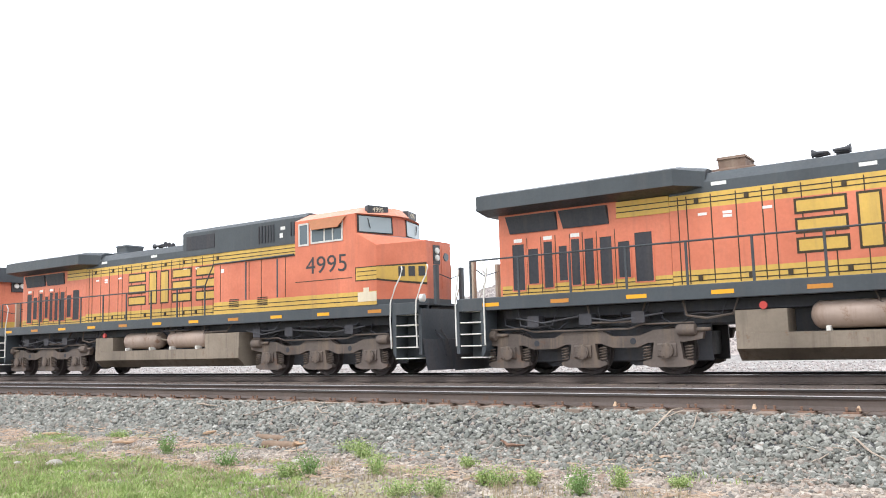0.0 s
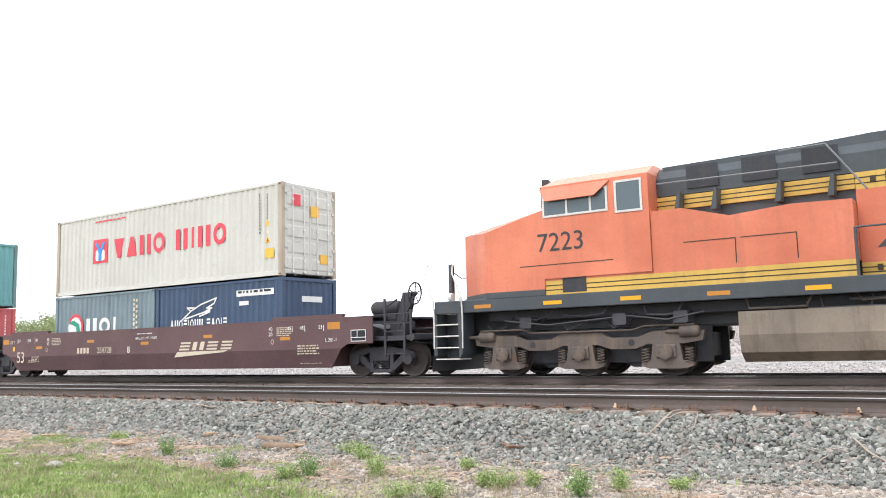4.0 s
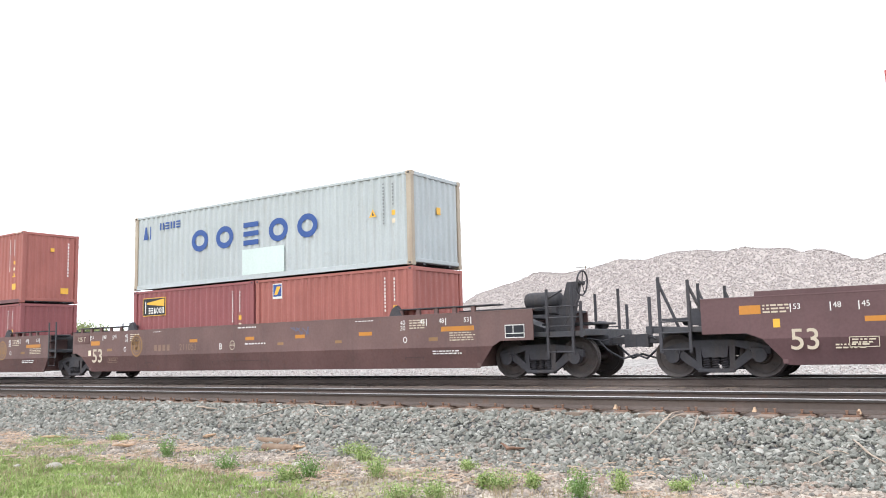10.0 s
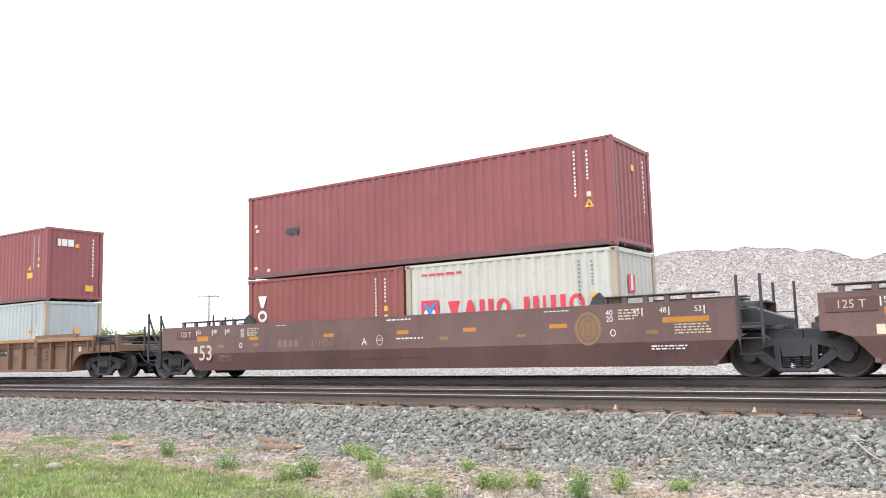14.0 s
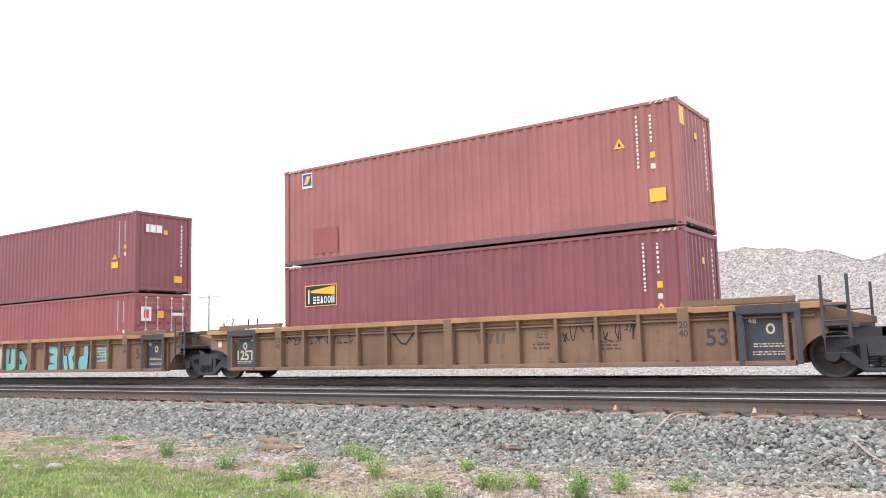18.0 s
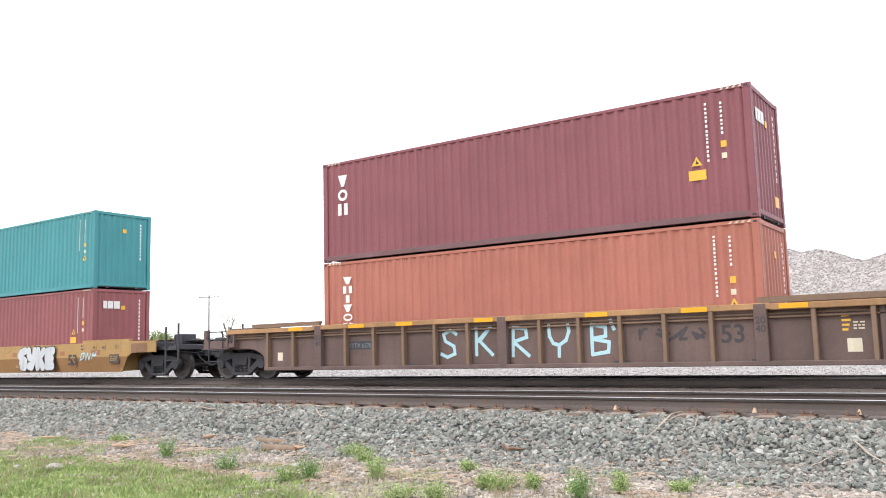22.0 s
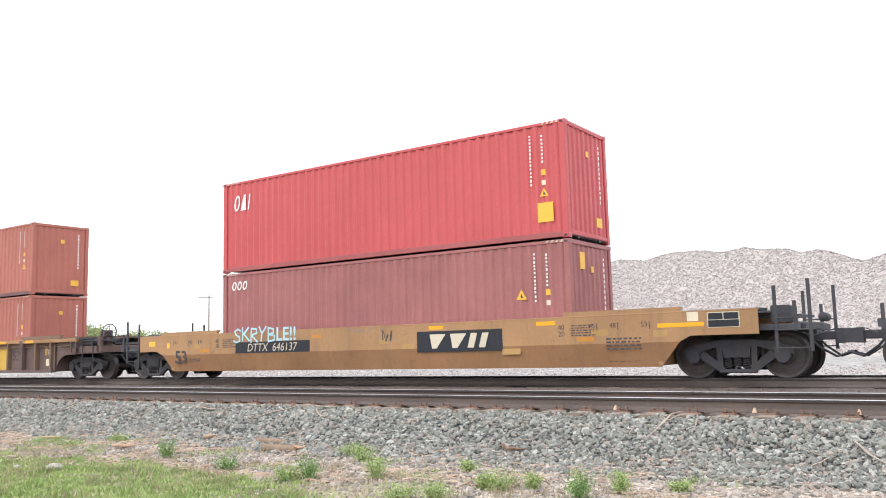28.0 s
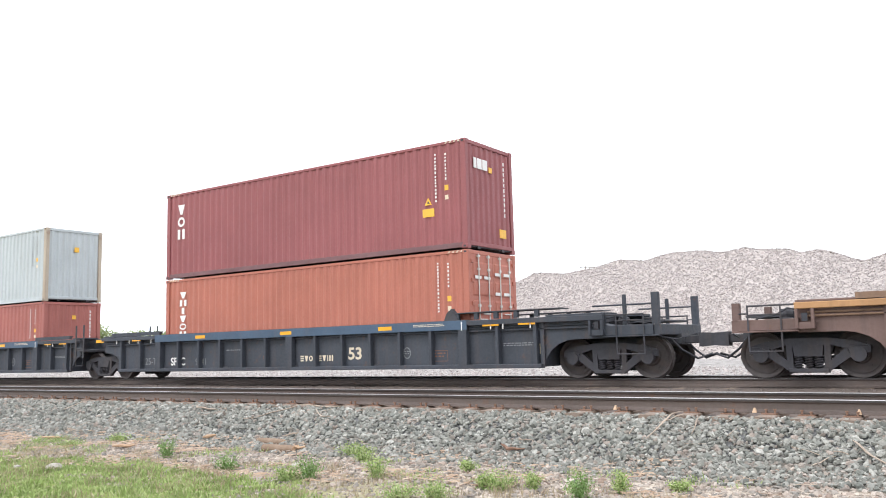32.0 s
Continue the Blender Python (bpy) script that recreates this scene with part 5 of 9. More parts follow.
def stencils(c, top, light, number=None, letter=None, logo=False, big53=-7.84, seed=0, ribbed=False, limit=True, mid=True):
    """Stencilled capacity marks, load points and reflectors on a car side."""
    y = YS + (0.07 if ribbed else 0.0)
    if big53 is not None:
        words(c, "53", big53, 0.58, 0.40, M_CREAM, y, bold=0.004)
    z = top - 0.30
    for sx in (-1, 1):
        for q, txt in ((6.72, "45"), (7.22, "48"), (7.95, "53")):
            words(c, txt, sx * q, z + 0.03, 0.105, light, y)
            panel(c, sx * q + (-0.12 if sx < 0 else 0.12), z - 0.03, 0.02, 0.17, light, y, name="load_mark")
        words(c, "40", sx * 5.95, z + 0.02, 0.115, light, y)
        words(c, "20", sx * 5.95, z - 0.13, 0.115, light, y)
        dashes(c, sx * 5.95 + 0.55, z - 0.16, 0.6, 0.28, 5, M_CREAM if light is M_WHITE else light, y, seed=seed + 3)
        panel(c, sx * 6.55, z - 0.26, 0.42, 0.10, M_REFLD, y, name="reflector")
    for q in (-3.2, -0.07, 3.14) if mid else ():
        panel(c, q, top - (0.54 if q == -0.07 else 0.40), 0.42, 0.10, M_REFLD, y, name="reflector")
    dashes(c, 7.5, 0.62, 0.9, 0.30, 4, M_CREAM if light is M_WHITE else light, y, seed=seed + 5)
    dashes(c, 7.5, 0.36, 0.9, 0.14, 2, M_CREAM if light is M_WHITE else light, y + 0.10, seed=seed + 6)
    dashes(c, -7.0, 0.55, 0.6, 0.12, 2, M_CREAM if light is M_WHITE else light, y, seed=seed + 7)
    panel(c, -8.35, 1.02, 0.13, 0.17, M_STICK, y, name="yellow_sticker")
    if limit:
        words(c, "WELL LD LMT 119,800", 0.0, top - 0.36, 0.085, light, y)
        dashes(c, 0.0, top - 0.22, 0.95, 0.07, 1, light, y, seed=seed + 9)
    if number:
        words(c, number, -2.36, 0.865, 0.20, M_CREAM, y)
        for k in range(4):
            panel(c, -3.36 - k * 0.20, 0.865, 0.13, 0.20, M_CREAM, y, name="reporting_mark")
    if letter:
        words(c, letter, -0.95, 0.85, 0.21, light, y)
    if logo:
        emblem(c, "ehee", 2.98, 0.87, 2.65, 0.26, M_CREAM, y, slant=0.35)
        s = Shape().poly(lay([(-1.55, -0.22), (-1.4, -0.05), (1.05, -0.03), (0.8, -0.09)], 3.05, 0.87, y - 0.004, -1), [(0, 1, 2, 3)])
        part("emblem", s, M_CREAM, c)
    if mid:
        panel(c, 8.45, top - 0.30, 0.46, 0.20, M_REFL if seed % 2 else M_REFLD, y, name="reflector")


# ---- locomotives (front towards local +x) ----
AXLE_R = 0.533
M_CABSHADE = paint("faded_awning", (0.42, 0.17, 0.08), 0.6, 0.1, 0.2)
M_SEAL = paint("window_rubber", (0.03, 0.03, 0.032), 0.7, 0.1, 0.1, bump=0)
M_DIGIT = paint("dark_road_number", (0.055, 0.055, 0.06), 0.5, 0.08, 0.1, bump=0)
M_BOARD = paint("number_board", (0.05, 0.05, 0.055), 0.4, 0.08, 0.1, bump=0)


def loco_truck(c, x):
    def bolster():
        s = Shape().rim(-0.35, 0.35, -0.85, 0.85, 0.62, 1.0, 0.04).rim(-2.75, 2.75, -0.55, 0.55, 0.42, 0.95, 0.06)
        for q in (-1.1, 1.1):
            s.turn([(-0.55, 0.36), (0.55, 0.36)], "y", (q, 0, 0.55), 14)
        # darker than the side frames: shade behind the wheels put into the colour
        return meshed("truck", s, M_STEELDARK)

    def side_frame():
        s = Shape()
        y0, y1 = -0.07, 0.07
        up = [(-2.85, 0.78), (-2.9, 0.98), (-2.45, 1.02), (-1.75, 1.0), (-1.4, 0.88), (-0.75, 0.88), (-0.5, 1.0), (0.5, 1.0), (0.75, 0.88), (1.4, 0.88), (1.75, 1.0), (2.45, 1.02), (2.9, 0.98), (2.85, 0.78),
              (2.45, 0.72), (1.62, 0.72), (1.35, 0.62), (0.75, 0.62), (0.45, 0.72), (-0.45, 0.72), (-0.75, 0.62), (-1.35, 0.62), (-1.62, 0.72), (-2.45, 0.72)]
        s.xz(up, y0, y1)
        for a in (-2.05, 0, 2.05):
            s.xz([(a - 0.30, 0.74), (a + 0.30, 0.74), (a + 0.36, 0.36), (a + 0.58, 0.31), (a + 0.58, 0.24), (a + 0.40, 0.18), (a - 0.40, 0.18), (a - 0.58, 0.24), (a - 0.58, 0.31), (a - 0.36, 0.36)], y0 - 0.02, y1)
            s.rim(a - 0.22, a + 0.22, y0 - 0.06, y1, 0.40, 0.70, 0.03)
        return meshed("side_frame", s, M_TRUCK)

    def core_hole():
        return meshed("core_hole", Shape().turn([(0, 0.075), (-0.004, 0.07)], "y", (0, 0, 0), 14), M_GRILLE)

    def journal():
        s = Shape().turn([(0, 0.17), (-0.05, 0.17), (-0.07, 0.12), (-0.075, 0.0)], "y", (0, 0, 0), 20)
        for k in range(6):
            a = k * math.pi / 3
            s.turn([(-0.05, 0.022), (-0.085, 0.02)], "y", (0.13 * math.cos(a), 0, 0.13 * math.sin(a)), 6)
        return meshed("journal_box", s, M_TRUCK, True)

    def leaf_coil():
        s = Shape()
        coil(s, 0, 0, 0.33, 0.64, 0.085, 5)
        return meshed("coil_spring", s, M_TRUCK, True)
    t = part("truck", once("loco_truck", bolster), None, c, "dusty three-axle locomotive truck", at=(x, 0, 0))
    for sg in (-1, 1):
        f = part("side_frame", once("loco_frame", side_frame), None, t, at=(0, sg * 1.12, 0))
        f.rotation_euler = (0, 0, 0 if sg < 0 else math.pi)
        for a in (-1.25, 1.25):
            part("core_hole", once("core_hole", core_hole), None, f, at=(a, -0.071, 0.76))
        for a in (-2.05, 0, 2.05):
            o = part("journal_box", once("journal", journal), None, t, at=(a, sg * 1.26, 0.54))
            o.rotation_euler = (0, 0, 0 if sg < 0 else math.pi)
            for d in (-0.49, 0.49):
                part("coil_spring", once("lcoil", leaf_coil), None, t, at=(a + d, sg * 1.17, 0))
        for d in (-2.55, 2.55):
            part("brake_cylinder", once("bcyl", lambda: meshed("brake_cylinder", Shape().turn([(-0.26, 0.09), (-0.2, 0.13), (0.16, 0.13), (0.2, 0.05), (0.5, 0.04)], "x", (0, 0, 0), 14), M_TRUCK, True)), None, t, at=(d, sg * 1.20, 0.98))
        pipe = once("lpipe", lambda: meshed("sand_pipe", Shape().tube([(-2.7, 0, 1.12), (-1.6, 0, 1.12), (-1.3, 0, 1.04), (1.2, 0, 1.04), (1.5, 0, 1.13), (2.7, 0, 1.13)], 0.022), M_TRUCK))
        part("sand_pipe", pipe, None, t, at=(0, sg * 1.24, 0))
    for a in (-2.05, 0, 2.05):
        w = wheelset(t, a, AXLE_R)
        WHEELS.append((w, a, AXLE_R, None))
    return t


def step_well(c, x, sg_x, silver=True):
    """Corner steps with treads, bright grab rails, and the end plate."""
    for sy in (-1, 1):
        y0, y1 = sorted((sy * 0.95, sy * 1.493))
        xa, xb = sorted((x - sg_x * 0.82, x))
        part("step_side", Shape().xz([(xa - 0.05 * (sg_x > 0), 1.88), (xa, 0.60), (xa + 0.10, 0.45), (xa + 0.13, 1.88)] if sg_x > 0 else [(xb - 0.13, 1.88), (xb - 0.10, 0.45), (xb, 0.60), (xb + 0.05, 1.88)], y0, y1), M_BLACKGREEN, c)
        part("step_back", Shape().box(xa + 0.1, xb - 0.02, *sorted((sy * 0.93, sy * 0.97)), 0.45, 1.88), M_BLACKGREEN, c)
        for i in range(5):
            z = 0.44 + 0.29 * i
            part("step_tread", Shape().rim(xa + 0.08, xb - 0.0, y0, y1, z, z + 0.03, 0.008), M_SAFE if silver else M_BLACKGREEN, c, "white-edged step tread")
        for q in (xa - 0.03, xb + 0.02):
            s = Shape().tube([(q, sy * 1.53, 0.75), (q, sy * 1.54, 1.95), (q + (0.28 if q < x - 0.3 else -0.1) * -1, sy * 1.50, 2.65), (q - 0.1, sy * 1.47, 2.85)] if sg_x < 0 else
                             [(q, sy * 1.53, 0.72), (q - 0.02, sy * 1.54, 1.5), (q, sy * 1.54, 1.95), (q + 0.16, sy * 1.52, 2.35), (q + 0.30, sy * 1.48, 2.62), (q + 0.32, sy * 1.42, 2.82), (q + 0.26, sy * 1.36, 2.90)], 0.021)
            part("grab_rail", s, M_SAFE, c, "bright grab rail")
    part("pilot", Shape().loft([(x, -1.42, 1.75), (x, 1.42, 1.75), (x, 1.42, 0.55), (x, -1.42, 0.55)], [(x + sg_x * 0.10, -1.42, 1.75), (x + sg_x * 0.10, 1.42, 1.75), (x + sg_x * 0.10, 1.42, 0.55), (x + sg_x * 0.10, -1.42, 0.55)]), M_BLACKGREEN, c)
    part("plow", Shape().loft([(x + sg_x * 0.10, -1.40, 0.95), (x + sg_x * 0.42, 0, 0.95), (x + sg_x * 0.10, 1.40, 0.95), (x + sg_x * 0.05, 0, 0.95)],
                              [(x + sg_x * 0.22, -1.36, 0.14), (x + sg_x * 0.62, 0, 0.14), (x + sg_x * 0.22, 1.36, 0.14), (x + sg_x * 0.12, 0, 0.14)]), M_STEELDARK, c)
    part("coupler", Shape().rim(*sorted((x, x + sg_x * 0.5)), -0.12, 0.12, 0.72, 0.96, 0.03).rim(*sorted((x + sg_x * 0.45, x + sg_x * 0.62)), -0.2, 0.16, 0.66, 1.02, 0.04), M_CARTRUCK, c)
    for q in (-0.8, -0.55, 0.55, 0.8):
        part("air_hose", Shape().tube([(x + sg_x * 0.1, q, 1.2), (x + sg_x * 0.3, q * 0.97, 0.95), (x + sg_x * 0.38, q * 0.9, 0.5)], 0.025), M_GRILLE, c)
    for q in (-0.62, 0.62):
        part("end_post", Shape().rim(x + sg_x * 0.04 - 0.05, x + sg_x * 0.04 + 0.05, q - 0.08, q + 0.08, 1.88, 2.95, 0.015), M_WOOD if sg_x < 0 else M_BLACKGREEN, c)
    part("end_chain", Shape().tube([(x, -0.6, 2.75), (x + sg_x * 0.1, 0, 2.6), (x, 0.6, 2.75)], 0.015), M_STEELDARK, c)


def hand_rail(c, x0, x1, side, n, z=2.86):
    part("hand_rail", Shape().tube([(x0, side * 1.47, z), (x1, side * 1.47, z)], 0.022), M_BLACKGREEN, c)
    for i in range(n):
        q = x0 + (x1 - x0) * i / (n - 1)
        part("stanchion", once("stanchion", lambda: meshed("stanchion", Shape().rim(-0.028, 0.028, -0.02, 0.02, 1.75, 2.86, 0.008), M_BLACKGREEN)), None, c, at=(q, side * 1.47, 0))


def lined(c, x0, x1, z0, z1, side, y, doors):
    """Pinstripes along a yellow band, and its seams."""
    for q in (0.33, 0.66):
        part("pinstripe", Shape().box(x0, x1, *sorted((side * y, side * (y + 0.004))), z0 + (z1 - z0) * q - 0.012, z0 + (z1 - z0) * q + 0.012), M_LINE, c)


def hood_side(c, x0, x1, side, y, bands, seams):
    """Stripes of the hood side, one panel each, with door seams, latches and hinges."""
    for name, z0, z1, m in bands:
        part(name, Shape().box(x0, x1, *sorted((side * (y - 0.05), side * y)), z0, z1), m, c)
        if m is M_YELLOW:
            lined(c, x0, x1, z0, z1, side, y, None)
    zl, zh = bands[0][1], bands[-1][2]
    for i, q in enumerate(seams):
        part("door_seam", Shape().box(q - 0.012, q + 0.012, *sorted((side * y, side * (y + 0.006))), zl + 0.05, zh - 0.04), M_LINE, c)
        if i % 2:
            part("door_latch", Shape().rim(q + 0.18, q + 0.28, *sorted((side * y, side * (y + 0.03))), zl + 0.12, zl + 0.24, 0.01), M_LINE, c)
            part("door_latch", Shape().rim(q + 0.18, q + 0.28, *sorted((side * y, side * (y + 0.03))), zh - 0.22, zh - 0.10, 0.01), M_LINE, c)


def screens(c, spots, side, y):
    """Dark louvred openings."""
    for x0, x1, z0, z1 in spots:
        s = Shape().box(x0, x1, *sorted((side * y, side * (y + 0.006))), z0, z1)
        g = part("louvre", s, M_GRILLE, c)
        part("louvre_frame", Shape().box(x0 - 0.03, x0, *sorted((side * y, side * (y + 0.016))), z0 - 0.03, z1 + 0.03).box(x1, x1 + 0.03, *sorted((side * y, side * (y + 0.016))), z0 - 0.03, z1 + 0.03)
             .box(x0, x1, *sorted((side * y, side * (y + 0.016))), z1, z1 + 0.03).box(x0, x1, *sorted((side * y, side * (y + 0.016))), z0 - 0.03, z0), M_ORANGE if z1 < 4.1 else M_BLACKGREEN, g)


def window(c, x0, x1, z0, z1, side, y, mullions=()):
    s = Shape().box(x0, x1, *sorted((side * y, side * (y + 0.006))), z0, z1)
    w = part("window", s, M_GLASS, c, "dark cab side window")
    fr = Shape()
    for a, b, d, e in ((x0 - 0.05, x0, z0 - 0.05, z1 + 0.05), (x1, x1 + 0.05, z0 - 0.05, z1 + 0.05), (x0, x1, z0 - 0.05, z0), (x0, x1, z1, z1 + 0.05)):
        fr.box(a, b, *sorted((side * y, side * (y + 0.02))), d, e)
    for m in mullions:
        fr.box(m - 0.025, m + 0.025, *sorted((side * y, side * (y + 0.018))), z0, z1)
    part("window_frame", fr, M_FRAME, w, "bright metal window frame")


def cab_body(c, xr, xf, nose_x, tip, seat=1.92, board=""):
    """Wide-nosed cab: walls, roof with eased edges, slanting windshields and a tapered nose."""
    wall = [(xr, -1.5), (xf, -1.5), (xf + 0.5, -0.28), (xf + 0.5, 0.28), (xf, 1.5), (xr, 1.5)]
    low, high = 2.30, 4.50
    part("cab_wall", Shape().loft([(x, y, low) for x, y in wall], [(x - (0.12 if x > xf else 0), y, high) for x, y in wall]), M_ORANGE, c)
    rt = [(xr, -1.5), (xf + 0.05, -1.5), (xf + 0.55, -0.3), (xf + 0.55, 0.3), (xf + 0.05, 1.5), (xr, 1.5)]
    part("cab_roof", Shape().loft([(x, y, high) for x, y in rt], [(x - (0.25 if x > xf else -0.05), y * 0.62, 4.76) for x, y in rt]), M_ORANGEROOF, c, "sun-bleached pink-orange cab roof")
    base = 2.06
    foot = [(xf, -1.5), (nose_x, -1.5), (tip, -0.58), (tip, 0.58), (nose_x, 1.5), (xf, 1.5)]
    tops = [3.95, 3.55, 3.66, 3.66, 3.55, 3.95]
    nose = Shape().loft([(x, y, base) for x, y in foot], [(x, y, z) for (x, y), z in zip(foot, tops)], caps=False)
    nose.poly([(xf, -1.5, 3.95), (nose_x, -1.5, 3.55), (tip, -0.58, 3.66), (tip, 0.58, 3.66), (nose_x, 1.5, 3.55), (xf, 1.5, 3.95), (xf, 0, 4.0)], [(0, 1, 2), (0, 2, 3, 6), (6, 3, 5), (3, 4, 5)])
    part("nose", nose, M_ORANGE, c)
    part("nose_skirt", Shape().loft([(x, y, seat) for x, y in foot], [(x, y, base) for x, y in foot]), M_BLACKGREEN, c)
    part("nose_top", Shape().poly([(xf + 0.05, -1.4, 3.945), (nose_x, -1.38, 3.57), (tip - 0.05, -0.5, 3.675), (tip - 0.05, 0.5, 3.675), (nose_x, 1.38, 3.57), (xf + 0.05, 1.4, 3.945), (xf + 0.1, 0, 4.01)], [(0, 1, 2), (0, 2, 3, 6), (6, 3, 5), (3, 4, 5)]), M_TOPGREY, c, "grey anti-glare nose top")
    for sy in (-1, 1):
        p0, p1 = Vector((xf, sy * 1.5, 0)), Vector((xf + 0.5, sy * 0.28, 0))
        d = (p1 - p0)
        nrm = Vector((d.y, -d.x, 0)) * (-sy)
        nrm = nrm.normalized() if nrm.x > 0 else -nrm.normalized()

        def at(u, z, o):
            q = p0 + d * u + nrm * o
            k = (z - low) / (high - low) * 0.12
            return (q.x - k * u, q.y, z)
        s = Shape().loft([at(0.08, 4.00, 0.012), at(0.93, 4.00, 0.012), at(0.93, 4.44, 0.012), at(0.08, 4.44, 0.012)], [at(0.08, 4.00, 0.03), at(0.93, 4.00, 0.03), at(0.93, 4.44, 0.03), at(0.08, 4.44, 0.03)])
        w = part("windshield", s, M_SHIELD, c, "pale reflecting windshield pane")
        part("windshield_seal", Shape().loft([at(0.04, 3.97, 0.004), at(0.97, 3.97, 0.004), at(0.97, 4.47, 0.004), at(0.04, 4.47, 0.004)], [at(0.04, 3.97, 0.02), at(0.97, 3.97, 0.02), at(0.97, 4.47, 0.02), at(0.04, 4.47, 0.02)]), M_SEAL, w)
        part("wiper", Shape().tube([at(0.3, 4.38, 0.05), at(0.36, 4.10, 0.05)], 0.012), M_SEAL, w)
        part("number_board", Shape().loft([at(0.30, 4.54, -0.12), at(0.86, 4.54, -0.12), at(0.86, 4.76, -0.12), at(0.30, 4.76, -0.12)], [at(0.30, 4.54, 0.05), at(0.86, 4.54, 0.05), at(0.86, 4.76, 0.05), at(0.30, 4.76, 0.05)]), M_BOARD, c)
        if board:
            t = part("lettering", text_mesh(board, 0.19, M_PATCH), None, c)
            g = (Vector(at(0.86, 4.6, 0)) - Vector(at(0.30, 4.6, 0))) * -sy
            t.location, t.rotation_euler = at(0.58, 4.585, 0.06), (radians(90), 0, math.atan2(g.y, g.x))
    for z in (3.28, 3.08):
        part("headlight", Shape().turn([(0, 0.09), (0.05, 0.09), (0.07, 0.07)], "x", (tip + 0.005, -0.12 if z > 3.2 else -0.12, z + 0.12), 16), M_LAMP, c, "round headlight")
    part("headlight_box", Shape().rim(tip - 0.02, tip + 0.02, -0.28, 0.04, 3.02, 3.56, 0.006), M_BOARD, c)
    part("nose_door", Shape().rim(tip - 0.01, tip + 0.015, 0.12, 0.52, 2.35, 3.5, 0.006), M_ORANGE, c)
    part("porthole", Shape().turn([(0, 0.12), (0.025, 0.11)], "x", (tip + 0.015, 0.32, 3.25), 16), M_GLASS, c)
    for sy in (-1, 1):
        part("ditch_light", Shape().turn([(0, 0.11), (0.10, 0.11), (0.12, 0.08)], "x", (tip + 0.12, sy * 1.05, 2.05), 16), M_LAMP, c, "ditch light")


M_ORANGEROOF = paint("bleached_orange_roof", (0.74, 0.30, 0.20), 0.45, 0.08, 0.1)
M_TOPGREY = paint("anti_glare_grey", (0.20, 0.21, 0.22), 0.55, 0.1, 0.2)
M_SHIELD = glassy("windshield_glass", (0.30, 0.35, 0.37))


def horn(c, x, z):
    h = Shape().rim(x - 0.3, x + 0.3, -0.05, 0.05, z, z + 0.05, 0.01)
    part("horn_bracket", h, M_STEELDARK, c)
    for i, (d, y, ln) in enumerate(((1, -0.2, 0.36), (1, 0.0, 0.30), (1, 0.2, 0.26), (-1, -0.1, 0.34), (-1, 0.12, 0.3))):
        part("horn_bell", Shape().turn([(0, 0.03), (d * ln * 0.7, 0.045), (d * ln, 0.10)], "x", (x + d * 0.05, y, z + 0.14), 12), M_STEELDARK, c, "", True)


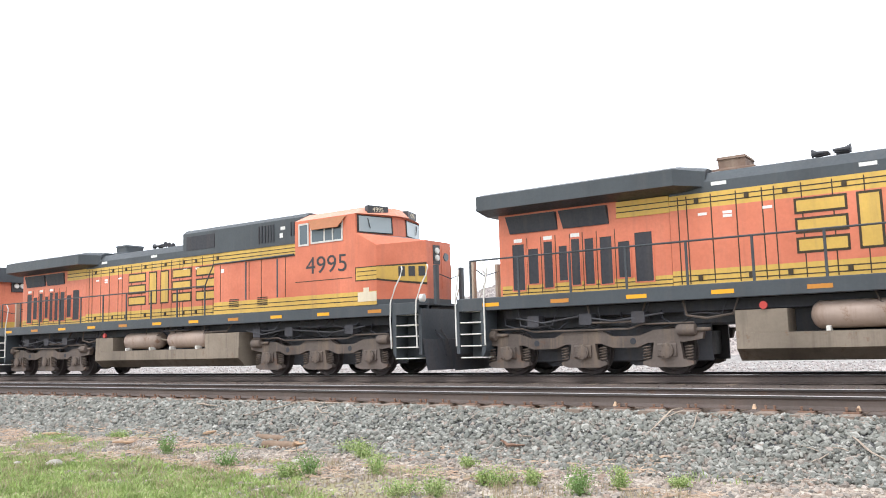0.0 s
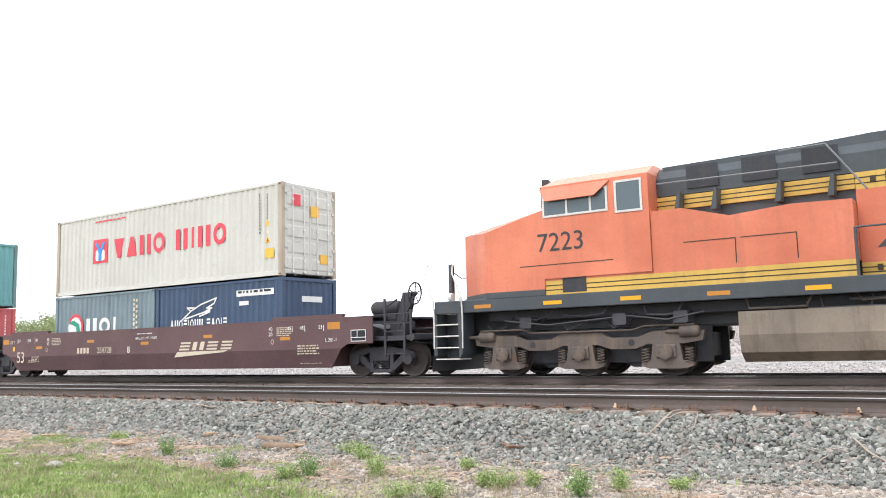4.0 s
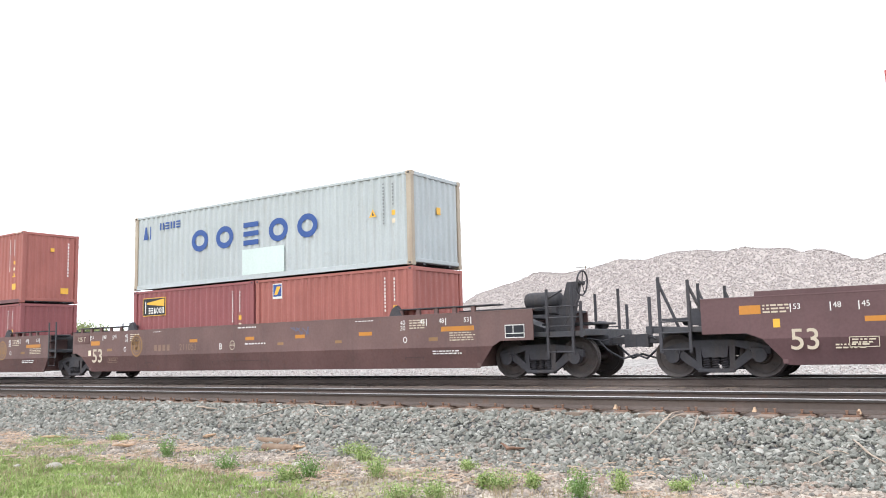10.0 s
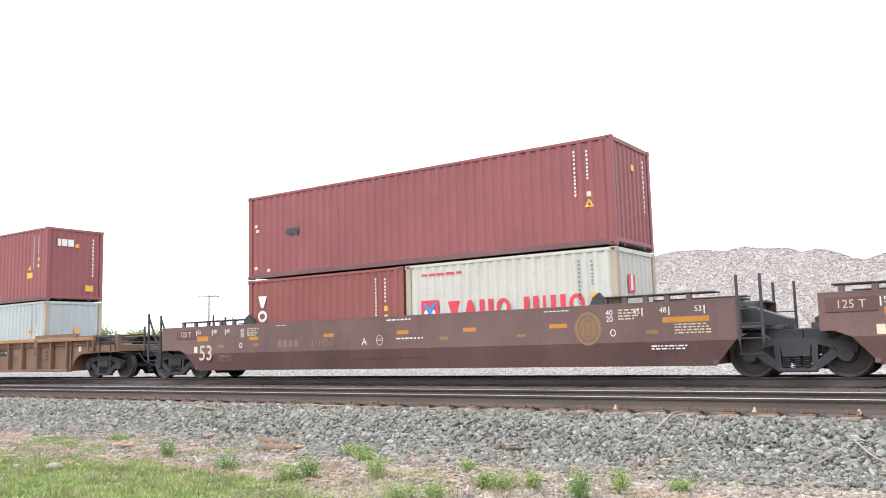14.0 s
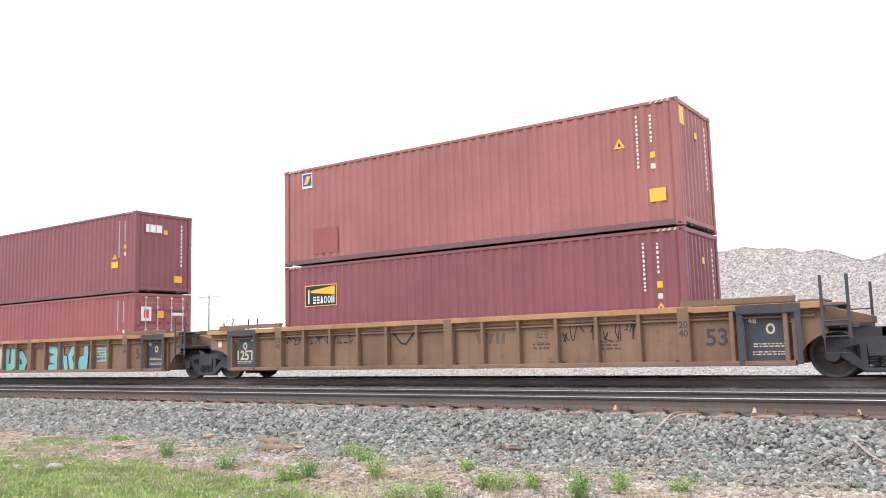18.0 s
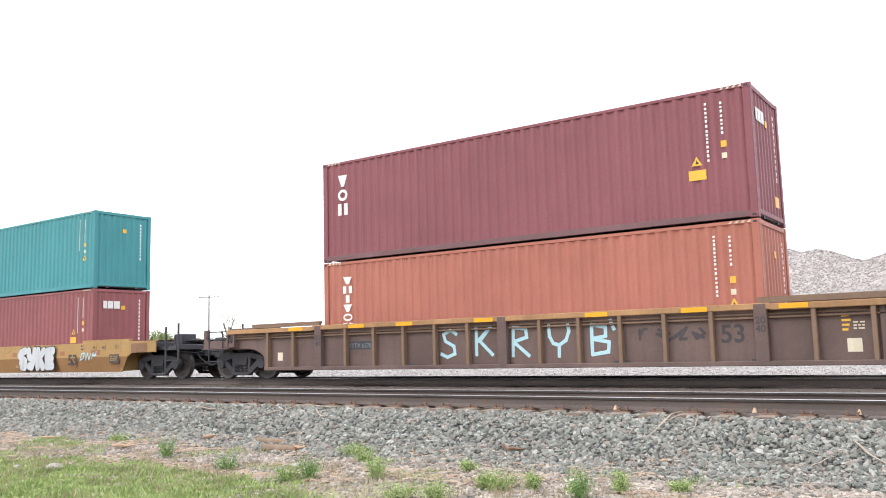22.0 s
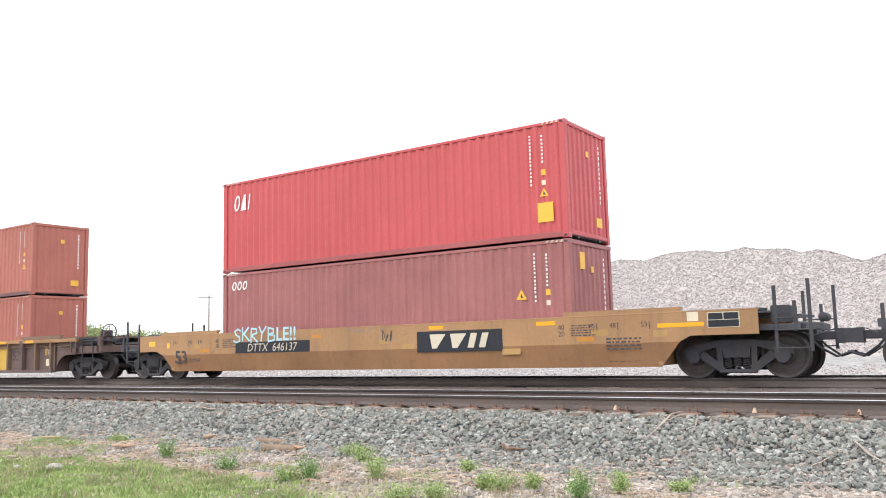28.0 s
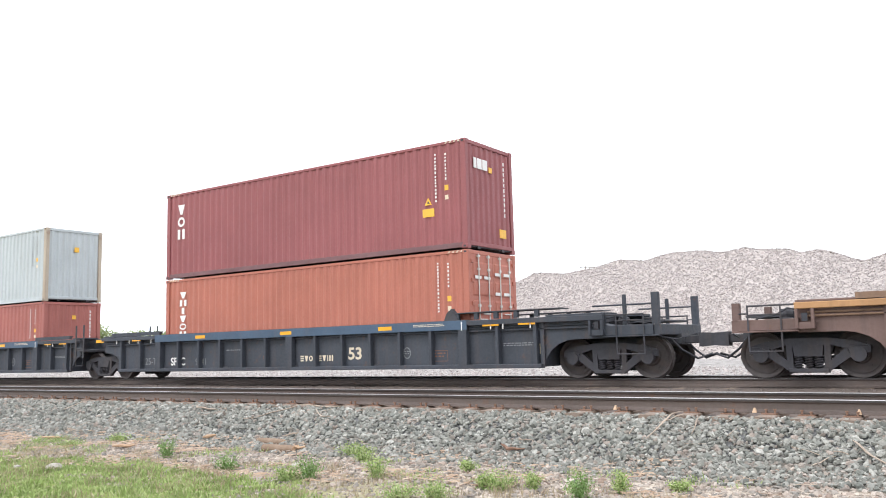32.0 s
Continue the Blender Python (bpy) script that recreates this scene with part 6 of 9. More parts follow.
def common(c, label_side, kind):
    side = label_side
    for sy in (-1, 1):
        part("side_sill", Shape().rim(-10.62, 11.15, *sorted((sy * 1.40, sy * 1.50)), 1.60, 1.92, 0.015), M_BLACKGREEN, c)
        for i in range(11):
            q = -9.6 + i * 1.93
            part("reflector", once(("sillrefl", i % 3 == 1), lambda: meshed("reflector", Shape().box(-0.24, 0.24, -0.003, 0.003, -0.045, 0.045), M_REFLD if i % 3 == 1 else M_REFL)), None, c, at=(q, sy * 1.504, 1.74))
    part("walkway", Shape().box(-10.62, 11.15, -1.40, 1.40, 1.86, 1.915), M_BLACKGREEN, c)
    part("underframe", Shape().rim(-10.5, 11.0, -0.62, 0.62, 1.08, 1.86, 0.04), M_STEELDARK, c)
    for sy in (-1, 1):
        part("cable_duct", Shape().rim(-9.5, 9.8, *sorted((sy * 0.7, sy * 1.0)), 1.36, 1.62, 0.02), M_GRILLE, c)
        rp = random.Random(17)
        for k in range(14):
            q, w = rp.uniform(-9.3, 8.6), rp.uniform(0.6, 1.6)
            zz = rp.uniform(1.18, 1.5)
            part("brake_pipe", Shape().tube([(q, sy * 1.2, 1.62), (q + 0.1, sy * 1.28, zz), (q + w * 0.5, sy * 1.3, zz - rp.uniform(-0.06, 0.1)), (q + w, sy * 1.28, zz), (q + w + 0.1, sy * 1.15, 1.62)], rp.choice((0.014, 0.02, 0.028))), rp.choice((M_STEELDARK, M_TRUCK, M_CARTRUCK)), c)
        for k, (a, b) in enumerate(((-9.0, -5.2), (4.3, 9.2))):
            part("brake_pipe", Shape().tube([(a, sy * 1.3, 1.38), (a + 0.8, sy * 1.36, 1.24), (a + 1.7, sy * 1.3, 1.36), (b - 1.2, sy * 1.34, 1.22), (b, sy * 1.3, 1.36)], 0.022), M_STEELDARK, c)
            for q in (a + 0.5, a + 1.9, b - 0.6):
                part("valve_box", Shape().rim(q - 0.16, q + 0.16, *sorted((sy * 1.0, sy * 1.34)), 1.16, 1.42, 0.03), M_CARTRUCK, c)
    step_well(c, 11.15, 1)
    step_well(c, -10.62, -1)
    rc_ = random.Random(23)
    for sy in (-1, 1):
        for x in (-7.25, 7.25):
            for k in range(5):
                q = x - 2.4 + k * 1.1 + rc_.uniform(-0.2, 0.2)
                part("traction_cable", Shape().tube([(q, sy * 1.0, 1.42), (q + 0.1, sy * 1.18, 1.22), (q + 0.45, sy * 1.2, 1.08 + rc_.uniform(-0.05, 0.05)), (q + 0.7, sy * 1.05, 1.25)], 0.026), M_GRILLE, c)
            # added plain dark sheet inside the wheels, stands for shade in the truck's gaps
            part("brake_rigging", Shape().rim(x - 2.9, x + 2.9, *sorted((sy * 0.60, sy * 0.66)), 0.30, 1.10, 0.02), M_STEELDARK, c)
    for x in (-7.25, 7.25):
        loco_truck(c, x)
    for i in range(len(WHEELS) - 6, len(WHEELS)):
        w, a, r, _ = WHEELS[i]
        WHEELS[i] = (w, a, r, 1 if side < 0 else -1)


def tank(c, x0, x1, pots):
    """Fuel tank with a bevelled bottom; with air reservoirs set in a notch on the older engines."""
    low = [(-1.45, 0.87), (-1.45, 0.55), (-1.15, 0.30), (1.15, 0.30), (1.45, 0.55), (1.45, 0.87)]
    full = [(-1.45, 1.34)] + low[1:-1] + [(1.45, 1.34)]
    if not pots:
        part("fuel_tank", Shape().yz([(-1.42, 1.34), (-1.46, 0.86), (-1.38, 0.50), (-1.1, 0.30), (1.1, 0.30), (1.38, 0.50), (1.46, 0.86), (1.42, 1.34)], x0, x1), M_TANK, c, "dusty tan fuel tank")
        return
    part("fuel_tank", Shape().yz([(y * 0.8, z) if z > 0.8 else (y, z) for y, z in low], x0 + 0.02, x1 - 0.02).yz(low, x0, x1), M_TANK, c, "dusty tan fuel tank")
    part("tank_block", Shape().yz([(-1.44, 1.34), (-1.44, 0.872), (1.44, 0.872), (1.44, 1.34)], x0, x0 + 1.05), M_TANK, c)
    part("tank_block", Shape().yz([(-1.44, 1.34), (-1.44, 0.872), (1.44, 0.872), (1.44, 1.34)], x1 - 1.62, x1), M_TANK, c)
    part("tank_core", Shape().box(x0 + 1.05, x1 - 1.62, -0.7, 0.7, 0.872, 1.4), M_STEELDARK, c)
    for sy in (-1, 1):
        for a, b in ((-2.15, -0.1), (0.3, 2.35)):
            part("air_reservoir", Shape().turn([(a, 0.08), (a + 0.05, 0.20), (a + 0.16, 0.28), (b - 0.16, 0.28), (b - 0.05, 0.20), (b, 0.08)], "x", (0, sy * 1.10, 1.19), 20), M_AIRTANK, c, "worn silver air reservoir", True)
            for q in (a + 0.35, b - 0.35):
                part("reservoir_strap", Shape().rim(q - 0.04, q + 0.04, *sorted((sy * 1.2, sy * 1.42)), 0.86, 0.97, 0.01), M_SAFE, c)
        part("drain_pipe", Shape().tube([(-0.1, sy * 1.2, 1.25), (0.1, sy * 1.25, 1.2), (0.3, sy * 1.2, 1.2)], 0.025), M_TANK, c)
    part("fuel_cap", Shape().turn([(0, 0.08), (-0.06, 0.08)], "y", (x0 + 0.6, -1.44, 1.42), 12), K_REDCAP, c, "red fuel filler cap")


K_REDCAP = paint("red_cap", (0.5, 0.06, 0.05), 0.5, 0.1, 0.1, bump=0)


def older_engine(label, number, x, weathered):
    """Wide-cab six-axle engine in orange, dark green-black and yellow stripes."""
    c = thing("locomotive", label, "locomotive", "locomotives of the train")
    side = -1
    common(c, side, "older")
    tank(c, -3.6, 4.1, True)
    bands = [("lower_stripe", 1.915, 2.27, M_YELLOW), ("hood_door", 2.27, 3.62, M_ORANGE), ("upper_stripe", 3.62, 3.95, M_YELLOW)]
    hood = 0.97
    for sy in (-1, 1):
        hood_side(c, -5.05, 2.93, sy, hood, bands, [-4.85, -4.65, -4.1, -3.55, -3.0, -2.75, -2.2, -1.6, -1.0, -0.45, 0.1, 0.55, 0.72, 1.2, 1.75, 2.3])
        # radiator compartment
        part("lower_stripe", Shape().box(-9.55, -5.06, *sorted((sy * 0.92, sy * 0.97)), 1.915, 2.20), M_YELLOW, c)
        lined(c, -9.55, -5.06, 1.915, 2.20, sy, 0.97, None)
        part("radiator_door", Shape().box(-9.55, -5.06, *sorted((sy * 0.92, sy * 0.97)), 2.20, 3.42), M_ORANGE, c)
        part("upper_stripe", Shape().box(-6.35, -5.06, *sorted((sy * 0.92, sy * 0.97)), 3.60, 3.98), M_YELLOW, c)
        lined(c, -6.35, -5.06, 3.60, 3.98, sy, 0.97, None)
        part("radiator_frame", Shape().box(-9.55, -6.35, *sorted((sy * 0.90, sy * 0.95)), 3.42, 4.10).box(-6.35, -5.06, *sorted((sy * 0.90, sy * 0.95)), 3.42, 3.60), M_ORANGE, c)
        for a, b in ((-9.28, -7.92), (-7.76, -6.55)):
            s = Shape().loft([(a, sy * 0.955, 3.50), (b, sy * 0.955, 3.50), (b - 0.02, sy * 0.96, 3.94), (a - 0.05, sy * 0.96, 3.94)], [(a, sy * 0.98, 3.50), (b, sy * 0.98, 3.50), (b - 0.06, sy * 1.03, 3.94), (a - 0.10, sy * 1.03, 3.94)])
            part("radiator_screen", s, M_GRILLE, c, "black radiator intake screen")
        spots = [(-9.22, -8.88, 2.08, 3.22), (-8.76, -8.48, 2.22, 3.08), (-8.32, -8.08, 2.1, 3.22), (-7.90, -7.68, 2.25, 3.08), (-7.56, -7.34, 2.12, 3.22), (-7.20, -6.97, 2.12, 3.2), (-6.80, -6.50, 2.1, 3.2)]
        screens(c, spots + [(-6.34, -6.05, 2.22, 3.05), (-5.92, -5.50, 2.1, 3.22)], sy, 0.97)
        for a, b, d, e in spots:
            part("door_seam", Shape().box(b + 0.075, b + 0.095, *sorted((sy * 0.97, sy * 0.976)), 1.98, 3.36), M_LINE, c)
        for q in (-9.05, -8.2, -7.45):
            panel(c, q, 3.27, 0.24, 0.09, M_WHITE, sy * 0.976, sy, name="notice_plate")
        # wide cabinet before the cab
        part("lower_stripe", Shape().box(2.94, 6.64, *sorted((sy * 1.40, sy * 1.46)), 1.925, 2.30), M_YELLOW, c)
        lined(c, 2.94, 6.64, 1.925, 2.30, sy, 1.46, None)
        part("cabinet_door", Shape().box(2.94, 6.64, *sorted((sy * 0.6, sy * 1.46)), 2.301, 3.50), M_ORANGE, c)
        part("cabinet_top", Shape().rim(2.90, 6.64, *sorted((sy * 0.6, sy * 1.49)), 3.50, 3.54, 0.008), M_BLACKGREEN, c)
        for q in (3.25, 4.45, 4.6, 5.15, 5.85, 6.2):
            part("door_seam", Shape().box(q - (0.03 if q in (4.45, 5.85) else 0.01), q + (0.03 if q in (4.45, 5.85) else 0.01), *sorted((sy * 1.46, sy * 1.467)), 2.32, 3.48), M_BLACKGREEN if q in (4.45, 5.85) else M_LINE, c)
        for q in (3.9, 5.2):
            for k in range(5):
                part("vent_slat", Shape().box(q - 0.22, q + 0.22, *sorted((sy * 1.46, sy * 1.474)), 2.12 + k * 0.055, 2.145 + k * 0.055), M_LINE, c)
        panel(c, 3.35, 3.22, 0.14, 0.12, M_WHITE, sy * 1.46, sy, name="notice_plate")
        hand_rail(c, -10.2, 2.5, sy, 10)
        part("hand_rail", Shape().tube([(2.5, sy * 1.47, 2.86), (2.95, sy * 1.49, 3.52), (6.6, sy * 1.50, 3.55)], 0.022), M_BLACKGREEN, c)
        # band under the hood's upper stripe beside the raised roof
        part("upper_stripe", Shape().box(2.94, 6.64, *sorted((sy * 0.9, sy * 0.98)), 3.60, 3.95), M_YELLOW, c)
        lined(c, 2.94, 6.64, 3.60, 3.95, sy, 0.98, None)
        # dark raised roof housing
        part("housing_panel", Shape().rim(0.95, 2.4, *sorted((sy * 1.0, sy * 1.012)), 4.15, 4.62, 0.004), M_GRILLE, c)
        for k in range(6):
            part("vent_slat", Shape().box(4.52 + k * 0.13, 4.58 + k * 0.13, *sorted((sy * 1.0, sy * 1.02)), 4.08, 4.62), M_GRILLE, c)
        for k in range(4):
            part("vent_slat", Shape().box(5.95 + k * 0.13, 6.01 + k * 0.13, *sorted((sy * 1.0, sy * 1.02)), 4.2, 4.62), M_GRILLE, c)
        panel(c, 5.55, 4.18, 0.14, 0.14, M_WHITE, sy * 1.004, sy, name="notice_plate")
        panel(c, 5.62, 4.42, 0.20, 0.10, M_WHITE, sy * 1.004, sy, name="notice_plate")
        for q in (-3.9, -0.9):
            panel(c, q, 4.08, 0.34, 0.08, M_WHITE, sy * 0.97, sy, name="notice_plate")
        for q, z in ((-4.3, 3.45), (-3.75, 3.44), (-3.75, 3.36), (-2.9, 3.45), (0.85, 3.5), (1.5, 3.5)):
            panel(c, q, z, 0.20, 0.06, M_WHITE, sy * 0.976, sy, name="notice_plate")
    part("hood_core", Shape().box(-9.55, 6.64, -0.90, 0.90, 1.915, 4.10), M_BLACKGREEN, c)
    roof = [(-0.97, 3.951), (-0.97, 4.18), (-0.80, 4.40), (-0.45, 4.48), (0.45, 4.48), (0.80, 4.40), (0.97, 4.18), (0.97, 3.951)]
    part("hood_roof", Shape().yz(roof, -5.05, 0.75), M_BLACKGREEN, c, "dark hood roof")
    part("roof_housing", Shape().yz([(-1.0, 3.951), (-1.0, 4.73), (-0.86, 4.85), (0.86, 4.85), (1.0, 4.73), (1.0, 3.951)], 0.75, 6.64), M_BLACKGREEN, c, "dark raised roof housing")
    wing = [(-1.50, 4.10), (-1.50, 4.46), (-1.1, 4.57), (1.1, 4.57), (1.50, 4.46), (1.50, 4.10), (1.0, 4.00), (-1.0, 4.00)]
    part("radiator_wing", Shape().yz(wing, -9.95, -4.75).loft([(-4.75, y, z) for y, z in wing], [(-4.2, y * 0.62, max(z, 4.12) - 0.04) for y, z in wing]), M_BLACKGREEN, c, "overhanging dark radiator hood")
    part("rear_wall", Shape().box(-9.62, -9.55, -0.95, 0.95, 1.915, 4.05), M_ORANGE, c)
    part("rear_stripe", Shape().box(-9.63, -9.621, -0.95, 0.95, 1.915, 2.25), M_YELLOW, c)
    stack_m = M_STACKRUST if weathered else M_BLACKGREEN
    part("exhaust_stack", Shape().loft([(-4.05, -0.36, 4.46), (-3.45, -0.36, 4.46), (-3.45, 0.36, 4.46), (-4.05, 0.36, 4.46)], [(-4.06, -0.37, 4.74), (-3.44, -0.37, 4.74), (-3.44, 0.37, 4.74), (-4.06, 0.37, 4.74)])
         .loft([(-4.09, -0.40, 4.741), (-3.41, -0.40, 4.741), (-3.41, 0.40, 4.741), (-4.09, 0.40, 4.741)], [(-4.06, -0.38, 4.80), (-3.44, -0.38, 4.80), (-3.44, 0.38, 4.80), (-4.06, 0.38, 4.80)])
         .rim(-4.22, -3.25, -0.42, 0.42, 4.44, 4.54, 0.02), stack_m, c, "rust-streaked exhaust stack" if weathered else "")
    horn(c, -1.7, 4.50)
    # big trade name on the hood as plain blocks with a dark edge
    emblem(c, "ehee", 0.03, 2.50, 5.04, 1.04, M_LINE, side * 0.974, side, weight=0.26, grow=0.05)
    emblem(c, "ehee", 0.03, 2.50, 5.04, 1.04, M_YELLOW, side * 0.980, side, weight=0.26)
    cab_body(c, 6.65, 9.05, 9.80, 10.85, board=number)
    for sy in (-1, 1):
        part("cab_stripe", Shape().box(6.65, 9.79, *sorted((sy * 1.42, sy * 1.506)), 1.925, 2.299), M_YELLOW, c)
        lined(c, 6.65, 9.79, 1.925, 2.299, sy, 1.506, None)
        window(c, 6.86, 7.18, 3.80, 4.36, sy, 1.50)
        window(c, 7.36, 8.52, 3.83, 4.34, sy, 1.50, (7.85, 8.18))
        part("sun_awning", Shape().loft([(7.22, sy * 1.51, 4.46), (8.70, sy * 1.51, 4.46), (8.48, sy * 1.62, 4.16), (7.45, sy * 1.62, 4.16)], [(7.22, sy * 1.53, 4.47), (8.70, sy * 1.53, 4.47), (8.48, sy * 1.64, 4.17), (7.45, sy * 1.64, 4.17)]), M_CABSHADE, c, "faded sun awning")
        part("stripe_edge", Shape().loft([(9.02, sy * 1.501, 2.59), (9.80, sy * 1.501, 2.59), (9.80, sy * 1.501, 2.98), (9.02, sy * 1.501, 2.98)], [(9.02, sy * 1.506, 2.59), (9.80, sy * 1.506, 2.59), (9.80, sy * 1.506, 2.98), (9.02, sy * 1.506, 2.98)])
             .loft([(9.80, sy * 1.501, 2.58), (10.85, sy * 0.582, 2.44), (10.85, sy * 0.582, 3.06), (9.80, sy * 1.501, 2.98)], [(9.80, sy * 1.508, 2.58), (10.855, sy * 0.588, 2.44), (10.855, sy * 0.588, 3.06), (9.80, sy * 1.508, 2.98)]), M_LINE, c)
        part("nose_stripe", Shape().loft([(9.05, sy * 1.504, 2.62), (9.80, sy * 1.504, 2.62), (9.80, sy * 1.504, 2.95), (9.05, sy * 1.504, 2.95)], [(9.05, sy * 1.51, 2.62), (9.80, sy * 1.51, 2.62), (9.80, sy * 1.51, 2.95), (9.05, sy * 1.51, 2.95)])
             .loft([(9.80, sy * 1.504, 2.62), (10.85, sy * 0.585, 2.50), (10.85, sy * 0.585, 3.0), (9.80, sy * 1.504, 2.92)], [(9.80, sy * 1.515, 2.66), (10.86, sy * 0.595, 2.50), (10.86, sy * 0.595, 3.0), (9.80, sy * 1.515, 2.95)]), M_YELLOW, c)
        for zz in (2.72, 2.84):
            part("pinstripe", Shape().box(9.1, 9.80, *sorted((sy * 1.51, sy * 1.514)), zz, zz + 0.02), M_LINE, c)
        for k in range(3):
            u = 0.45 + k * 0.2
            a, b = (9.80 + 1.05 * u, 1.55 - 0.925 * u), (9.80 + 1.05 * (u + 0.13), 1.55 - 0.925 * (u + 0.13))
            part("name_block", Shape().poly([(a[0], sy * a[1], 2.68), (b[0], sy * b[1], 2.68), (b[0], sy * b[1], 2.95), (a[0], sy * a[1], 2.95)], [(0, 1, 2, 3)]), M_DIGIT, c)
        panel(c, 9.45, 2.02, 0.68, 0.26, M_PATCH, sy * 1.512, sy, name="paint_patch")
        panel(c, 9.42, 2.28, 0.2, 0.12, M_PATCH, sy * 1.512, sy, name="paint_patch")
        part("cab_seam", Shape().box(6.66, 8.9, *sorted((sy * 1.50, sy * 1.506)), 2.70, 2.72), M_LINE, c)
    if number:
        words(c, number, 7.92, 2.92, 0.48, M_DIGIT, side * 1.504, side, 1.2)
    c.scale = (0.973, 1, 1)
    MOVERS.append((c, x, 0.0, 0.0))
    return c


M_STACKRUST = paint("scorched_stack", (0.20, 0.135, 0.105), 0.8, 0.3, 0.6, (0.36, 0.29, 0.23), rust=0.4)


def newer_engine(label, number, x):
    """Longer-hooded engine in orange with a slanted dark emblem; it runs cab last."""
    c = thing("locomotive", label, "locomotive", "locomotives of the train")
    side = 1
    common(c, side, "newer")
    tank(c, -4.05, 3.56, False)
    bands = [("lower_stripe", 1.915, 2.20, M_YELLOW), ("hood_door", 2.20, 3.66, M_ORANGE), ("upper_stripe", 3.66, 4.00, M_YELLOW)]
    for sy in (-1, 1):
        hood_side(c, -4.9, 1.25, sy, 0.97, bands, [-4.4, -3.6, -3.5, -2.8, -2.1, -1.4, -0.7, -0.1, 0.1, 0.7])
        part("lower_stripe", Shape().box(-10.45, -4.91, *sorted((sy * 0.92, sy * 0.97)), 1.915, 2.20), M_YELLOW, c)
        lined(c, -10.45, -4.91, 1.915, 2.20, sy, 0.97, None)
        part("radiator_door", Shape().box(-10.45, -4.91, *sorted((sy * 0.92, sy * 0.97)), 2.20, 3.60), M_ORANGE, c)
        part("rear_stripe", Shape().box(-10.45, -9.8, *sorted((sy * 0.92, sy * 0.97)), 3.62, 3.98), M_YELLOW, c)
        part("radiator_frame", Shape().box(-9.8, -4.91, *sorted((sy * 0.88, sy * 0.93)), 3.60, 4.05), M_ORANGE, c)
        lined(c, -10.45, -9.8, 3.62, 3.98, sy, 0.97, None)
        for a, b in ((-9.78, -6.85), (-6.75, -5.0)):
            part("radiator_flare", Shape().loft([(a, sy * 0.93, 3.36), (b, sy * 0.93, 3.36), (b, sy * 0.93, 4.0), (a, sy * 0.93, 4.0)], [(a, sy * 0.972, 3.36), (b, sy * 0.972, 3.36), (b, sy * 1.10, 4.0), (a, sy * 1.10, 4.0)]), M_ORANGE, c)
        for a, b in ((-9.62, -8.36), (-8.22, -6.98), (-6.55, -5.25)):
            p = [(a, 3.44), (b, 3.44), (b + 0.12, 3.94), (a - 0.06, 3.94)]
            lo, hi = [(q, sy * (0.972 + 0.2 * (z - 3.36) + 0.004), z) for q, z in p], [(q, sy * (0.972 + 0.2 * (z - 3.36) + 0.016), z) for q, z in p]
            part("radiator_screen", Shape().loft(lo, hi), M_GRILLE, c, "black radiator intake screen")
        screens(c, [(-6.02, -5.78, 2.08, 3.16), (-6.4, -6.16, 2.15, 3.0), (-6.95, -6.72, 2.08, 3.2), (-7.35, -7.12, 2.18, 3.05), (-7.95, -7.70, 2.08, 3.2)], sy, 0.97)
        for q in (-5.3, -6.55, -7.5, -8.2, -9.2, -9.75):
            part("door_seam", Shape().box(q - 0.012, q + 0.012, *sorted((sy * 0.97, sy * 0.976)), 2.0, 3.4), M_LINE, c)
        part("hand_brake_wheel", Shape().turn([(-0.015, 0.27), (0.015, 0.27), (0.015, 0.235), (-0.015, 0.235), (-0.015, 0.27)], "y", (-8.65, sy * 1.02, 2.75), 22, False).tube([(-8.9, sy * 1.02, 2.75), (-8.4, sy * 1.02, 2.75)], 0.014)
             .tube([(-8.65, sy * 1.02, 2.5), (-8.65, sy * 1.02, 3.0)], 0.014).turn([(-0.04, 0.05), (0.04, 0.05)], "y", (-8.65, sy * 1.0, 2.75), 10), M_ORANGE, c)
        part("lower_stripe", Shape().box(1.26, 9.58, *sorted((sy * 1.40, sy * 1.46)), 1.925, 2.25), M_YELLOW, c)
        lined(c, 1.26, 9.58, 1.925, 2.25, sy, 1.46, None)
        body = [(1.26, 2.251), (5.3, 2.251), (5.3, 3.62), (4.6, 3.62), (3.6, 3.35), (2.4, 3.45), (1.26, 3.42)]
        part("cabinet_door", Shape().xz(body, sy * 0.6, sy * 1.46), M_ORANGE, c)
        for a, b in ((2.3, 3.4), (3.5, 4.6)):
            part("door_seam", Shape().box(a, b, *sorted((sy * 1.46, sy * 1.466)), 2.86, 2.88).box(a, a + 0.02, *sorted((sy * 1.46, sy * 1.466)), 2.35, 2.86), M_LINE, c)
        part("cabinet_vent", Shape().rim(6.9, 7.5, *sorted((sy * 1.46, sy * 1.468)), 1.96, 2.5, 0.003), M_GRILLE, c)
        part("upper_stripe", Shape().box(1.26, 5.3, *sorted((sy * 0.9, sy * 0.98)), 3.68, 3.98), M_YELLOW, c)
        lined(c, 1.26, 5.3, 3.68, 3.98, sy, 0.98, None)
        for q in (1.6, 2.6, 3.9, 4.7):
            part("roof_bracket", Shape().xz([(q, 3.55), (q + 0.12, 3.55), (q + 0.03, 4.0), (q - 0.03, 4.0)], sy * 0.98, sy * 1.3), M_BLACKGREEN, c)
        part("roof_hand_rail", Shape().tube([(1.0, sy * 1.3, 3.6), (1.7, sy * 1.2, 4.62), (2.6, sy * 1.15, 4.62)], 0.02).tube([(1.5, sy * 1.25, 4.2), (5.2, sy * 1.25, 4.25)], 0.02), M_TOPGREY, c)
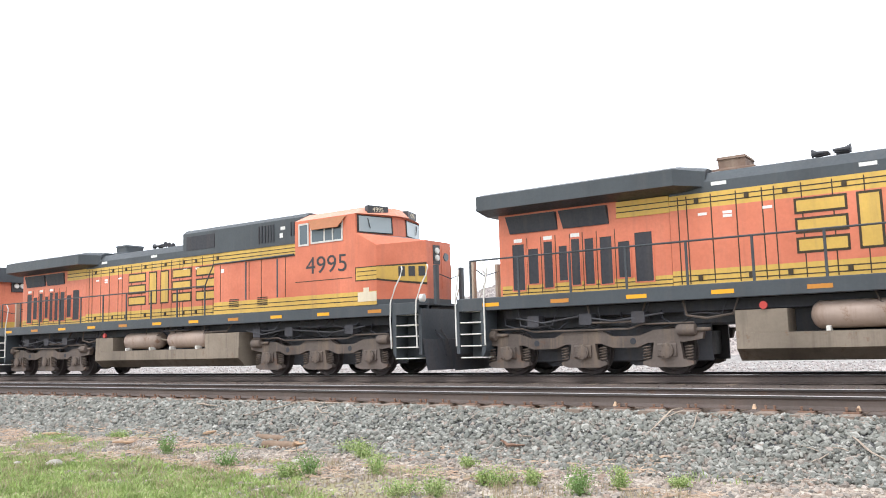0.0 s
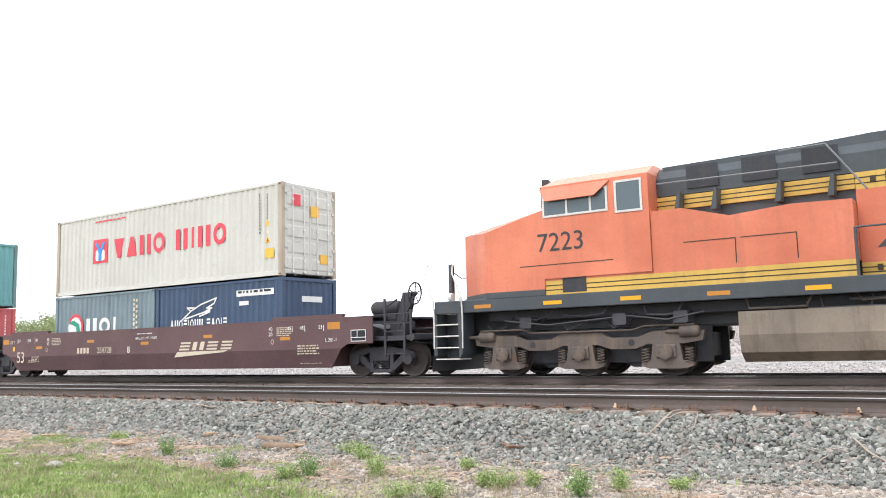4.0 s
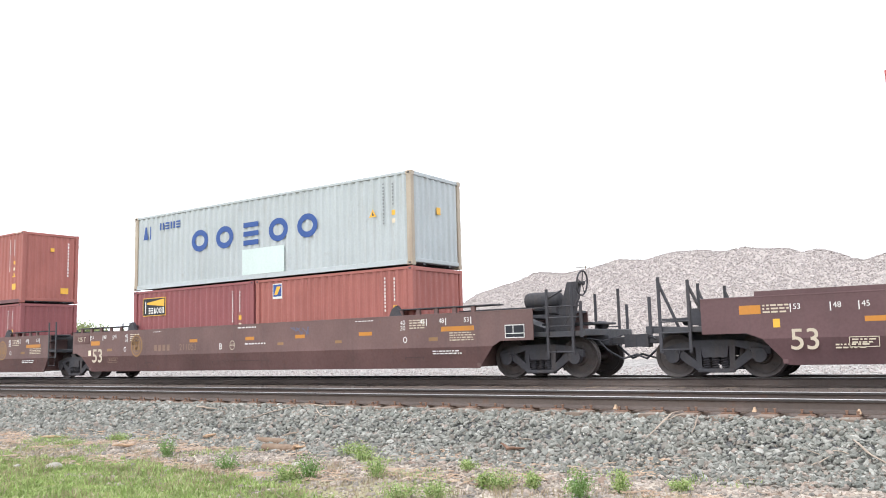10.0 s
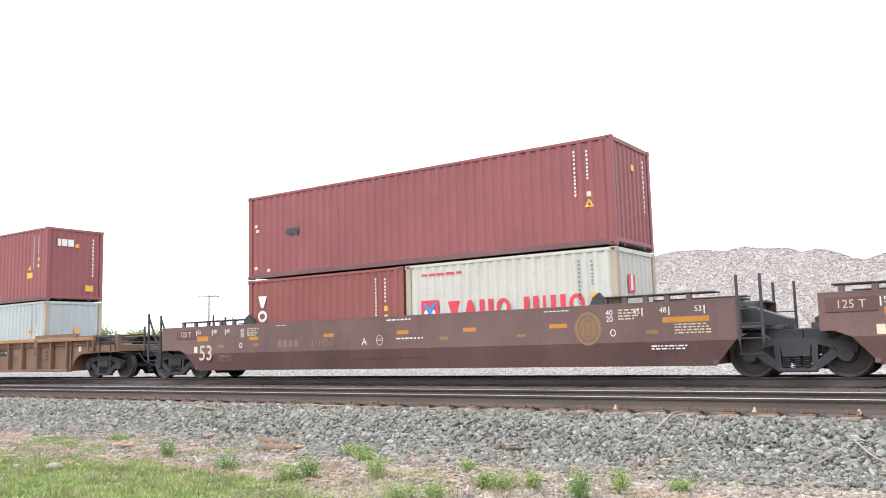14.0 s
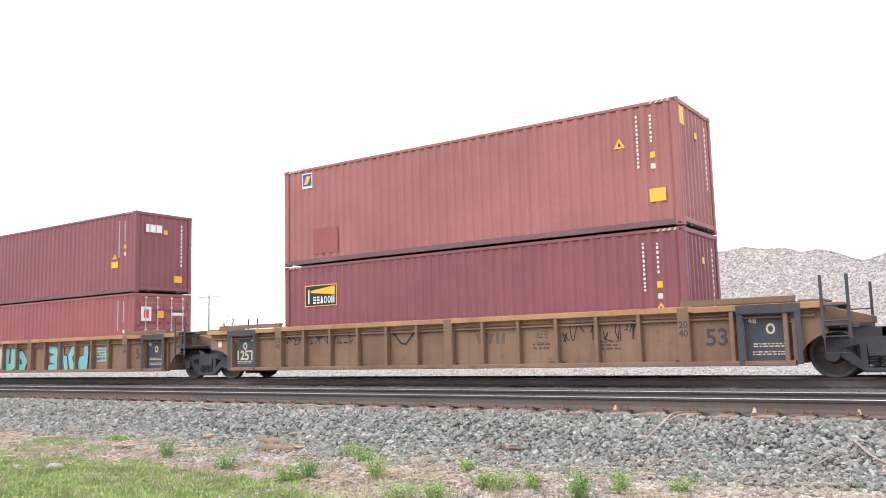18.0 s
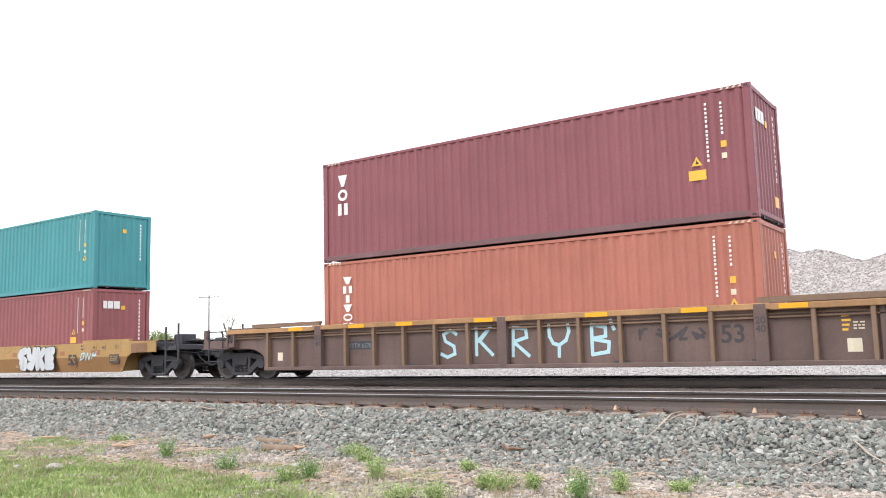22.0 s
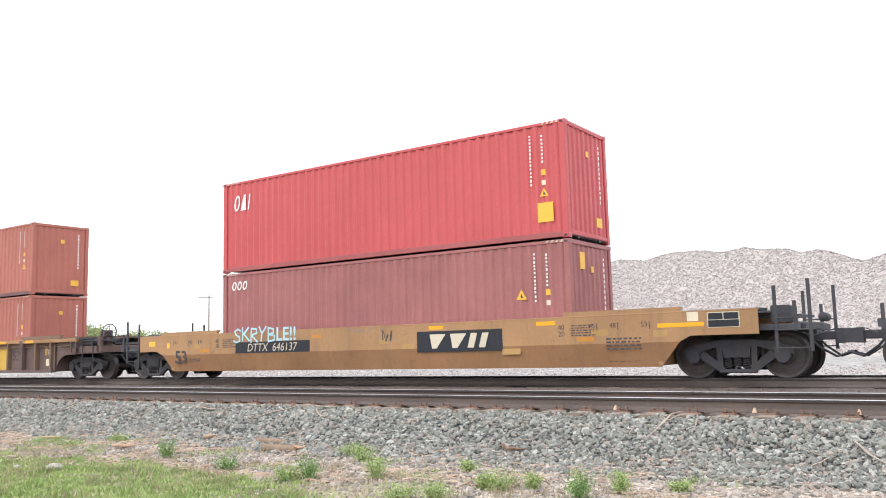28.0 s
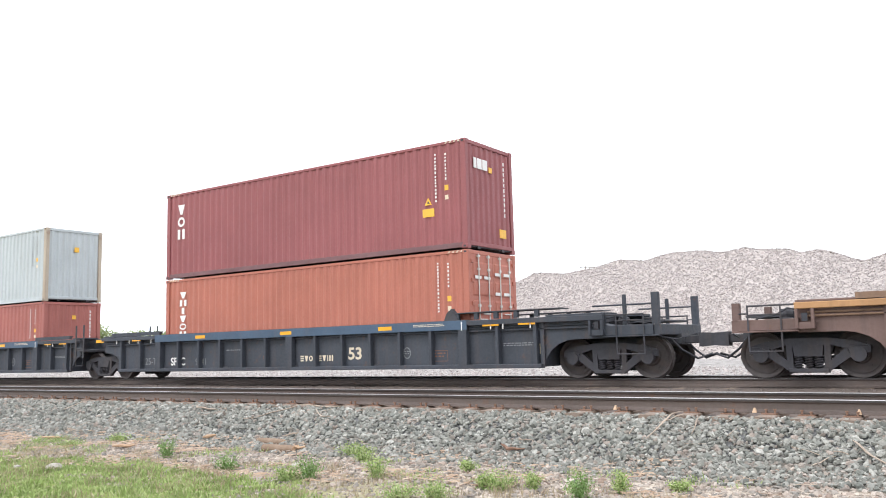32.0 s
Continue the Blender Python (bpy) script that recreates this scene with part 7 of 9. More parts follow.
        for k in range(3):
            part("housing_panel", Shape().rim(1.5 + k * 1.2, 2.2 + k * 1.2, *sorted((sy * 1.0, sy * 1.012)), 4.1, 4.62, 0.004), M_GRILLE, c)
        hand_rail(c, -10.1, 1.25, sy, 10)
        for q, z in ((-4.6, 3.48), (-3.9, 3.5), (-8.3, 3.3)):
            panel(c, q, z, 0.3, 0.1, M_WHITE, sy * 0.976, sy, name="notice_plate")
    part("hood_core", Shape().box(-10.45, 5.3, -0.90, 0.90, 1.915, 4.10), M_BLACKGREEN, c)
    part("hood_roof", Shape().yz([(-0.97, 4.001), (-0.97, 4.40), (-0.75, 4.66), (0.75, 4.66), (0.97, 4.40), (0.97, 4.001)], -4.2, 5.3), M_BLACKGREEN, c, "dark hood roof")
    part("roof_hump", Shape().xz([(-1.3, 4.62), (-0.5, 4.80), (0.9, 4.80), (2.2, 4.74), (5.2, 4.70), (5.2, 4.60), (-1.3, 4.60)], -0.8, 0.8), M_BLACKGREEN, c)
    wing = [(-1.50, 4.0), (-1.50, 4.40), (-1.1, 4.62), (1.1, 4.62), (1.50, 4.40), (1.50, 4.0), (1.0, 3.98), (-1.0, 3.98)]
    part("radiator_wing", Shape().yz(wing, -10.1, -4.2).loft([(-4.2, y, z) for y, z in wing], [(-2.9, y * 0.66, max(z, 4.2)) for y, z in wing]).loft([(-10.1, y, z) for y, z in wing], [(-10.74, y * 0.60, max(z - 0.05, 3.95)) for y, z in wing]), M_BLACKGREEN, c, "large dark radiator hood")
    part("roof_fan_cover", Shape().rim(-5.6, -3.6, -0.9, 0.9, 4.62, 4.70, 0.02), M_TOPGREY, c)
    part("rear_wall", Shape().box(-10.5, -10.45, -0.95, 0.95, 1.915, 4.0), M_ORANGE, c)
    part("rear_stripe", Shape().box(-10.51, -10.501, -0.95, 0.95, 1.915, 2.25), M_YELLOW, c)
    for q in (-0.14, 0.12):
        part("rear_headlight", Shape().turn([(0, 0.11), (-0.1, 0.11), (-0.12, 0.08)], "x", (-10.5, q - 0.3, 3.82), 14), M_LAMP, c, "twin rear headlight")
    part("headlight_box", Shape().rim(-10.56, -10.5, -0.62, 0.02, 3.55, 4.0, 0.01), M_BOARD, c)
    part("exhaust_stack", Shape().rim(-1.9, -0.9, -0.4, 0.4, 4.64, 4.76, 0.03), M_BLACKGREEN, c)
    horn(c, -2.1, 4.66)
    # slanted dark trade mark as plain blocks over a tapering bar
    emblem(c, "ehee", -1.72, 2.92, 4.55, 0.50, M_BLACKGREEN, side * 0.974, side, slant=0.5, weight=0.42)
    part("emblem_bar", Shape().xz([(0.95, 2.48), (0.72, 2.72), (-4.1, 2.80), (-3.2, 2.68)], side * 0.972, side * 0.982), M_BLACKGREEN, c)
    cab_body(c, 5.31, 7.95, 9.58, 10.75, board=number)
    for sy in (-1, 1):
        window(c, 6.32, 8.0 - 0.12, 3.80, 4.28, sy, 1.50, (6.7, 7.3))
        window(c, 5.5, 6.05, 3.72, 4.36, sy, 1.50)
        part("sun_awning", Shape().loft([(6.2, sy * 1.51, 4.44), (8.0, sy * 1.51, 4.44), (7.8, sy * 1.62, 4.12), (6.55, sy * 1.62, 4.12)], [(6.2, sy * 1.53, 4.45), (8.0, sy * 1.53, 4.45), (7.8, sy * 1.64, 4.13), (6.55, sy * 1.64, 4.13)]), M_ORANGE, c, "orange sun awning")
        part("cab_seam", Shape().box(6.2, 8.6, *sorted((sy * 1.50, sy * 1.506)), 2.62, 2.64), M_LINE, c)
        part("cab_floor", Shape().box(5.31, 9.58, *sorted((sy * 1.38, sy * 1.455)), 2.251, 2.31), M_ORANGE, c)
    part("roof_box", Shape().rim(6.6, 7.6, -0.5, 0.5, 4.70, 4.80, 0.03), M_TOPGREY, c)
    words(c, number, 7.50, 2.95, 0.43, M_DIGIT, side * 1.504, side, 1.0)
    words(c, number, -10.12, 3.37, 0.20, M_DIGIT, side * 0.974, side, 1.1)
    MOVERS.append((c, x, 0.0, 180.0))
    return c


older_engine("orange, black and yellow locomotive with a rusty exhaust stack", "", -1.02, True)
older_engine("orange and black striped locomotive numbered 4995 with dusty silver air tanks", "4995", -23.48, False)
newer_engine("orange locomotive numbered 7223 with a slanted dark emblem, running cab last", "7223", -46.04)


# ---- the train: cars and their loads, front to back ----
# LOW paints: side paint darkened to hold the shade of the inward-leaning lower sheet
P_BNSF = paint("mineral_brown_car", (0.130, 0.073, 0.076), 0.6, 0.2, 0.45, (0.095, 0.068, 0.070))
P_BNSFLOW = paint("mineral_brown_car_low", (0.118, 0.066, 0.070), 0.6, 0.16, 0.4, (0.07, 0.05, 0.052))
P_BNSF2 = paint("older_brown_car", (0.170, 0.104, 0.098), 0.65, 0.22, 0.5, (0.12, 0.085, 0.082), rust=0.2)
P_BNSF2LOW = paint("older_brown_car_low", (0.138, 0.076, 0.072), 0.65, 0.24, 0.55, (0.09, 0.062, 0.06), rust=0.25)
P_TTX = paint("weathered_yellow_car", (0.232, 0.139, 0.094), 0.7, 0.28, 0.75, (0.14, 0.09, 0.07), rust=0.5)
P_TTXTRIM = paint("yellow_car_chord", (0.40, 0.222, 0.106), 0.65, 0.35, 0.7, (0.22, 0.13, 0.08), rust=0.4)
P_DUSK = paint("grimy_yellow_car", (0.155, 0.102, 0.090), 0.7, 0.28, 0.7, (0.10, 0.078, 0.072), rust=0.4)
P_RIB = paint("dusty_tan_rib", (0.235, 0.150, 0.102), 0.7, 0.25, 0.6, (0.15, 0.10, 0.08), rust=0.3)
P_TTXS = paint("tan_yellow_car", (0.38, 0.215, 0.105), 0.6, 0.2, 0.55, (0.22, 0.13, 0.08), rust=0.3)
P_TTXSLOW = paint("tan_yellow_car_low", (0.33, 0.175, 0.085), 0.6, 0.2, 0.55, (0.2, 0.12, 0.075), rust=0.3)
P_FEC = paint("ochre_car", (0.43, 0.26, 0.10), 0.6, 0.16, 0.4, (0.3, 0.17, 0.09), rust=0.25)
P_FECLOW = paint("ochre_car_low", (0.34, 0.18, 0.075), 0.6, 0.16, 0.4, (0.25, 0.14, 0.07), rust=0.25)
P_REDFADE = paint("faded_red_reflector", (0.36, 0.15, 0.085), 0.6, 0.15, 0.3, bump=0)
P_RUSTEND = paint("rusty_end", (0.27, 0.145, 0.085), 0.7, 0.3, 0.6, rust=0.6)
P_REDCAR = paint("oxblood_car", (0.23, 0.06, 0.062), 0.6, 0.18, 0.35, (0.13, 0.06, 0.06), rust=0.15)
P_DARK = paint("charcoal_car", (0.056, 0.063, 0.078), 0.65, 0.25, 0.55, (0.11, 0.085, 0.078), rust=0.3)
P_BLUE = paint("faded_blue_chord", (0.062, 0.10, 0.155), 0.55, 0.2, 0.4, (0.12, 0.11, 0.11), rust=0.15)
G_AQUA = paint("aqua_spray", (0.20, 0.46, 0.46), 0.6, 0.2, 0.45, bump=0)
G_PALE = paint("pale_blue_spray", (0.45, 0.68, 0.74), 0.6, 0.1, 0.15, bump=0)
G_WHITE = paint("white_spray", (0.56, 0.57, 0.58), 0.6, 0.12, 0.3, bump=0)
G_OXDARK = paint("dark_oxblood_spray", (0.085, 0.045, 0.045), 0.6, 0.15, 0.3, bump=0)
G_BLACK = paint("black_spray", (0.02, 0.022, 0.03), 0.6, 0.1, 0.1, bump=0)
MID = LEN40 / 2

BROWN_LABEL = "brown steel well car with white stencils and amber reflectors"


G_OLD = paint("worn_cream_stencil", (0.27, 0.175, 0.13), 0.65, 0.2, 0.4, bump=0)
G_SEAL = paint("worn_seal", (0.30, 0.175, 0.085), 0.7, 0.25, 0.4, bump=0)
G_SEALIN = paint("worn_seal_field", (0.215, 0.135, 0.105), 0.7, 0.25, 0.4, bump=0)
G_FAINT = paint("worn_black_spray", (0.085, 0.055, 0.055), 0.6, 0.1, 0.2, bump=0)
G_DUSTBLUE = paint("worn_blue_spray", (0.13, 0.135, 0.20), 0.6, 0.1, 0.3, bump=0)
G_DUSTGREY = paint("worn_grey_spray", (0.26, 0.215, 0.205), 0.6, 0.1, 0.3, bump=0)


def framed(c, x, z, w, h, material, y):
    """A thin stencilled frame round two lines of small print."""
    s = Shape()
    for a, b, ww, hh in ((-w / 2, 0, w, 0.014), (-w / 2, h - 0.014, w, 0.014), (-w / 2, 0, 0.014, h), (w / 2 - 0.014, 0, 0.014, h)):
        s.poly(lay([(a, b), (a + ww, b), (a + ww, b + hh), (a, b + hh)], x, z, y - 0.004, -1), [(0, 1, 2, 3)])
    part("stencil_frame", s, material, c)
    dashes(c, x, z + h * 0.25, w * 0.8, h * 0.55, 2, material, y, seed=int(abs(x) * 10))


def disc(c, x, z, r, material, y, name):
    s = Shape().poly(lay([(r * math.cos(2 * math.pi * j / 28), r * math.sin(2 * math.pi * j / 28)) for j in range(28)], x, z, y - 0.004, -1), [tuple(range(28))])
    return part(name, s, material, c)


def wild(c, x, z, w, h, material, y, seed, runs=4, thick=0.03):
    """Sprayed scribble that cannot be read."""
    rng = random.Random(seed)
    chains = []
    for k in range(runs):
        u = (k + 0.1) / runs
        chains.append([(u + rng.uniform(0, 1.1 / runs), rng.choice((0.05, 0.5, 0.95)) + rng.uniform(-0.08, 0.08)) for _ in range(5)])
    scrawl(c, chains, x, z, w, h, material, y, thick=thick)


def old_stencils(c, letter, i):
    """Worn cream and white markings on the older brown wells."""
    plate = Shape().rim(-9.08, -8.16, YS - 0.018, YS, 1.27, 1.56, 0.006)
    part("capacity_plate", plate, P_BNSF2LOW, c)
    words(c, "125 T", -8.62, 1.345, 0.155, M_CREAM, YS - 0.018)
    words(c, "53", -7.66, 0.60, 0.45, M_CREAM, YS, bold=0.008)
    panel(c, -8.14, 0.83, 0.15, 0.19, M_PATCH, YS, name="notice_sticker")
    panel(c, -7.80, 1.19, 0.52, 0.15, M_REFLD, YS, name="reflector")
    framed(c, -6.75, 0.58, 0.55, 0.16, G_OLD, YS)
    for sx in (-1, 1):
        for q, txt in ((6.62, "45"), (7.22, "48"), (7.98, "53")):
            words(c, txt, sx * q, 1.42, 0.115, M_WHITE, YS)
            panel(c, sx * q + (-0.13 if sx < 0 else 0.13), 1.36, 0.025, 0.18, M_WHITE, YS, name="load_mark")
        words(c, "40", sx * 5.98, 1.41, 0.12, M_WHITE, YS)
        words(c, "20", sx * 5.98, 1.27, 0.12, M_WHITE, YS)
        dashes(c, sx * 5.98 + 0.46, 1.27, 0.5, 0.26, 4, M_CREAM, YS, seed=3 + i)
        emblem(c, "o", sx * 6.05, 0.94, 0.16, 0.16, M_WHITE, YS, weight=0.15)
        panel(c, sx * 6.95, 0.97, 0.28, 0.09, G_SEAL, YS, name="faded_reflector")
    panel(c, 7.70, 1.20, 1.0, 0.12, M_REFLD, YS, name="reflector")
    dashes(c, 7.85, 0.93, 0.78, 0.24, 4, M_CREAM, YS, seed=5 + i)
    dashes(c, 7.40, 0.60, 0.95, 0.12, 2, M_WHITE, YS, seed=6 + i)
    for q in (-5.48, -2.45, 0.16, 2.25, 4.70):
        panel(c, q, 1.17, 0.46 if q > 4 else 0.38, 0.10, M_REFLD, YS, name="reflector")
    for q in (-5.40, 1.46, 3.72):
        panel(c, q, 0.99, 0.24, 0.08, G_SEAL, YS, name="faded_reflector")
    seal = -5.40 if i == 0 else 5.45
    disc(c, seal, 1.13, 0.35, G_SEALIN, YS, "round_seal")
    emblem(c, "o", seal, 0.75, 0.76, 0.76, G_SEAL, YS - 0.004, weight=0.09)
    emblem(c, "o", seal, 0.88, 0.50, 0.50, G_SEAL, YS - 0.004, weight=0.07)
    emblem(c, "aha", seal, 0.98, 0.36, 0.30, G_SEAL, YS - 0.004)
    words(c, letter, -1.15, 0.92, 0.19, M_WHITE, YS)
    dashes(c, 0.03, 1.50, 0.8, 0.075, 1, M_WHITE, YS, seed=2)
    dashes(c, 4.70, 1.53, 0.7, 0.045, 1, M_WHITE, YS, seed=12)
    dashes(c, -4.25, 1.53, 0.5, 0.045, 1, M_WHITE, YS, seed=13)
    for a, b in ((-1.6, 0.9), (-5.0, -4.6), (6.0, 6.6)):
        s = Shape().box(a, b, -1.4965, -1.50, 0.555, 0.565).box(a, a + 0.012, -1.49, -1.494, 0.50, 0.56).box(b - 0.012, b, -1.49, -1.494, 0.50, 0.56)
        part("weld_seam", s, G_FAINT, c)
    if i != 1:
        words(c, "211053", -2.72, 0.93, 0.20, G_OLD, YS)
        for k in range(4):
            panel(c, -3.72 - k * 0.22, 0.93, 0.14, 0.20, G_OLD, YS, name="reporting_mark")
        emblem(c, "o", -0.62, 0.89, 0.29, 0.29, M_CREAM, YS, weight=0.08)
        dashes(c, -0.62, 1.0, 0.18, 0.08, 2, M_CREAM, YS, seed=4)
        dashes(c, 0.45, 1.0, 1.0, 0.08, 1, M_WHITE, YS, seed=14)


def brown_set(x0s, material, low, number, logo):
    """Three articulated wells; only the outer ends carry couplers."""
    cars = []
    for i, (x0, letter) in enumerate(zip(x0s, "BCA")):
        c = well_car(BROWN_LABEL if logo else "older rust-brown steel well car with faded stencils", "smooth", material, "free" if i == 2 else "left", "free" if i == 0 else "right",
                     x=x0 + MID, dark=low, brake=i == 0, lattice=not logo, trucks=("right", "left") if i == 2 else ("right",))
        if logo:
            stencils(c, 1.64, M_WHITE, number, letter, logo, seed=i)
        else:
            old_stencils(c, letter, i)
        if logo:
            panel(c, -8.85 if i == 2 else -8.95, 1.30, 0.42, 0.18, M_REFLD, YS, name="reflector")
            if i == 2:
                dashes(c, -8.35, 1.28, 0.5, 0.2, 3, M_CREAM, YS, seed=31)
            else:
                words(c, "125 T", -8.48, 1.31, 0.115, M_CREAM, YS)
            emblem(c, "o", -6.02, 0.97, 0.15, 0.15, M_CREAM, YS, weight=0.14)
            emblem(c, "o", 6.02, 0.97, 0.15, 0.15, M_CREAM, YS, weight=0.14)
            framed(c, -6.8, 0.60, 0.52, 0.20, M_CREAM, YS)
        cars.append(c)
    return cars


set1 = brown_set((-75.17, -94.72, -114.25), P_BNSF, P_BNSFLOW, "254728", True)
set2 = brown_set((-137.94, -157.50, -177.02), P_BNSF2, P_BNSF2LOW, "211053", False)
words(set1[0], "L 201-1", 8.35, 1.0, 0.10, M_WHITE, YS)
for c in set1[:1] + set2[:1]:
    panel(c, 9.35, 0.98, 0.55, 0.32, K_INK, YS, name="notice_plate")
    s = Shape()
    for a, b, w, h in ((-0.27, 0.0, 0.54, 0.02), (-0.27, 0.30, 0.54, 0.02), (-0.27, 0, 0.02, 0.32), (0.25, 0, 0.02, 0.32), (-0.05, 0.1, 0.02, 0.2), (-0.27, 0.1, 0.54, 0.02)):
        s.poly(lay([(a, b), (a + w, b), (a + w, b + h), (a, b + h)], 9.35, 0.98, YS - 0.006, -1), [(0, 1, 2, 3)])
    part("notice_frame", s, M_WHITE, c)
for k, q in enumerate((-4.3, -3.75, -3.2, -2.5, -2.0, -1.55)):
    wild(set2[1], q, 1.08, 0.34, 0.26, G_FAINT, YS, 20 + k, 1, 0.035)
words(set2[1], "Hi", -1.5, 1.15, 0.24, G_FAINT, YS)
words(set2[1], "MA", -0.98, 1.26, 0.27, G_FAINT, YS, tilt=-4)
words(set2[1], "POP TOO", 0.05, 1.0, 0.22, G_FAINT, YS)
wild(set2[1], 1.45, 1.02, 0.85, 0.46, G_DUSTGREY, YS, 41, 4, 0.022)
wild(set2[1], 3.2, 1.26, 1.2, 0.26, G_DUSTBLUE, YS, 42, 6, 0.03)
wild(set2[0], 2.2, 1.28, 0.7, 0.2, G_DUSTBLUE, YS, 43, 3, 0.03)

# loads of the first brown set
placed(yang("cream-white 40-foot container with red name and badge, doors forward", HC, LEN40, C_WHITE, True), -75.17 + MID, over(STD))
a, b = plain20("grey 20-foot container streaked with dark runs", C_GREY), plain20("navy blue 20-foot container with a white wing drawing", C_NAVY)
mol(a, LEN20, STD)
dashes(a, 2.0, 1.2, 0.3, 1.1, 2, M_PATCH, YF, seed=4, upright=True)
emblem(b, "ahoeiohh eaoie", -0.83, 1.18, 2.85, 0.28, M_WHITE, YF)
scrawl(b, [((0.0, 0.05), (0.25, 0.45), (0.55, 0.75), (0.97, 1.0), (0.9, 0.75), (0.7, 0.55), (0.85, 0.55), (0.65, 0.38), (0.78, 0.36), (0.5, 0.18)), ((0.25, 0.45), (0.15, 0.62), (0.35, 0.6)), ((0.1, 0.1), (0.5, 0.3), (0.8, 0.42))], -0.75, 1.42, 1.75, 0.68, M_WHITE, YF, thick=0.05)
panel(b, 1.84, 2.08, 1.66, 0.19, M_WHITE, YF, name="code_plate")
dashes(b, 1.84, 2.10, 1.5, 0.15, 1, K_INK, YF - 0.004, seed=9)
panel(b, 1.35, 1.80, 0.42, 0.13, M_WHITE, YF, name="code_plate")
end_mark(b, 0.1, 1.85, 0.9, 0.18, M_WHITE, LEN20 / 2)
pair_at(-75.17, a, b)

c = container("faded teal 40-foot container with large white lettering blocks", LEN40, HC, C_TEAL, False, paint("rusting_teal_post", (0.15, 0.25, 0.24), 0.6, 0.2, 0.6, (0.25, 0.14, 0.08), rust=0.5))
emblem(c, "ohiha", -2.1, 1.12, 2.25, 0.78, M_WHITE, YF)
emblem(c, "ehieeiho", 1.33, 1.14, 3.55, 0.80, M_WHITE, YF)
emblem(c, "hexeho", -5.2, 0.32, 0.36, 2.3, M_WHITE, YF, upright=True)
dashes(c, MID - 1.05, HC - 0.42, 1.05, 0.14, 1, M_WHITE, YF, seed=2)
dashes(c, MID - 0.9, HC - 0.62, 0.5, 0.13, 1, M_WHITE, YF, seed=3)
panel(c, MID - 0.98, HC - 1.05, 0.14, 0.2, M_WHITE, YF, name="data_plate")
panel(c, MID - 0.62, HC - 1.02, 0.12, 0.16, M_STICK, YF, name="height_plate")
triangle(c, MID - 0.62, HC - 1.42, 0.26, M_STICK, YF)
placed(c, -94.72 + MID, over(STD))
a, b = plain20("red oxide 20-foot container with a small white mark", C_RUST), plain20("red 20-foot container with a white three-piece mark", C_RED)
emblem(a, "ooo", -2.27, 2.06, 0.82, 0.24, M_WHITE, YF, slant=0.2)
serials(a, LEN20, STD, 71, sign=False)
leaf_logo(b, -2.05, 1.64, 0.95, 0.52)
serials(b, LEN20, STD, 72, sign=False)
end_marks(b, LEN20, STD, 6, False, False)
pair_at(-94.72, a, b)

c = container("red 40-foot high-cube container with doors forward", LEN40, HC, C_RED, True)
leaf_logo(c, -5.15, 2.0, 0.95, 0.5)
serials(c, LEN40, HC, 81, sign=False)
panel(c, MID - 0.85, 0.60, 0.26, 0.22, M_STICK, YF, name="yellow_sticker")
triangle(c, MID - 0.5, 0.42, 0.26, M_STICK, YF)
stripes(c, LEN40, HC)
for yy, zz in ((-0.85, 2.2), (0.15, 2.2), (-0.85, 1.1), (0.15, 1.1)):
    end_mark(c, yy, zz, 0.3, 0.2, M_WHITE if zz > 2 else M_STICK, MID + 0.045)
placed(c, -114.25 + MID, over(STD))
a = plain20("blue 20-foot container with a small white and red plate", C_BLUE)
panel(a, -2.12, 1.88, 1.05, 0.14, M_WHITE, YF, name="badge")
panel(a, -2.12, 2.02, 1.05, 0.20, K_AZURE, YF, name="badge_field")
triangle(a, -2.05, 2.04, 0.3, K_RED, YF - 0.004)
emblem(a, "hohehaohe", -2.12, 1.98, 0.95, 0.12, M_WHITE, YF - 0.004)
serials(a, LEN20, STD, 91, sign=False)
b = yang("white 20-foot container with a red name and badge", STD, LEN20, C_WHITE, False, False)
pair_at(-114.25, a, b)

# loads of the second brown set
c = container("pale grey 40-foot container with five blue ring-like letters and rusty posts", LEN40, STD, C_PALE, False, C_POSTRUST)
for i, k in enumerate("oosoo"):
    emblem(c, "e" if k == "s" else "o", -2.6 + i * 1.21, 1.10, 0.92 if k == "s" else 1.0, 0.72, K_BLUE, YF, weight=0.25)
emblem(c, "hehe", -4.15, 2.02, 1.15, 0.24, K_BLUE, YF)
emblem(c, "ai", -MID + 0.72, 1.75, 0.5, 0.45, K_BLUE, YF)
panel(c, 0.36, 0.17, 1.85, 0.80, paint("fresh_grey_patch", (0.62, 0.72, 0.70), 0.5, 0.05, 0.05, bump=0), YF, name="repaired_patch")
serials(c, LEN40, STD, 101, K_GREYINK, sign=False)
triangle(c, MID - 1.35, STD * 0.55, 0.26, M_STICK, YF)
end_mark(c, 0.1, 1.5, 0.18, 0.2, M_STICK, MID)
placed(c, -137.94 + MID, over(STD))
a, b = plain20("maroon 20-foot container with a black and yellow badge", C_MAROON), plain20("red oxide 20-foot container with a small blue badge", C_RUST)
beacon(a, LEN20, STD, 1.15)
serials(a, LEN20, STD, 111, sign=False)
florens(b, LEN20, STD)
serials(b, LEN20, STD, 112, sign=False)
pair_at(-137.94, a, b)

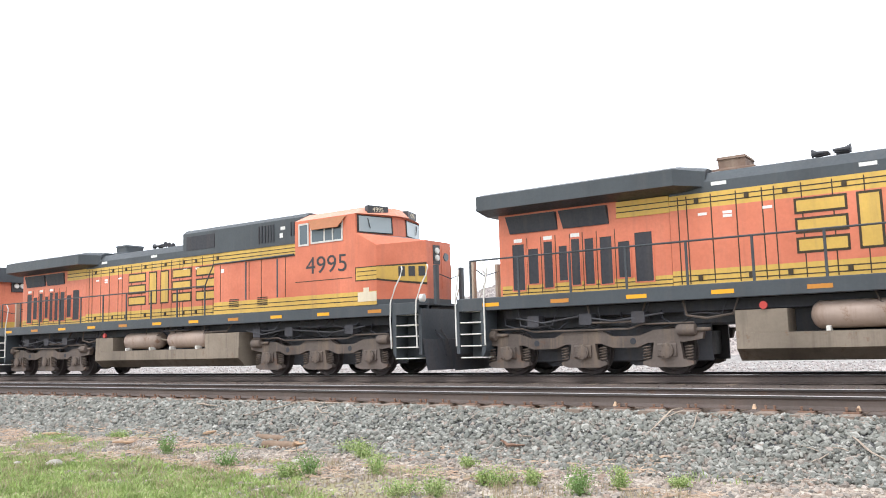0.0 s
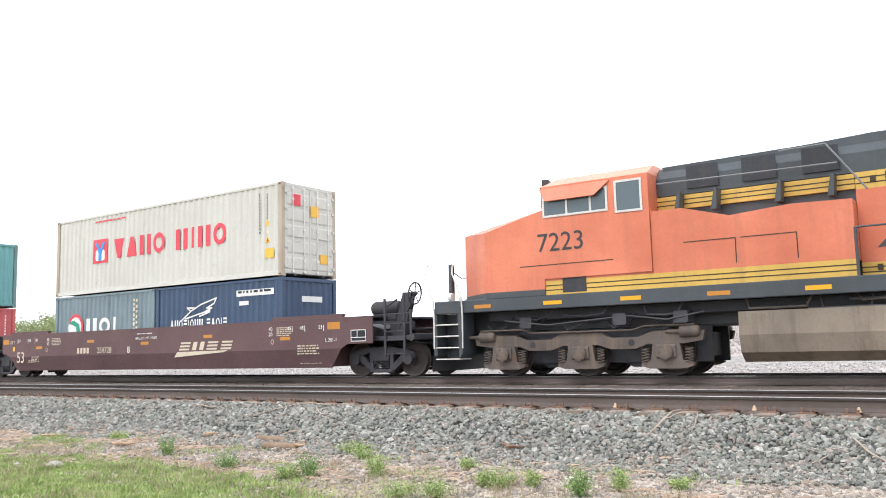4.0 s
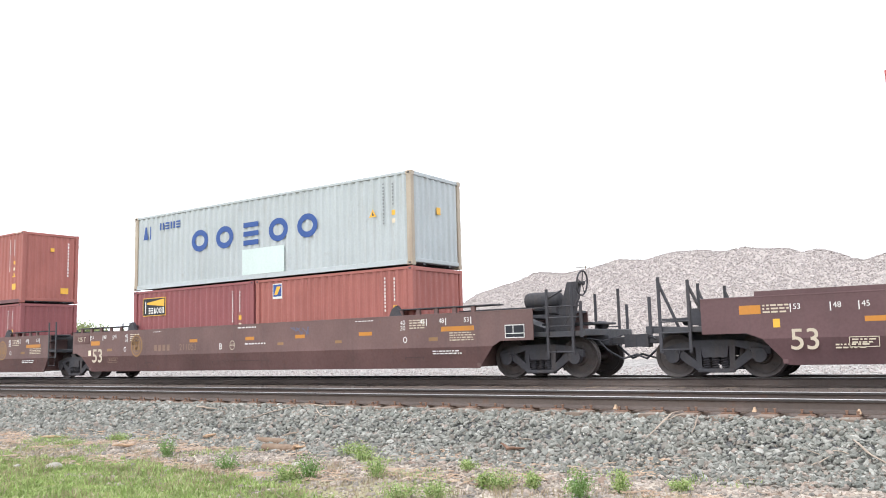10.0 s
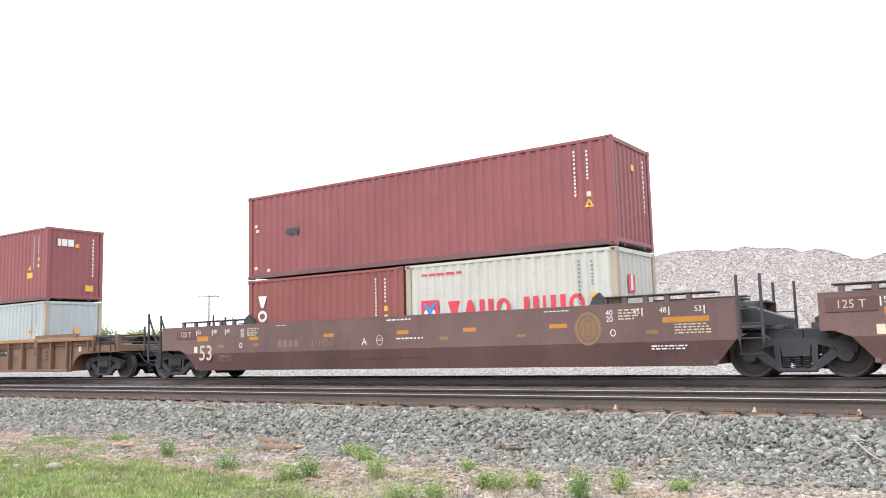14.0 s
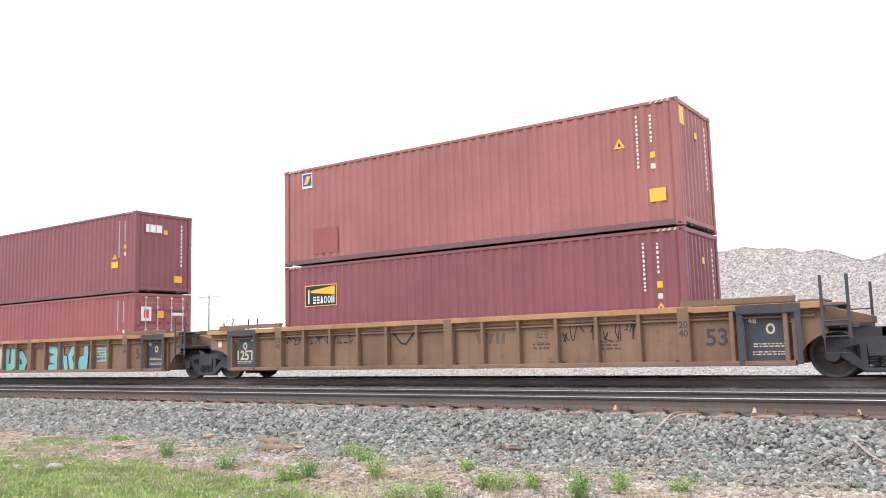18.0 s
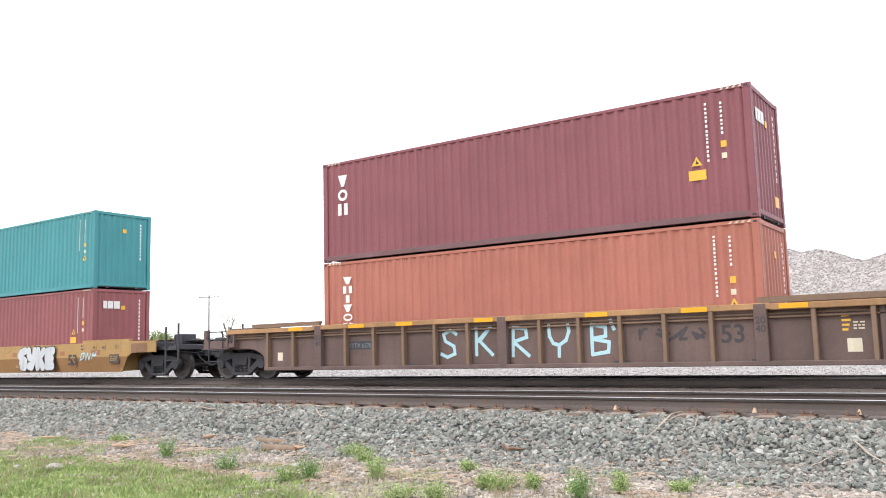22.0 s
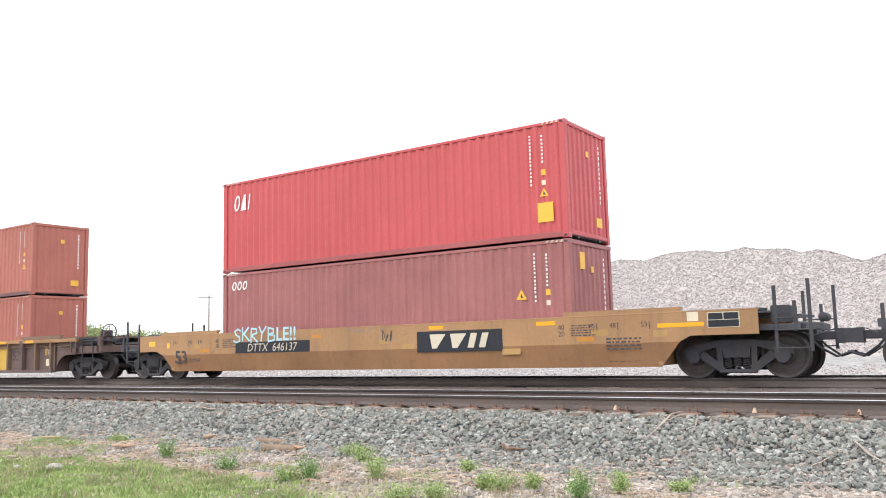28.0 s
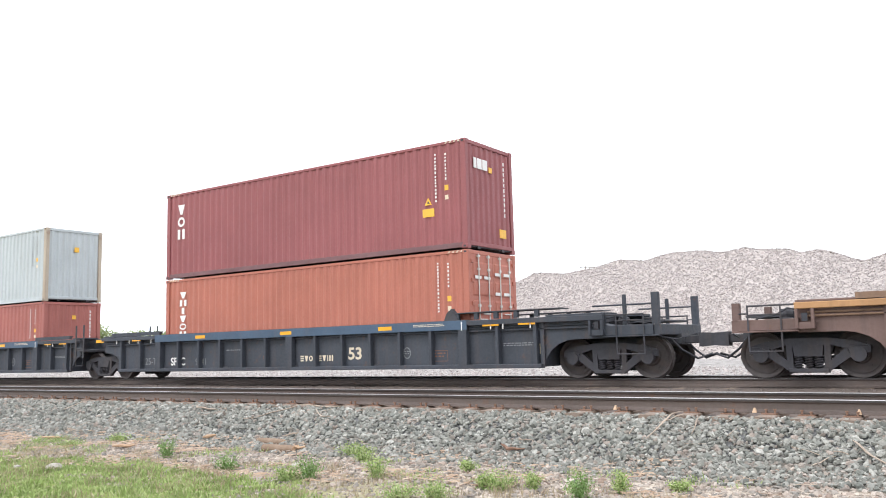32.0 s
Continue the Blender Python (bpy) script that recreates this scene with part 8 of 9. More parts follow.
c = triton("red oxide 40-foot high-cube container with a downward white name", HC, C_RUST)
panel(c, MID - 0.62, 0.55, 0.28, 0.24, M_STICK, YF, name="yellow_sticker")
placed(c, -157.50 + MID, over(STD))
a, b = plain20("grey-green 20-foot container with a rusty post", C_GREYGREEN, posts=C_POSTRUST), plain20("maroon 20-foot container with a black and yellow badge", C_MAROON)
mol(a, LEN20, STD)
dashes(a, 1.85, 1.1, 0.26, 1.2, 2, M_PATCH, YF, seed=12, upright=True)
beacon(b, LEN20, STD, 1.19)
serials(b, LEN20, STD, 113, sign=False)
pair_at(-157.50, a, b)

c = container("dull maroon 40-foot container with scattered patches", LEN40, STD, C_MAROON)
serials(c, LEN40, STD, 121, yellow=False)
for q, z in ((0.35, 1.6), (0.42, 1.45), (0.35, 0.3), (0.9, 0.2)):
    panel(c, -MID + q, z, 0.13, 0.09, M_PATCH, YF, name="patch")
panel(c, -MID + 1.9, 1.25, 0.5, 0.2, M_STEELDARK, YF, name="scuff")
end_marks(c, LEN40, STD, 7, False)
placed(c, -177.02 + MID, over(STD))
a = plain20("brown 20-foot container with a downward white name", C_BROWN)
emblem(a, "voh", -2.4, 0.85, 0.40, 1.32, M_WHITE, YF, upright=True)
serials(a, LEN20, STD, 131, sign=False)
b = yang("white 20-foot container with a red name and rust-streaked post", STD, LEN20, C_WHITE, False, False)
pair_at(-177.02, a, b)

# three yellow articulated wells
YEL = "weathered yellow ribbed well car with rust streaks"
y1 = well_car(YEL, "ribbed", P_TTX, "left", "free", 1.53, P_TTXTRIM, -200.6 + MID)
y2 = well_car("weathered yellow ribbed well car with two dark notice panels", "ribbed", P_TTX, "left", "right", 1.53, P_TTXTRIM, -220.0 + MID)
y3 = well_car(YEL + " and aqua graffiti", "ribbed", P_TTX, "free", "right", 1.53, P_TTXTRIM, -239.54 + MID, brake="left", trucks=("right", "left"))
K_DIMMER = paint("faint_dark_stencil", (0.135, 0.095, 0.075), 0.6, 0.15, 0.3, bump=0)
K_DIM = paint("worn_dark_stencil", (0.07, 0.06, 0.065), 0.6, 0.15, 0.3, bump=0)
YR = YS + 0.17
for c, plates in ((y1, (-7.62,)), (y2, (-7.62, 7.78)), (y3, (7.6,))):
    for q in plates:
        panel(c, q, 0.36, 1.02, 0.94, P_DARK, YR, name="notice_panel")
        words(c, "53" if q < 0 else "48", q - 0.35, 1.13, 0.12, M_CREAM, YR - 0.006)
        words(c, "48" if q < 0 else "53", q + 0.35, 1.13, 0.12, M_CREAM, YR - 0.006)
        if q < 0:
            words(c, "125T", q, 0.60, 0.27, M_CREAM, YR - 0.006, bold=0.01)
        dashes(c, q, 0.46, 0.75, 0.10, 2, M_CREAM, YR - 0.006, seed=4)
        if q > 0:
            dashes(c, q, 0.62, 0.7, 0.10, 2, M_CREAM, YR - 0.006, seed=6)
        emblem(c, "o", q, 0.90, 0.22, 0.22, M_CREAM, YR - 0.006)
        for e in (-0.56, 0.56):
            panel(c, q + e, 0.30, 0.11, 1.02, P_DARK, YS - 0.004, name="dark_rib_band")
        panel(c, q, 1.32, 1.25, 0.18, P_DARK, YS - 0.014, name="dark_chord_band")
    words(c, "53", 6.70, 0.70, 0.34, K_DIM, YR, bold=0.01)
    for q in (6.05, -6.05):
        words(c, "20", q, 1.08, 0.14, K_DIM, YS, bold=0.004)
        words(c, "40", q, 0.90, 0.14, K_DIM, YS, bold=0.004)
    dashes(c, 4.3, 0.62, 0.6, 0.24, 3, K_DIM, YR, seed=14)
    dashes(c, 2.6, 0.66, 0.5, 0.18, 2, K_DIM, YR, seed=15)
    panel(c, 8.75 if c is y1 else -8.78, 1.0, 0.16, 0.18, M_PATCH, YR, name="notice_sticker")
panel(y1, 3.535, 0.92, 0.90, 0.22, K_INK, YR, name="number_panel")
words(y1, "DTTX 785122", 3.535, 0.97, 0.108, M_CREAM, YR - 0.006, stretch=0.95)
for word, q, wide in (("DTTX", -5.46, 0.70), ("785122", -4.56, 0.86)):
    panel(y3, q, 0.89, wide, 0.26, K_INK, YR, name="number_panel")
    words(y3, word, q, 0.935, 0.17, M_CREAM, YR - 0.006)
for z, sd in ((0.62, 8), (0.40, 9)):
    wild(y3, -4.50, z, 0.80, 0.20, G_BLACK, YR, sd, 4, 0.022)
emblem(y2, "vvh", 1.15, 0.86, 0.9, 0.27, K_DIMMER, YR)
framed(y2, 2.6, 0.86, 0.3, 0.26, K_DIM, YR)
scrawl(y2, [((0.0, 0.7), (0.3, 0.1), (0.5, 0.05), (0.98, 0.95))], -1.45, 0.90, 0.80, 0.45, G_BLACK, YR, thick=0.05)
for c, q, sd in ((y2, 3.5, 1), (y2, 4.5, 2), (y2, -5.5, 3), (y2, -4.6, 4), (y2, -3.7, 5), (y3, -3.75, 6), (y3, -2.95, 7)):
    wild(c, q, 0.86 if q > 0 else 1.0, 0.78, 0.42 if q > 0 else 0.27, G_BLACK, YR, sd, 4, 0.024)


def throw_up(c, strokes, x, z, w, h, fill, y, fat, edge=None):
    """Fat sprayed letters: a dark outline under a coloured fill."""
    scrawl(c, strokes, x, z, w, h, edge or G_BLACK, y, thick=fat + 0.06)
    scrawl(c, strokes, x, z, w, h, fill, y - 0.016, thick=fat)


throw_up(y3, [((0.05, 0.95), (0.05, 0.08)), ((0.07, 0.50), (0.20, 0.52), (0.22, 0.08)), ((0.50, 0.95), (0.47, 0.25), (0.55, 0.10), (0.66, 0.25), (0.66, 0.95)), ((0.78, 0.92), (0.78, 0.1), (0.93, 0.12), (0.98, 0.45), (0.88, 0.75), (0.78, 0.7))], -1.85, 0.36, 2.75, 0.80, G_AQUA, YR, 0.30)
throw_up(y3, [((0.33, 1), (0.35, 0.55), (0.37, 0.1), (0.42, 0.15))], -1.85, 0.38, 2.75, 0.82, G_WHITE, YR - 0.03, 0.20)
throw_up(y3, [((0.03, 0.95), (0.17, 0.92), (0.17, 0.55), (0.07, 0.5), (0.17, 0.45), (0.17, 0.08), (0.03, 0.08)), ((0.32, 0.08), (0.34, 0.92)), ((0.34, 0.5), (0.43, 0.5), (0.45, 0.08)), ((0.72, 0.70), (0.64, 0.92), (0.56, 0.6), (0.60, 0.15), (0.72, 0.20)), ((0.97, 0.95), (0.95, 0.08), (0.83, 0.12), (0.83, 0.42), (0.95, 0.5))], 2.40, 0.37, 2.5, 0.78, G_AQUA, YR, 0.26)
scrawl(y3, [((0.1, 0.9), (0.9, 0.85)), ((0.1, 0.7), (0.8, 0.7)), ((0.3, 0.95), (0.3, 0.5), (0.9, 0.55)), ((0.1, 0.35), (0.9, 0.4)), ((0.5, 0.05), (0.55, 0.5)), ((0.15, 0.1), (0.85, 0.12)), ((0.8, 0.95), (0.8, 0.1))], 4.50, 0.60, 0.72, 0.56, G_AQUA, YR, thick=0.05)

placed(tex("maroon 40-foot high-cube container with a downward white name", HC, C_MAROON), -200.6 + MID, over(STD))
c = container("pale grey 40-foot container with blue rings, half hidden in the well", LEN40, STD, C_PALE, False, C_POSTRUST)
for i, k in enumerate("oosoo"):
    emblem(c, "e" if k == "s" else "o", -2.6 + i * 1.21, 1.10, 0.92 if k == "s" else 1.0, 0.72, K_BLUE, YF, weight=0.25)
emblem(c, "hehe", -4.15, 2.02, 1.15, 0.24, K_BLUE, YF)
emblem(c, "ai", -MID + 0.72, 1.72, 0.5, 0.45, K_BLUE, YF)
serials(c, LEN40, STD, 141, K_GREYINK, sign=False)
triangle(c, MID - 1.1, 1.35, 0.26, M_STICK, YF)
end_mark(c, 0.1, 1.35, 0.2, 0.2, M_STICK, MID)
placed(c, -200.6 + MID, BASE)

c = container("faded maroon 40-foot high-cube container with a small blue badge", LEN40, HC, C_PINKISH)
florens(c, LEN40, HC)
serials(c, LEN40, HC, 151, sign=False, sticker=1)
triangle(c, MID - 1.4, HC * 0.66, 0.28, M_STICK, YF)
panel(c, -MID + 1.65, 0.28, 0.95, 0.75, paint("repainted_maroon_patch", (0.30, 0.085, 0.095), 0.5, 0.2, 0.3, bump=0), YF, name="repainted_patch")
stripes(c, LEN40, HC)
end_marks(c, LEN40, HC, 9, False)
end_mark(c, -0.9, HC * 0.80, 0.3, 0.42, M_STICK, MID)
placed(c, -220.0 + MID, over(HC))
c = container("maroon 40-foot high-cube container with a black and yellow badge", LEN40, HC, C_PLUM)
beacon(c, LEN40, HC, 1.45, HC - 1.22)
serials(c, LEN40, HC, 152)
stripes(c, LEN40, HC)
end_marks(c, LEN40, HC, 4, False)
placed(c, -220.0 + MID, BASE)

placed(tex("plum 40-foot high-cube container with a downward white name", HC, C_PLUM), -239.54 + MID, over(STD))
c = container("crimson 40-foot container with doors forward", LEN40, STD, C_CRIMSON, True)
serials(c, LEN40, STD, 161, sign=False, yellow=False)
end_mark(c, -0.75, STD * 0.62, 0.42, 0.5, M_WHITE, MID + 0.045)
end_mark(c, -0.75, STD * 0.66, 0.2, 0.3, K_RED, MID + 0.052)
end_mark(c, -0.15, STD * 0.66, 0.26, 0.26, M_STICK, MID + 0.045)
end_mark(c, 0.6, STD * 0.7, 0.5, 0.1, M_WHITE, MID + 0.045)
placed(c, -239.54 + MID, BASE)

# single ribbed car, grimy yellow, tagged in pale blue
SK = {"S": ((0.95, 0.85), (0.6, 1), (0.2, 0.85), (0.3, 0.6), (0.8, 0.4), (0.85, 0.12), (0.4, 0), (0.05, 0.12)), "K": ((0.1, 1), (0.1, 0), (0.1, 0.45), (0.9, 1), (0.3, 0.5), (1, 0)),
      "R": ((0.1, 0), (0.15, 1), (0.8, 0.95), (0.85, 0.65), (0.15, 0.5), (0.95, 0)), "Y": ((0.05, 1), (0.4, 0.5), (0.95, 1), (0.4, 0.5), (0.3, -0.05)), "B": ((0.1, 0), (0.1, 1), (0.75, 0.9), (0.75, 0.6), (0.1, 0.52), (0.9, 0.4), (0.85, 0.08), (0.1, 0))}


def tag(c, x, z, w, h, y, gap=1.35, thick=0.06, body="SKRYB", ink=None, lower=False):
    """Sprayed capitals; lower gives the Y a round cup and two dots after the B."""
    n = len(body)
    cell = w / n
    for i, ch in enumerate(body):
        strokes = [SK[ch]]
        if lower and ch == "Y":
            strokes = [((0.0, 1.0), (0.02, 0.6), (0.2, 0.35), (0.5, 0.28), (0.85, 0.45), (1.0, 0.75), (0.95, 1.0)), ((0.5, 0.28), (0.48, -0.1))]
        if lower and ch == "B":
            strokes += [((1.0, 1.12), (1.05, 1.0)), ((1.1, 0.9), (1.15, 0.82))]
        scrawl(c, strokes, x - w / 2 + (i + 0.5) * cell, z + (0.04 if i % 2 else 0), cell / gap, h, ink or G_PALE, y, thick=thick)


s1 = well_car("grimy yellow ribbed well car tagged in pale blue", "ribbed", P_DUSK, "free", "free", 1.53, P_TTXTRIM, -262.96 + MID, brake="low", rib=P_RIB, trucks=("right", "left"))
tag(s1, 0.42, 0.56, 5.2, 0.68, YR, 2.0, 0.085, lower=True)
wild(s1, 4.05, 0.84, 1.5, 0.26, K_DIM, YR, 51, 4, 0.06)
s2 = well_car("brown-yellow ribbed well car with one fresh yellow panel", "ribbed", P_DUSK, "free", "free", 1.53, P_TTXTRIM, -357.19 + MID, rib=P_RIB, brake="low", trucks=("right", "left"))
tag(s2, -1.5, 0.52, 5.05, 0.68, YR, 2.0, 0.085)
P_FRESH = paint("fresh_yellow_panel", (0.62, 0.39, 0.07), 0.5, 0.08, 0.15, (0.4, 0.25, 0.08))
panel(s2, 3.54, 0.38, 0.88, 0.92, P_FRESH, YR, name="repainted_panel")
panel(s2, 4.54, 0.38, 0.88, 0.92, P_FRESH, YR, name="repainted_panel")
emblem(s2, "vvh", 3.5, 0.92, 0.70, 0.17, K_DIM, YR - 0.006)
for c in (s1, s2):
    words(c, "53", 5.45, 0.76, 0.36, K_DIM, YR, bold=0.01)
    for q in (6.05, -6.05):
        words(c, "20", q, 1.12, 0.14, K_DIM, YS, bold=0.004)
        words(c, "40", q, 0.95, 0.14, K_DIM, YS, bold=0.004)
    panel(c, 7.72, 0.52, 0.26, 0.26, M_PATCH, YR, name="notice_sticker")
    panel(c, -7.7, 0.55, 0.20, 0.24, M_PATCH, YR, name="notice_sticker")
    dashes(c, 7.60, 0.88, 0.16, 0.36, 4, M_STICK, YR, seed=33)
    dashes(c, 7.82, 0.92, 0.2, 0.18, 3, M_PATCH, YR, seed=34)
    if c is s2:
        panel(c, -7.75, 0.84, 0.2, 0.2, M_STICK, YR, name="yellow_sticker")
    for q in (-6.9, -4.6, -2.95, -0.5, 2.5, 4.72, 6.7):
        panel(c, q, 1.405, 0.55, 0.10, M_REFL, YS - 0.014, name="reflector")
    panel(c, -4.545, 0.82, 0.90, 0.22, P_DARK, YR, name="number_panel")
    words(c, "DTTX 657678" if c is s2 else "DTTX 657685", -4.545, 0.86, 0.125, K_GREYINK, YR - 0.006, stretch=0.95)

placed(tex("plum 40-foot high-cube container with a white name on side and end", HC, C_PLUM), -262.96 + MID, over(HC))
placed(triton("burnt orange 40-foot high-cube container with a downward white name", HC, C_ORANGE), -262.96 + MID, BASE)
C_RUSTO = paint("faded_orange_red_container", (0.43, 0.15, 0.115), 0.55, 0.12, 0.2, (0.26, 0.09, 0.06))
placed(triton("red-orange 40-foot high-cube container with a small black scuff", HC, C_RUSTO), -357.19 + MID, over(HC))
placed(triton("red-orange 40-foot high-cube container set low in the well", HC, C_RUSTO), -357.19 + MID, BASE)

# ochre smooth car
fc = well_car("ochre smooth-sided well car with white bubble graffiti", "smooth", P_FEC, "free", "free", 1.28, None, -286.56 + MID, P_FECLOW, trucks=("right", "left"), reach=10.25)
words(fc, "FEC 71500", -3.36, 0.93, 0.19, K_DIM, YS, stretch=1.12)
tag(fc, -2.25, 0.38, 2.35, 0.44, YS - 0.01, 1.15, 0.06)
for q in (-3.5, -3.42, -1.02, -0.94):
    scrawl(fc, [((0.4, 1), (0.6, 0))], q, 0.74, 0.06, 0.10, G_PALE, YS - 0.01, thick=0.04)
SK["E"] = ((0.95, 0.95), (0.1, 0.95), (0.1, 0.5), (0.8, 0.5), (0.1, 0.5), (0.1, 0.05), (0.95, 0.05))
LETTERS = ([((0.80, 0.95), (0.20, 0.85), (0.05, 0.70), (0.40, 0.52), (0.85, 0.40), (0.80, 0.08)), ((0.80, 0.08), (0.45, 0.12), (0.30, 0.30))],
           [((0.10, 0.95), (0.20, 0.62), (0.55, 0.55)), ((0.90, 0.95), (0.85, 0.50), (0.55, 0.10), (0.20, 0.15))],
           [((0.15, 0.95), (0.15, 0.08)), ((0.90, 0.92), (0.35, 0.55), (0.85, 0.08))],
           [((0.90, 0.92), (0.15, 0.88), (0.15, 0.5), (0.75, 0.52)), ((0.15, 0.5), (0.20, 0.12), (0.85, 0.14))])
for i, strokes in enumerate(LETTERS):
    throw_up(fc, strokes, 2.08 + i * 0.66, 0.42, 0.52, 0.72, G_WHITE, YS - i * 0.022, 0.30)
scrawl(fc, [((0, 0.5), (0.1, 0.9), (0.2, 0.3)), ((0.5, 0.8), (0.5, 0.2), (0.9, 0.3), (0.55, 0.5))], 1.98, 0.48, 0.2, 0.14, G_BLACK, YS - 0.10, thick=0.02)
words(fc, "53", 5.42, 0.54, 0.36, K_DIM, YS, stretch=1.15, bold=0.012)
scrawl(fc, [((0, 0.2), (0.1, 0.75), (0.25, 0.8), (0.2, 0.35), (0.05, 0.2)), ((0.3, 0.75), (0.36, 0.2), (0.46, 0.8), (0.55, 0.2), (0.66, 0.75)), ((0.72, 0.3), (0.8, 0.8), (0.9, 0.5), (1.0, 0.9)), ((0.75, 0.55), (1.0, 0.6))], 6.4, 0.62, 1.0, 0.42, G_PALE, YS, thick=0.04)
for sx in (-1, 1):
    for q, txt in ((6.75, "45"), (7.3, "48"), (8.05, "53")):
        words(fc, txt, sx * q, 1.08, 0.11, K_DIM, YS)
        panel(fc, sx * q + 0.13 * sx, 1.05, 0.018, 0.16, K_DIM, YS, name="load_mark")
    dashes(fc, sx * 6.02, 1.0, 0.16, 0.24, 2, K_DIM, YS, seed=22)
for q, w in ((-9.0, 0.5), (-6.84, 0.42), (-4.56, 0.26), (-0.52, 0.26), (1.45, 0.30), (4.75, 0.30), (6.85, 0.55)):
    panel(fc, q, 0.88, w, 0.16, P_REDFADE, YS, name="faded_reflector")
for q in (-2.35, -1.9):
    panel(fc, q, 0.90, 0.22, 0.11, M_REFLD, YS, name="reflector")
emblem(fc, "o", -1.35, 0.94, 0.24, 0.24, K_DIM, YS, weight=0.06)
part("welded_patch", Shape().xz([(-1.15, 1.27), (-0.75, 1.03), (0.95, 1.03), (1.30, 1.27)], YS - 0.012, YS - 0.001), P_FEC, fc)
dashes(fc, 0.05, 1.16, 0.9, 0.06, 1, K_DIM, YS - 0.012, seed=7)
panel(fc, 7.95, 0.58, 0.55, 0.30, K_DIM, YS, name="notice_plate")
dashes(fc, 7.95, 0.63, 0.45, 0.2, 3, P_FEC, YS - 0.004, seed=8)
panel(fc, 1.6, 0.45, 0.30, 0.36, P_FEC, YS + 0.06, name="paint_patch")
panel(fc, 9.35, 0.93, 0.9, 0.30, P_RUSTEND, YS, name="rusty_end_panel")
placed(container("jade-green 40-foot high-cube container with a white strip of blue letters", LEN40, HC, C_JADE), -286.56 + MID, over(HC))
c = MOVERS[-1][0]
panel(c, -MID + 0.68, 0.18, 0.46, HC - 0.35, M_WHITE, YF, name="name_strip")
emblem(c, "oohoeaho", -MID + 0.68, 0.25, 0.30, HC - 0.85, K_BLUE, YF - 0.004, upright=True)
serials(c, LEN40, HC, 171)
stripes(c, LEN40, HC)
end_marks(c, LEN40, HC, 3, False)
placed(tex("red-brown 40-foot high-cube container with yellow stickers", HC, C_MAROON), -286.56 + MID, BASE)

# oxblood smooth car
rc = well_car("oxblood red smooth-sided well car with graffiti", "smooth", P_REDCAR, "free", "free", 1.28, None, -310.12 + MID, P_REDCAR, trucks=("right", "left"), reach=10.25)
stencils(rc, 1.28, M_PATCH, None, None, False, None, 7)
words(rc, "210657", -3.6, 0.60, 0.22, M_PATCH, YS)
for i, strokes in enumerate(([((0.85, 0.85), (0.3, 0.95), (0.1, 0.5), (0.4, 0.08), (0.9, 0.2))], [((0.1, 0.95), (0.15, 0.1)), ((0.15, 0.5), (0.85, 0.55)), ((0.9, 0.95), (0.85, 0.1))], [((0.15, 0.95), (0.15, 0.05)), ((0.95, 0.98), (0.35, 0.5), (0.95, 0.05))])):
    throw_up(rc, strokes, 2.28 + i * 0.64, 0.50, 0.46, 0.58, G_OXDARK, YS - i * 0.022, 0.22, G_DUSTGREY)
panel(rc, 2.9, 0.95, 0.34, 0.12, M_REFL, YS - 0.08, name="reflector")
tag(rc, 4.95, 0.42, 1.85, 0.46, YS - 0.012, 1.12, 0.06)
scrawl(rc, [((0.5, 1), (0.4, 0.3)), ((0.4, 0.1), (0.38, 0.0))], 5.98, 0.48, 0.1, 0.42, G_PALE, YS - 0.012, thick=0.06)
emblem(rc, "o", -2.37, 0.56, 0.28, 0.28, M_PATCH, YS, weight=0.08)
for k in range(3):
    panel(rc, -4.65 + k * 0.2, 0.60, 0.13, 0.21, M_PATCH, YS, name="reporting_mark")
words(rc, "53", 6.88, 0.58, 0.28, M_CREAM, YS, stretch=1.1, bold=0.01)
panel(rc, 7.50, 0.56, 0.48, 0.28, K_INK, YS, name="notice_plate")
framed(rc, 7.50, 0.57, 0.46, 0.26, M_PATCH, YS - 0.004)
for q, m in ((-5.75, M_STICK), (-3.25, M_STICK), (-9.1, M_STICK)):
    panel(rc, q, 0.86, 0.42, 0.11, m, YS, name="reflector")
panel(rc, 8.95, 0.92, 0.50, 0.26, M_STICK, YS, name="yellow_sticker")
panel(rc, 9.68, 1.02, 0.40, 0.20, M_PATCH, YS, name="notice_sticker")
dashes(rc, -1.35, 0.92, 0.5, 0.26, 3, M_PATCH, YS, seed=61)
dashes(rc, 0.0, 0.92, 0.35, 0.2, 3, M_PATCH, YS, seed=62)
placed(triton("burnt orange 40-foot high-cube container over a maroon one", HC, C_ORANGE), -310.12 + MID, over(HC))
placed(tex("plum 40-foot high-cube container with a faint diamond mark", HC, C_MAROON), -310.12 + MID, BASE)

# tan smooth car with a black name panel
tc_ = well_car("tan-yellow smooth-sided well car with a black name panel", "smooth", P_TTXS, "free", "free", 1.42, None, -333.72 + MID, P_TTXSLOW, trucks=("right", "left"), reach=10.35)
panel(tc_, 3.08, 0.70, 2.57, 0.53, K_INK, YS, name="name_panel")
emblem(tc_, "vvh", 2.98, 0.79, 1.9, 0.36, M_CREAM, YS - 0.006, slant=0.3)
panel(tc_, -3.56, 0.80, 3.1, 0.33, K_INK, YS, name="number_panel")
words(tc_, "DTTX  646137", -3.56, 0.85, 0.23, M_CREAM, YS - 0.006, slant=0.15)
tag(tc_, -4.28, 1.13, 1.85, 0.40, YS - 0.012, 1.12, 0.055)
words(tc_, "LE!!", -2.95, 1.15, 0.38, G_PALE, YS, bold=0.01)
words(tc_, "53", -7.70, 0.54, 0.38, K_DIM, YS, stretch=1.1, bold=0.012)
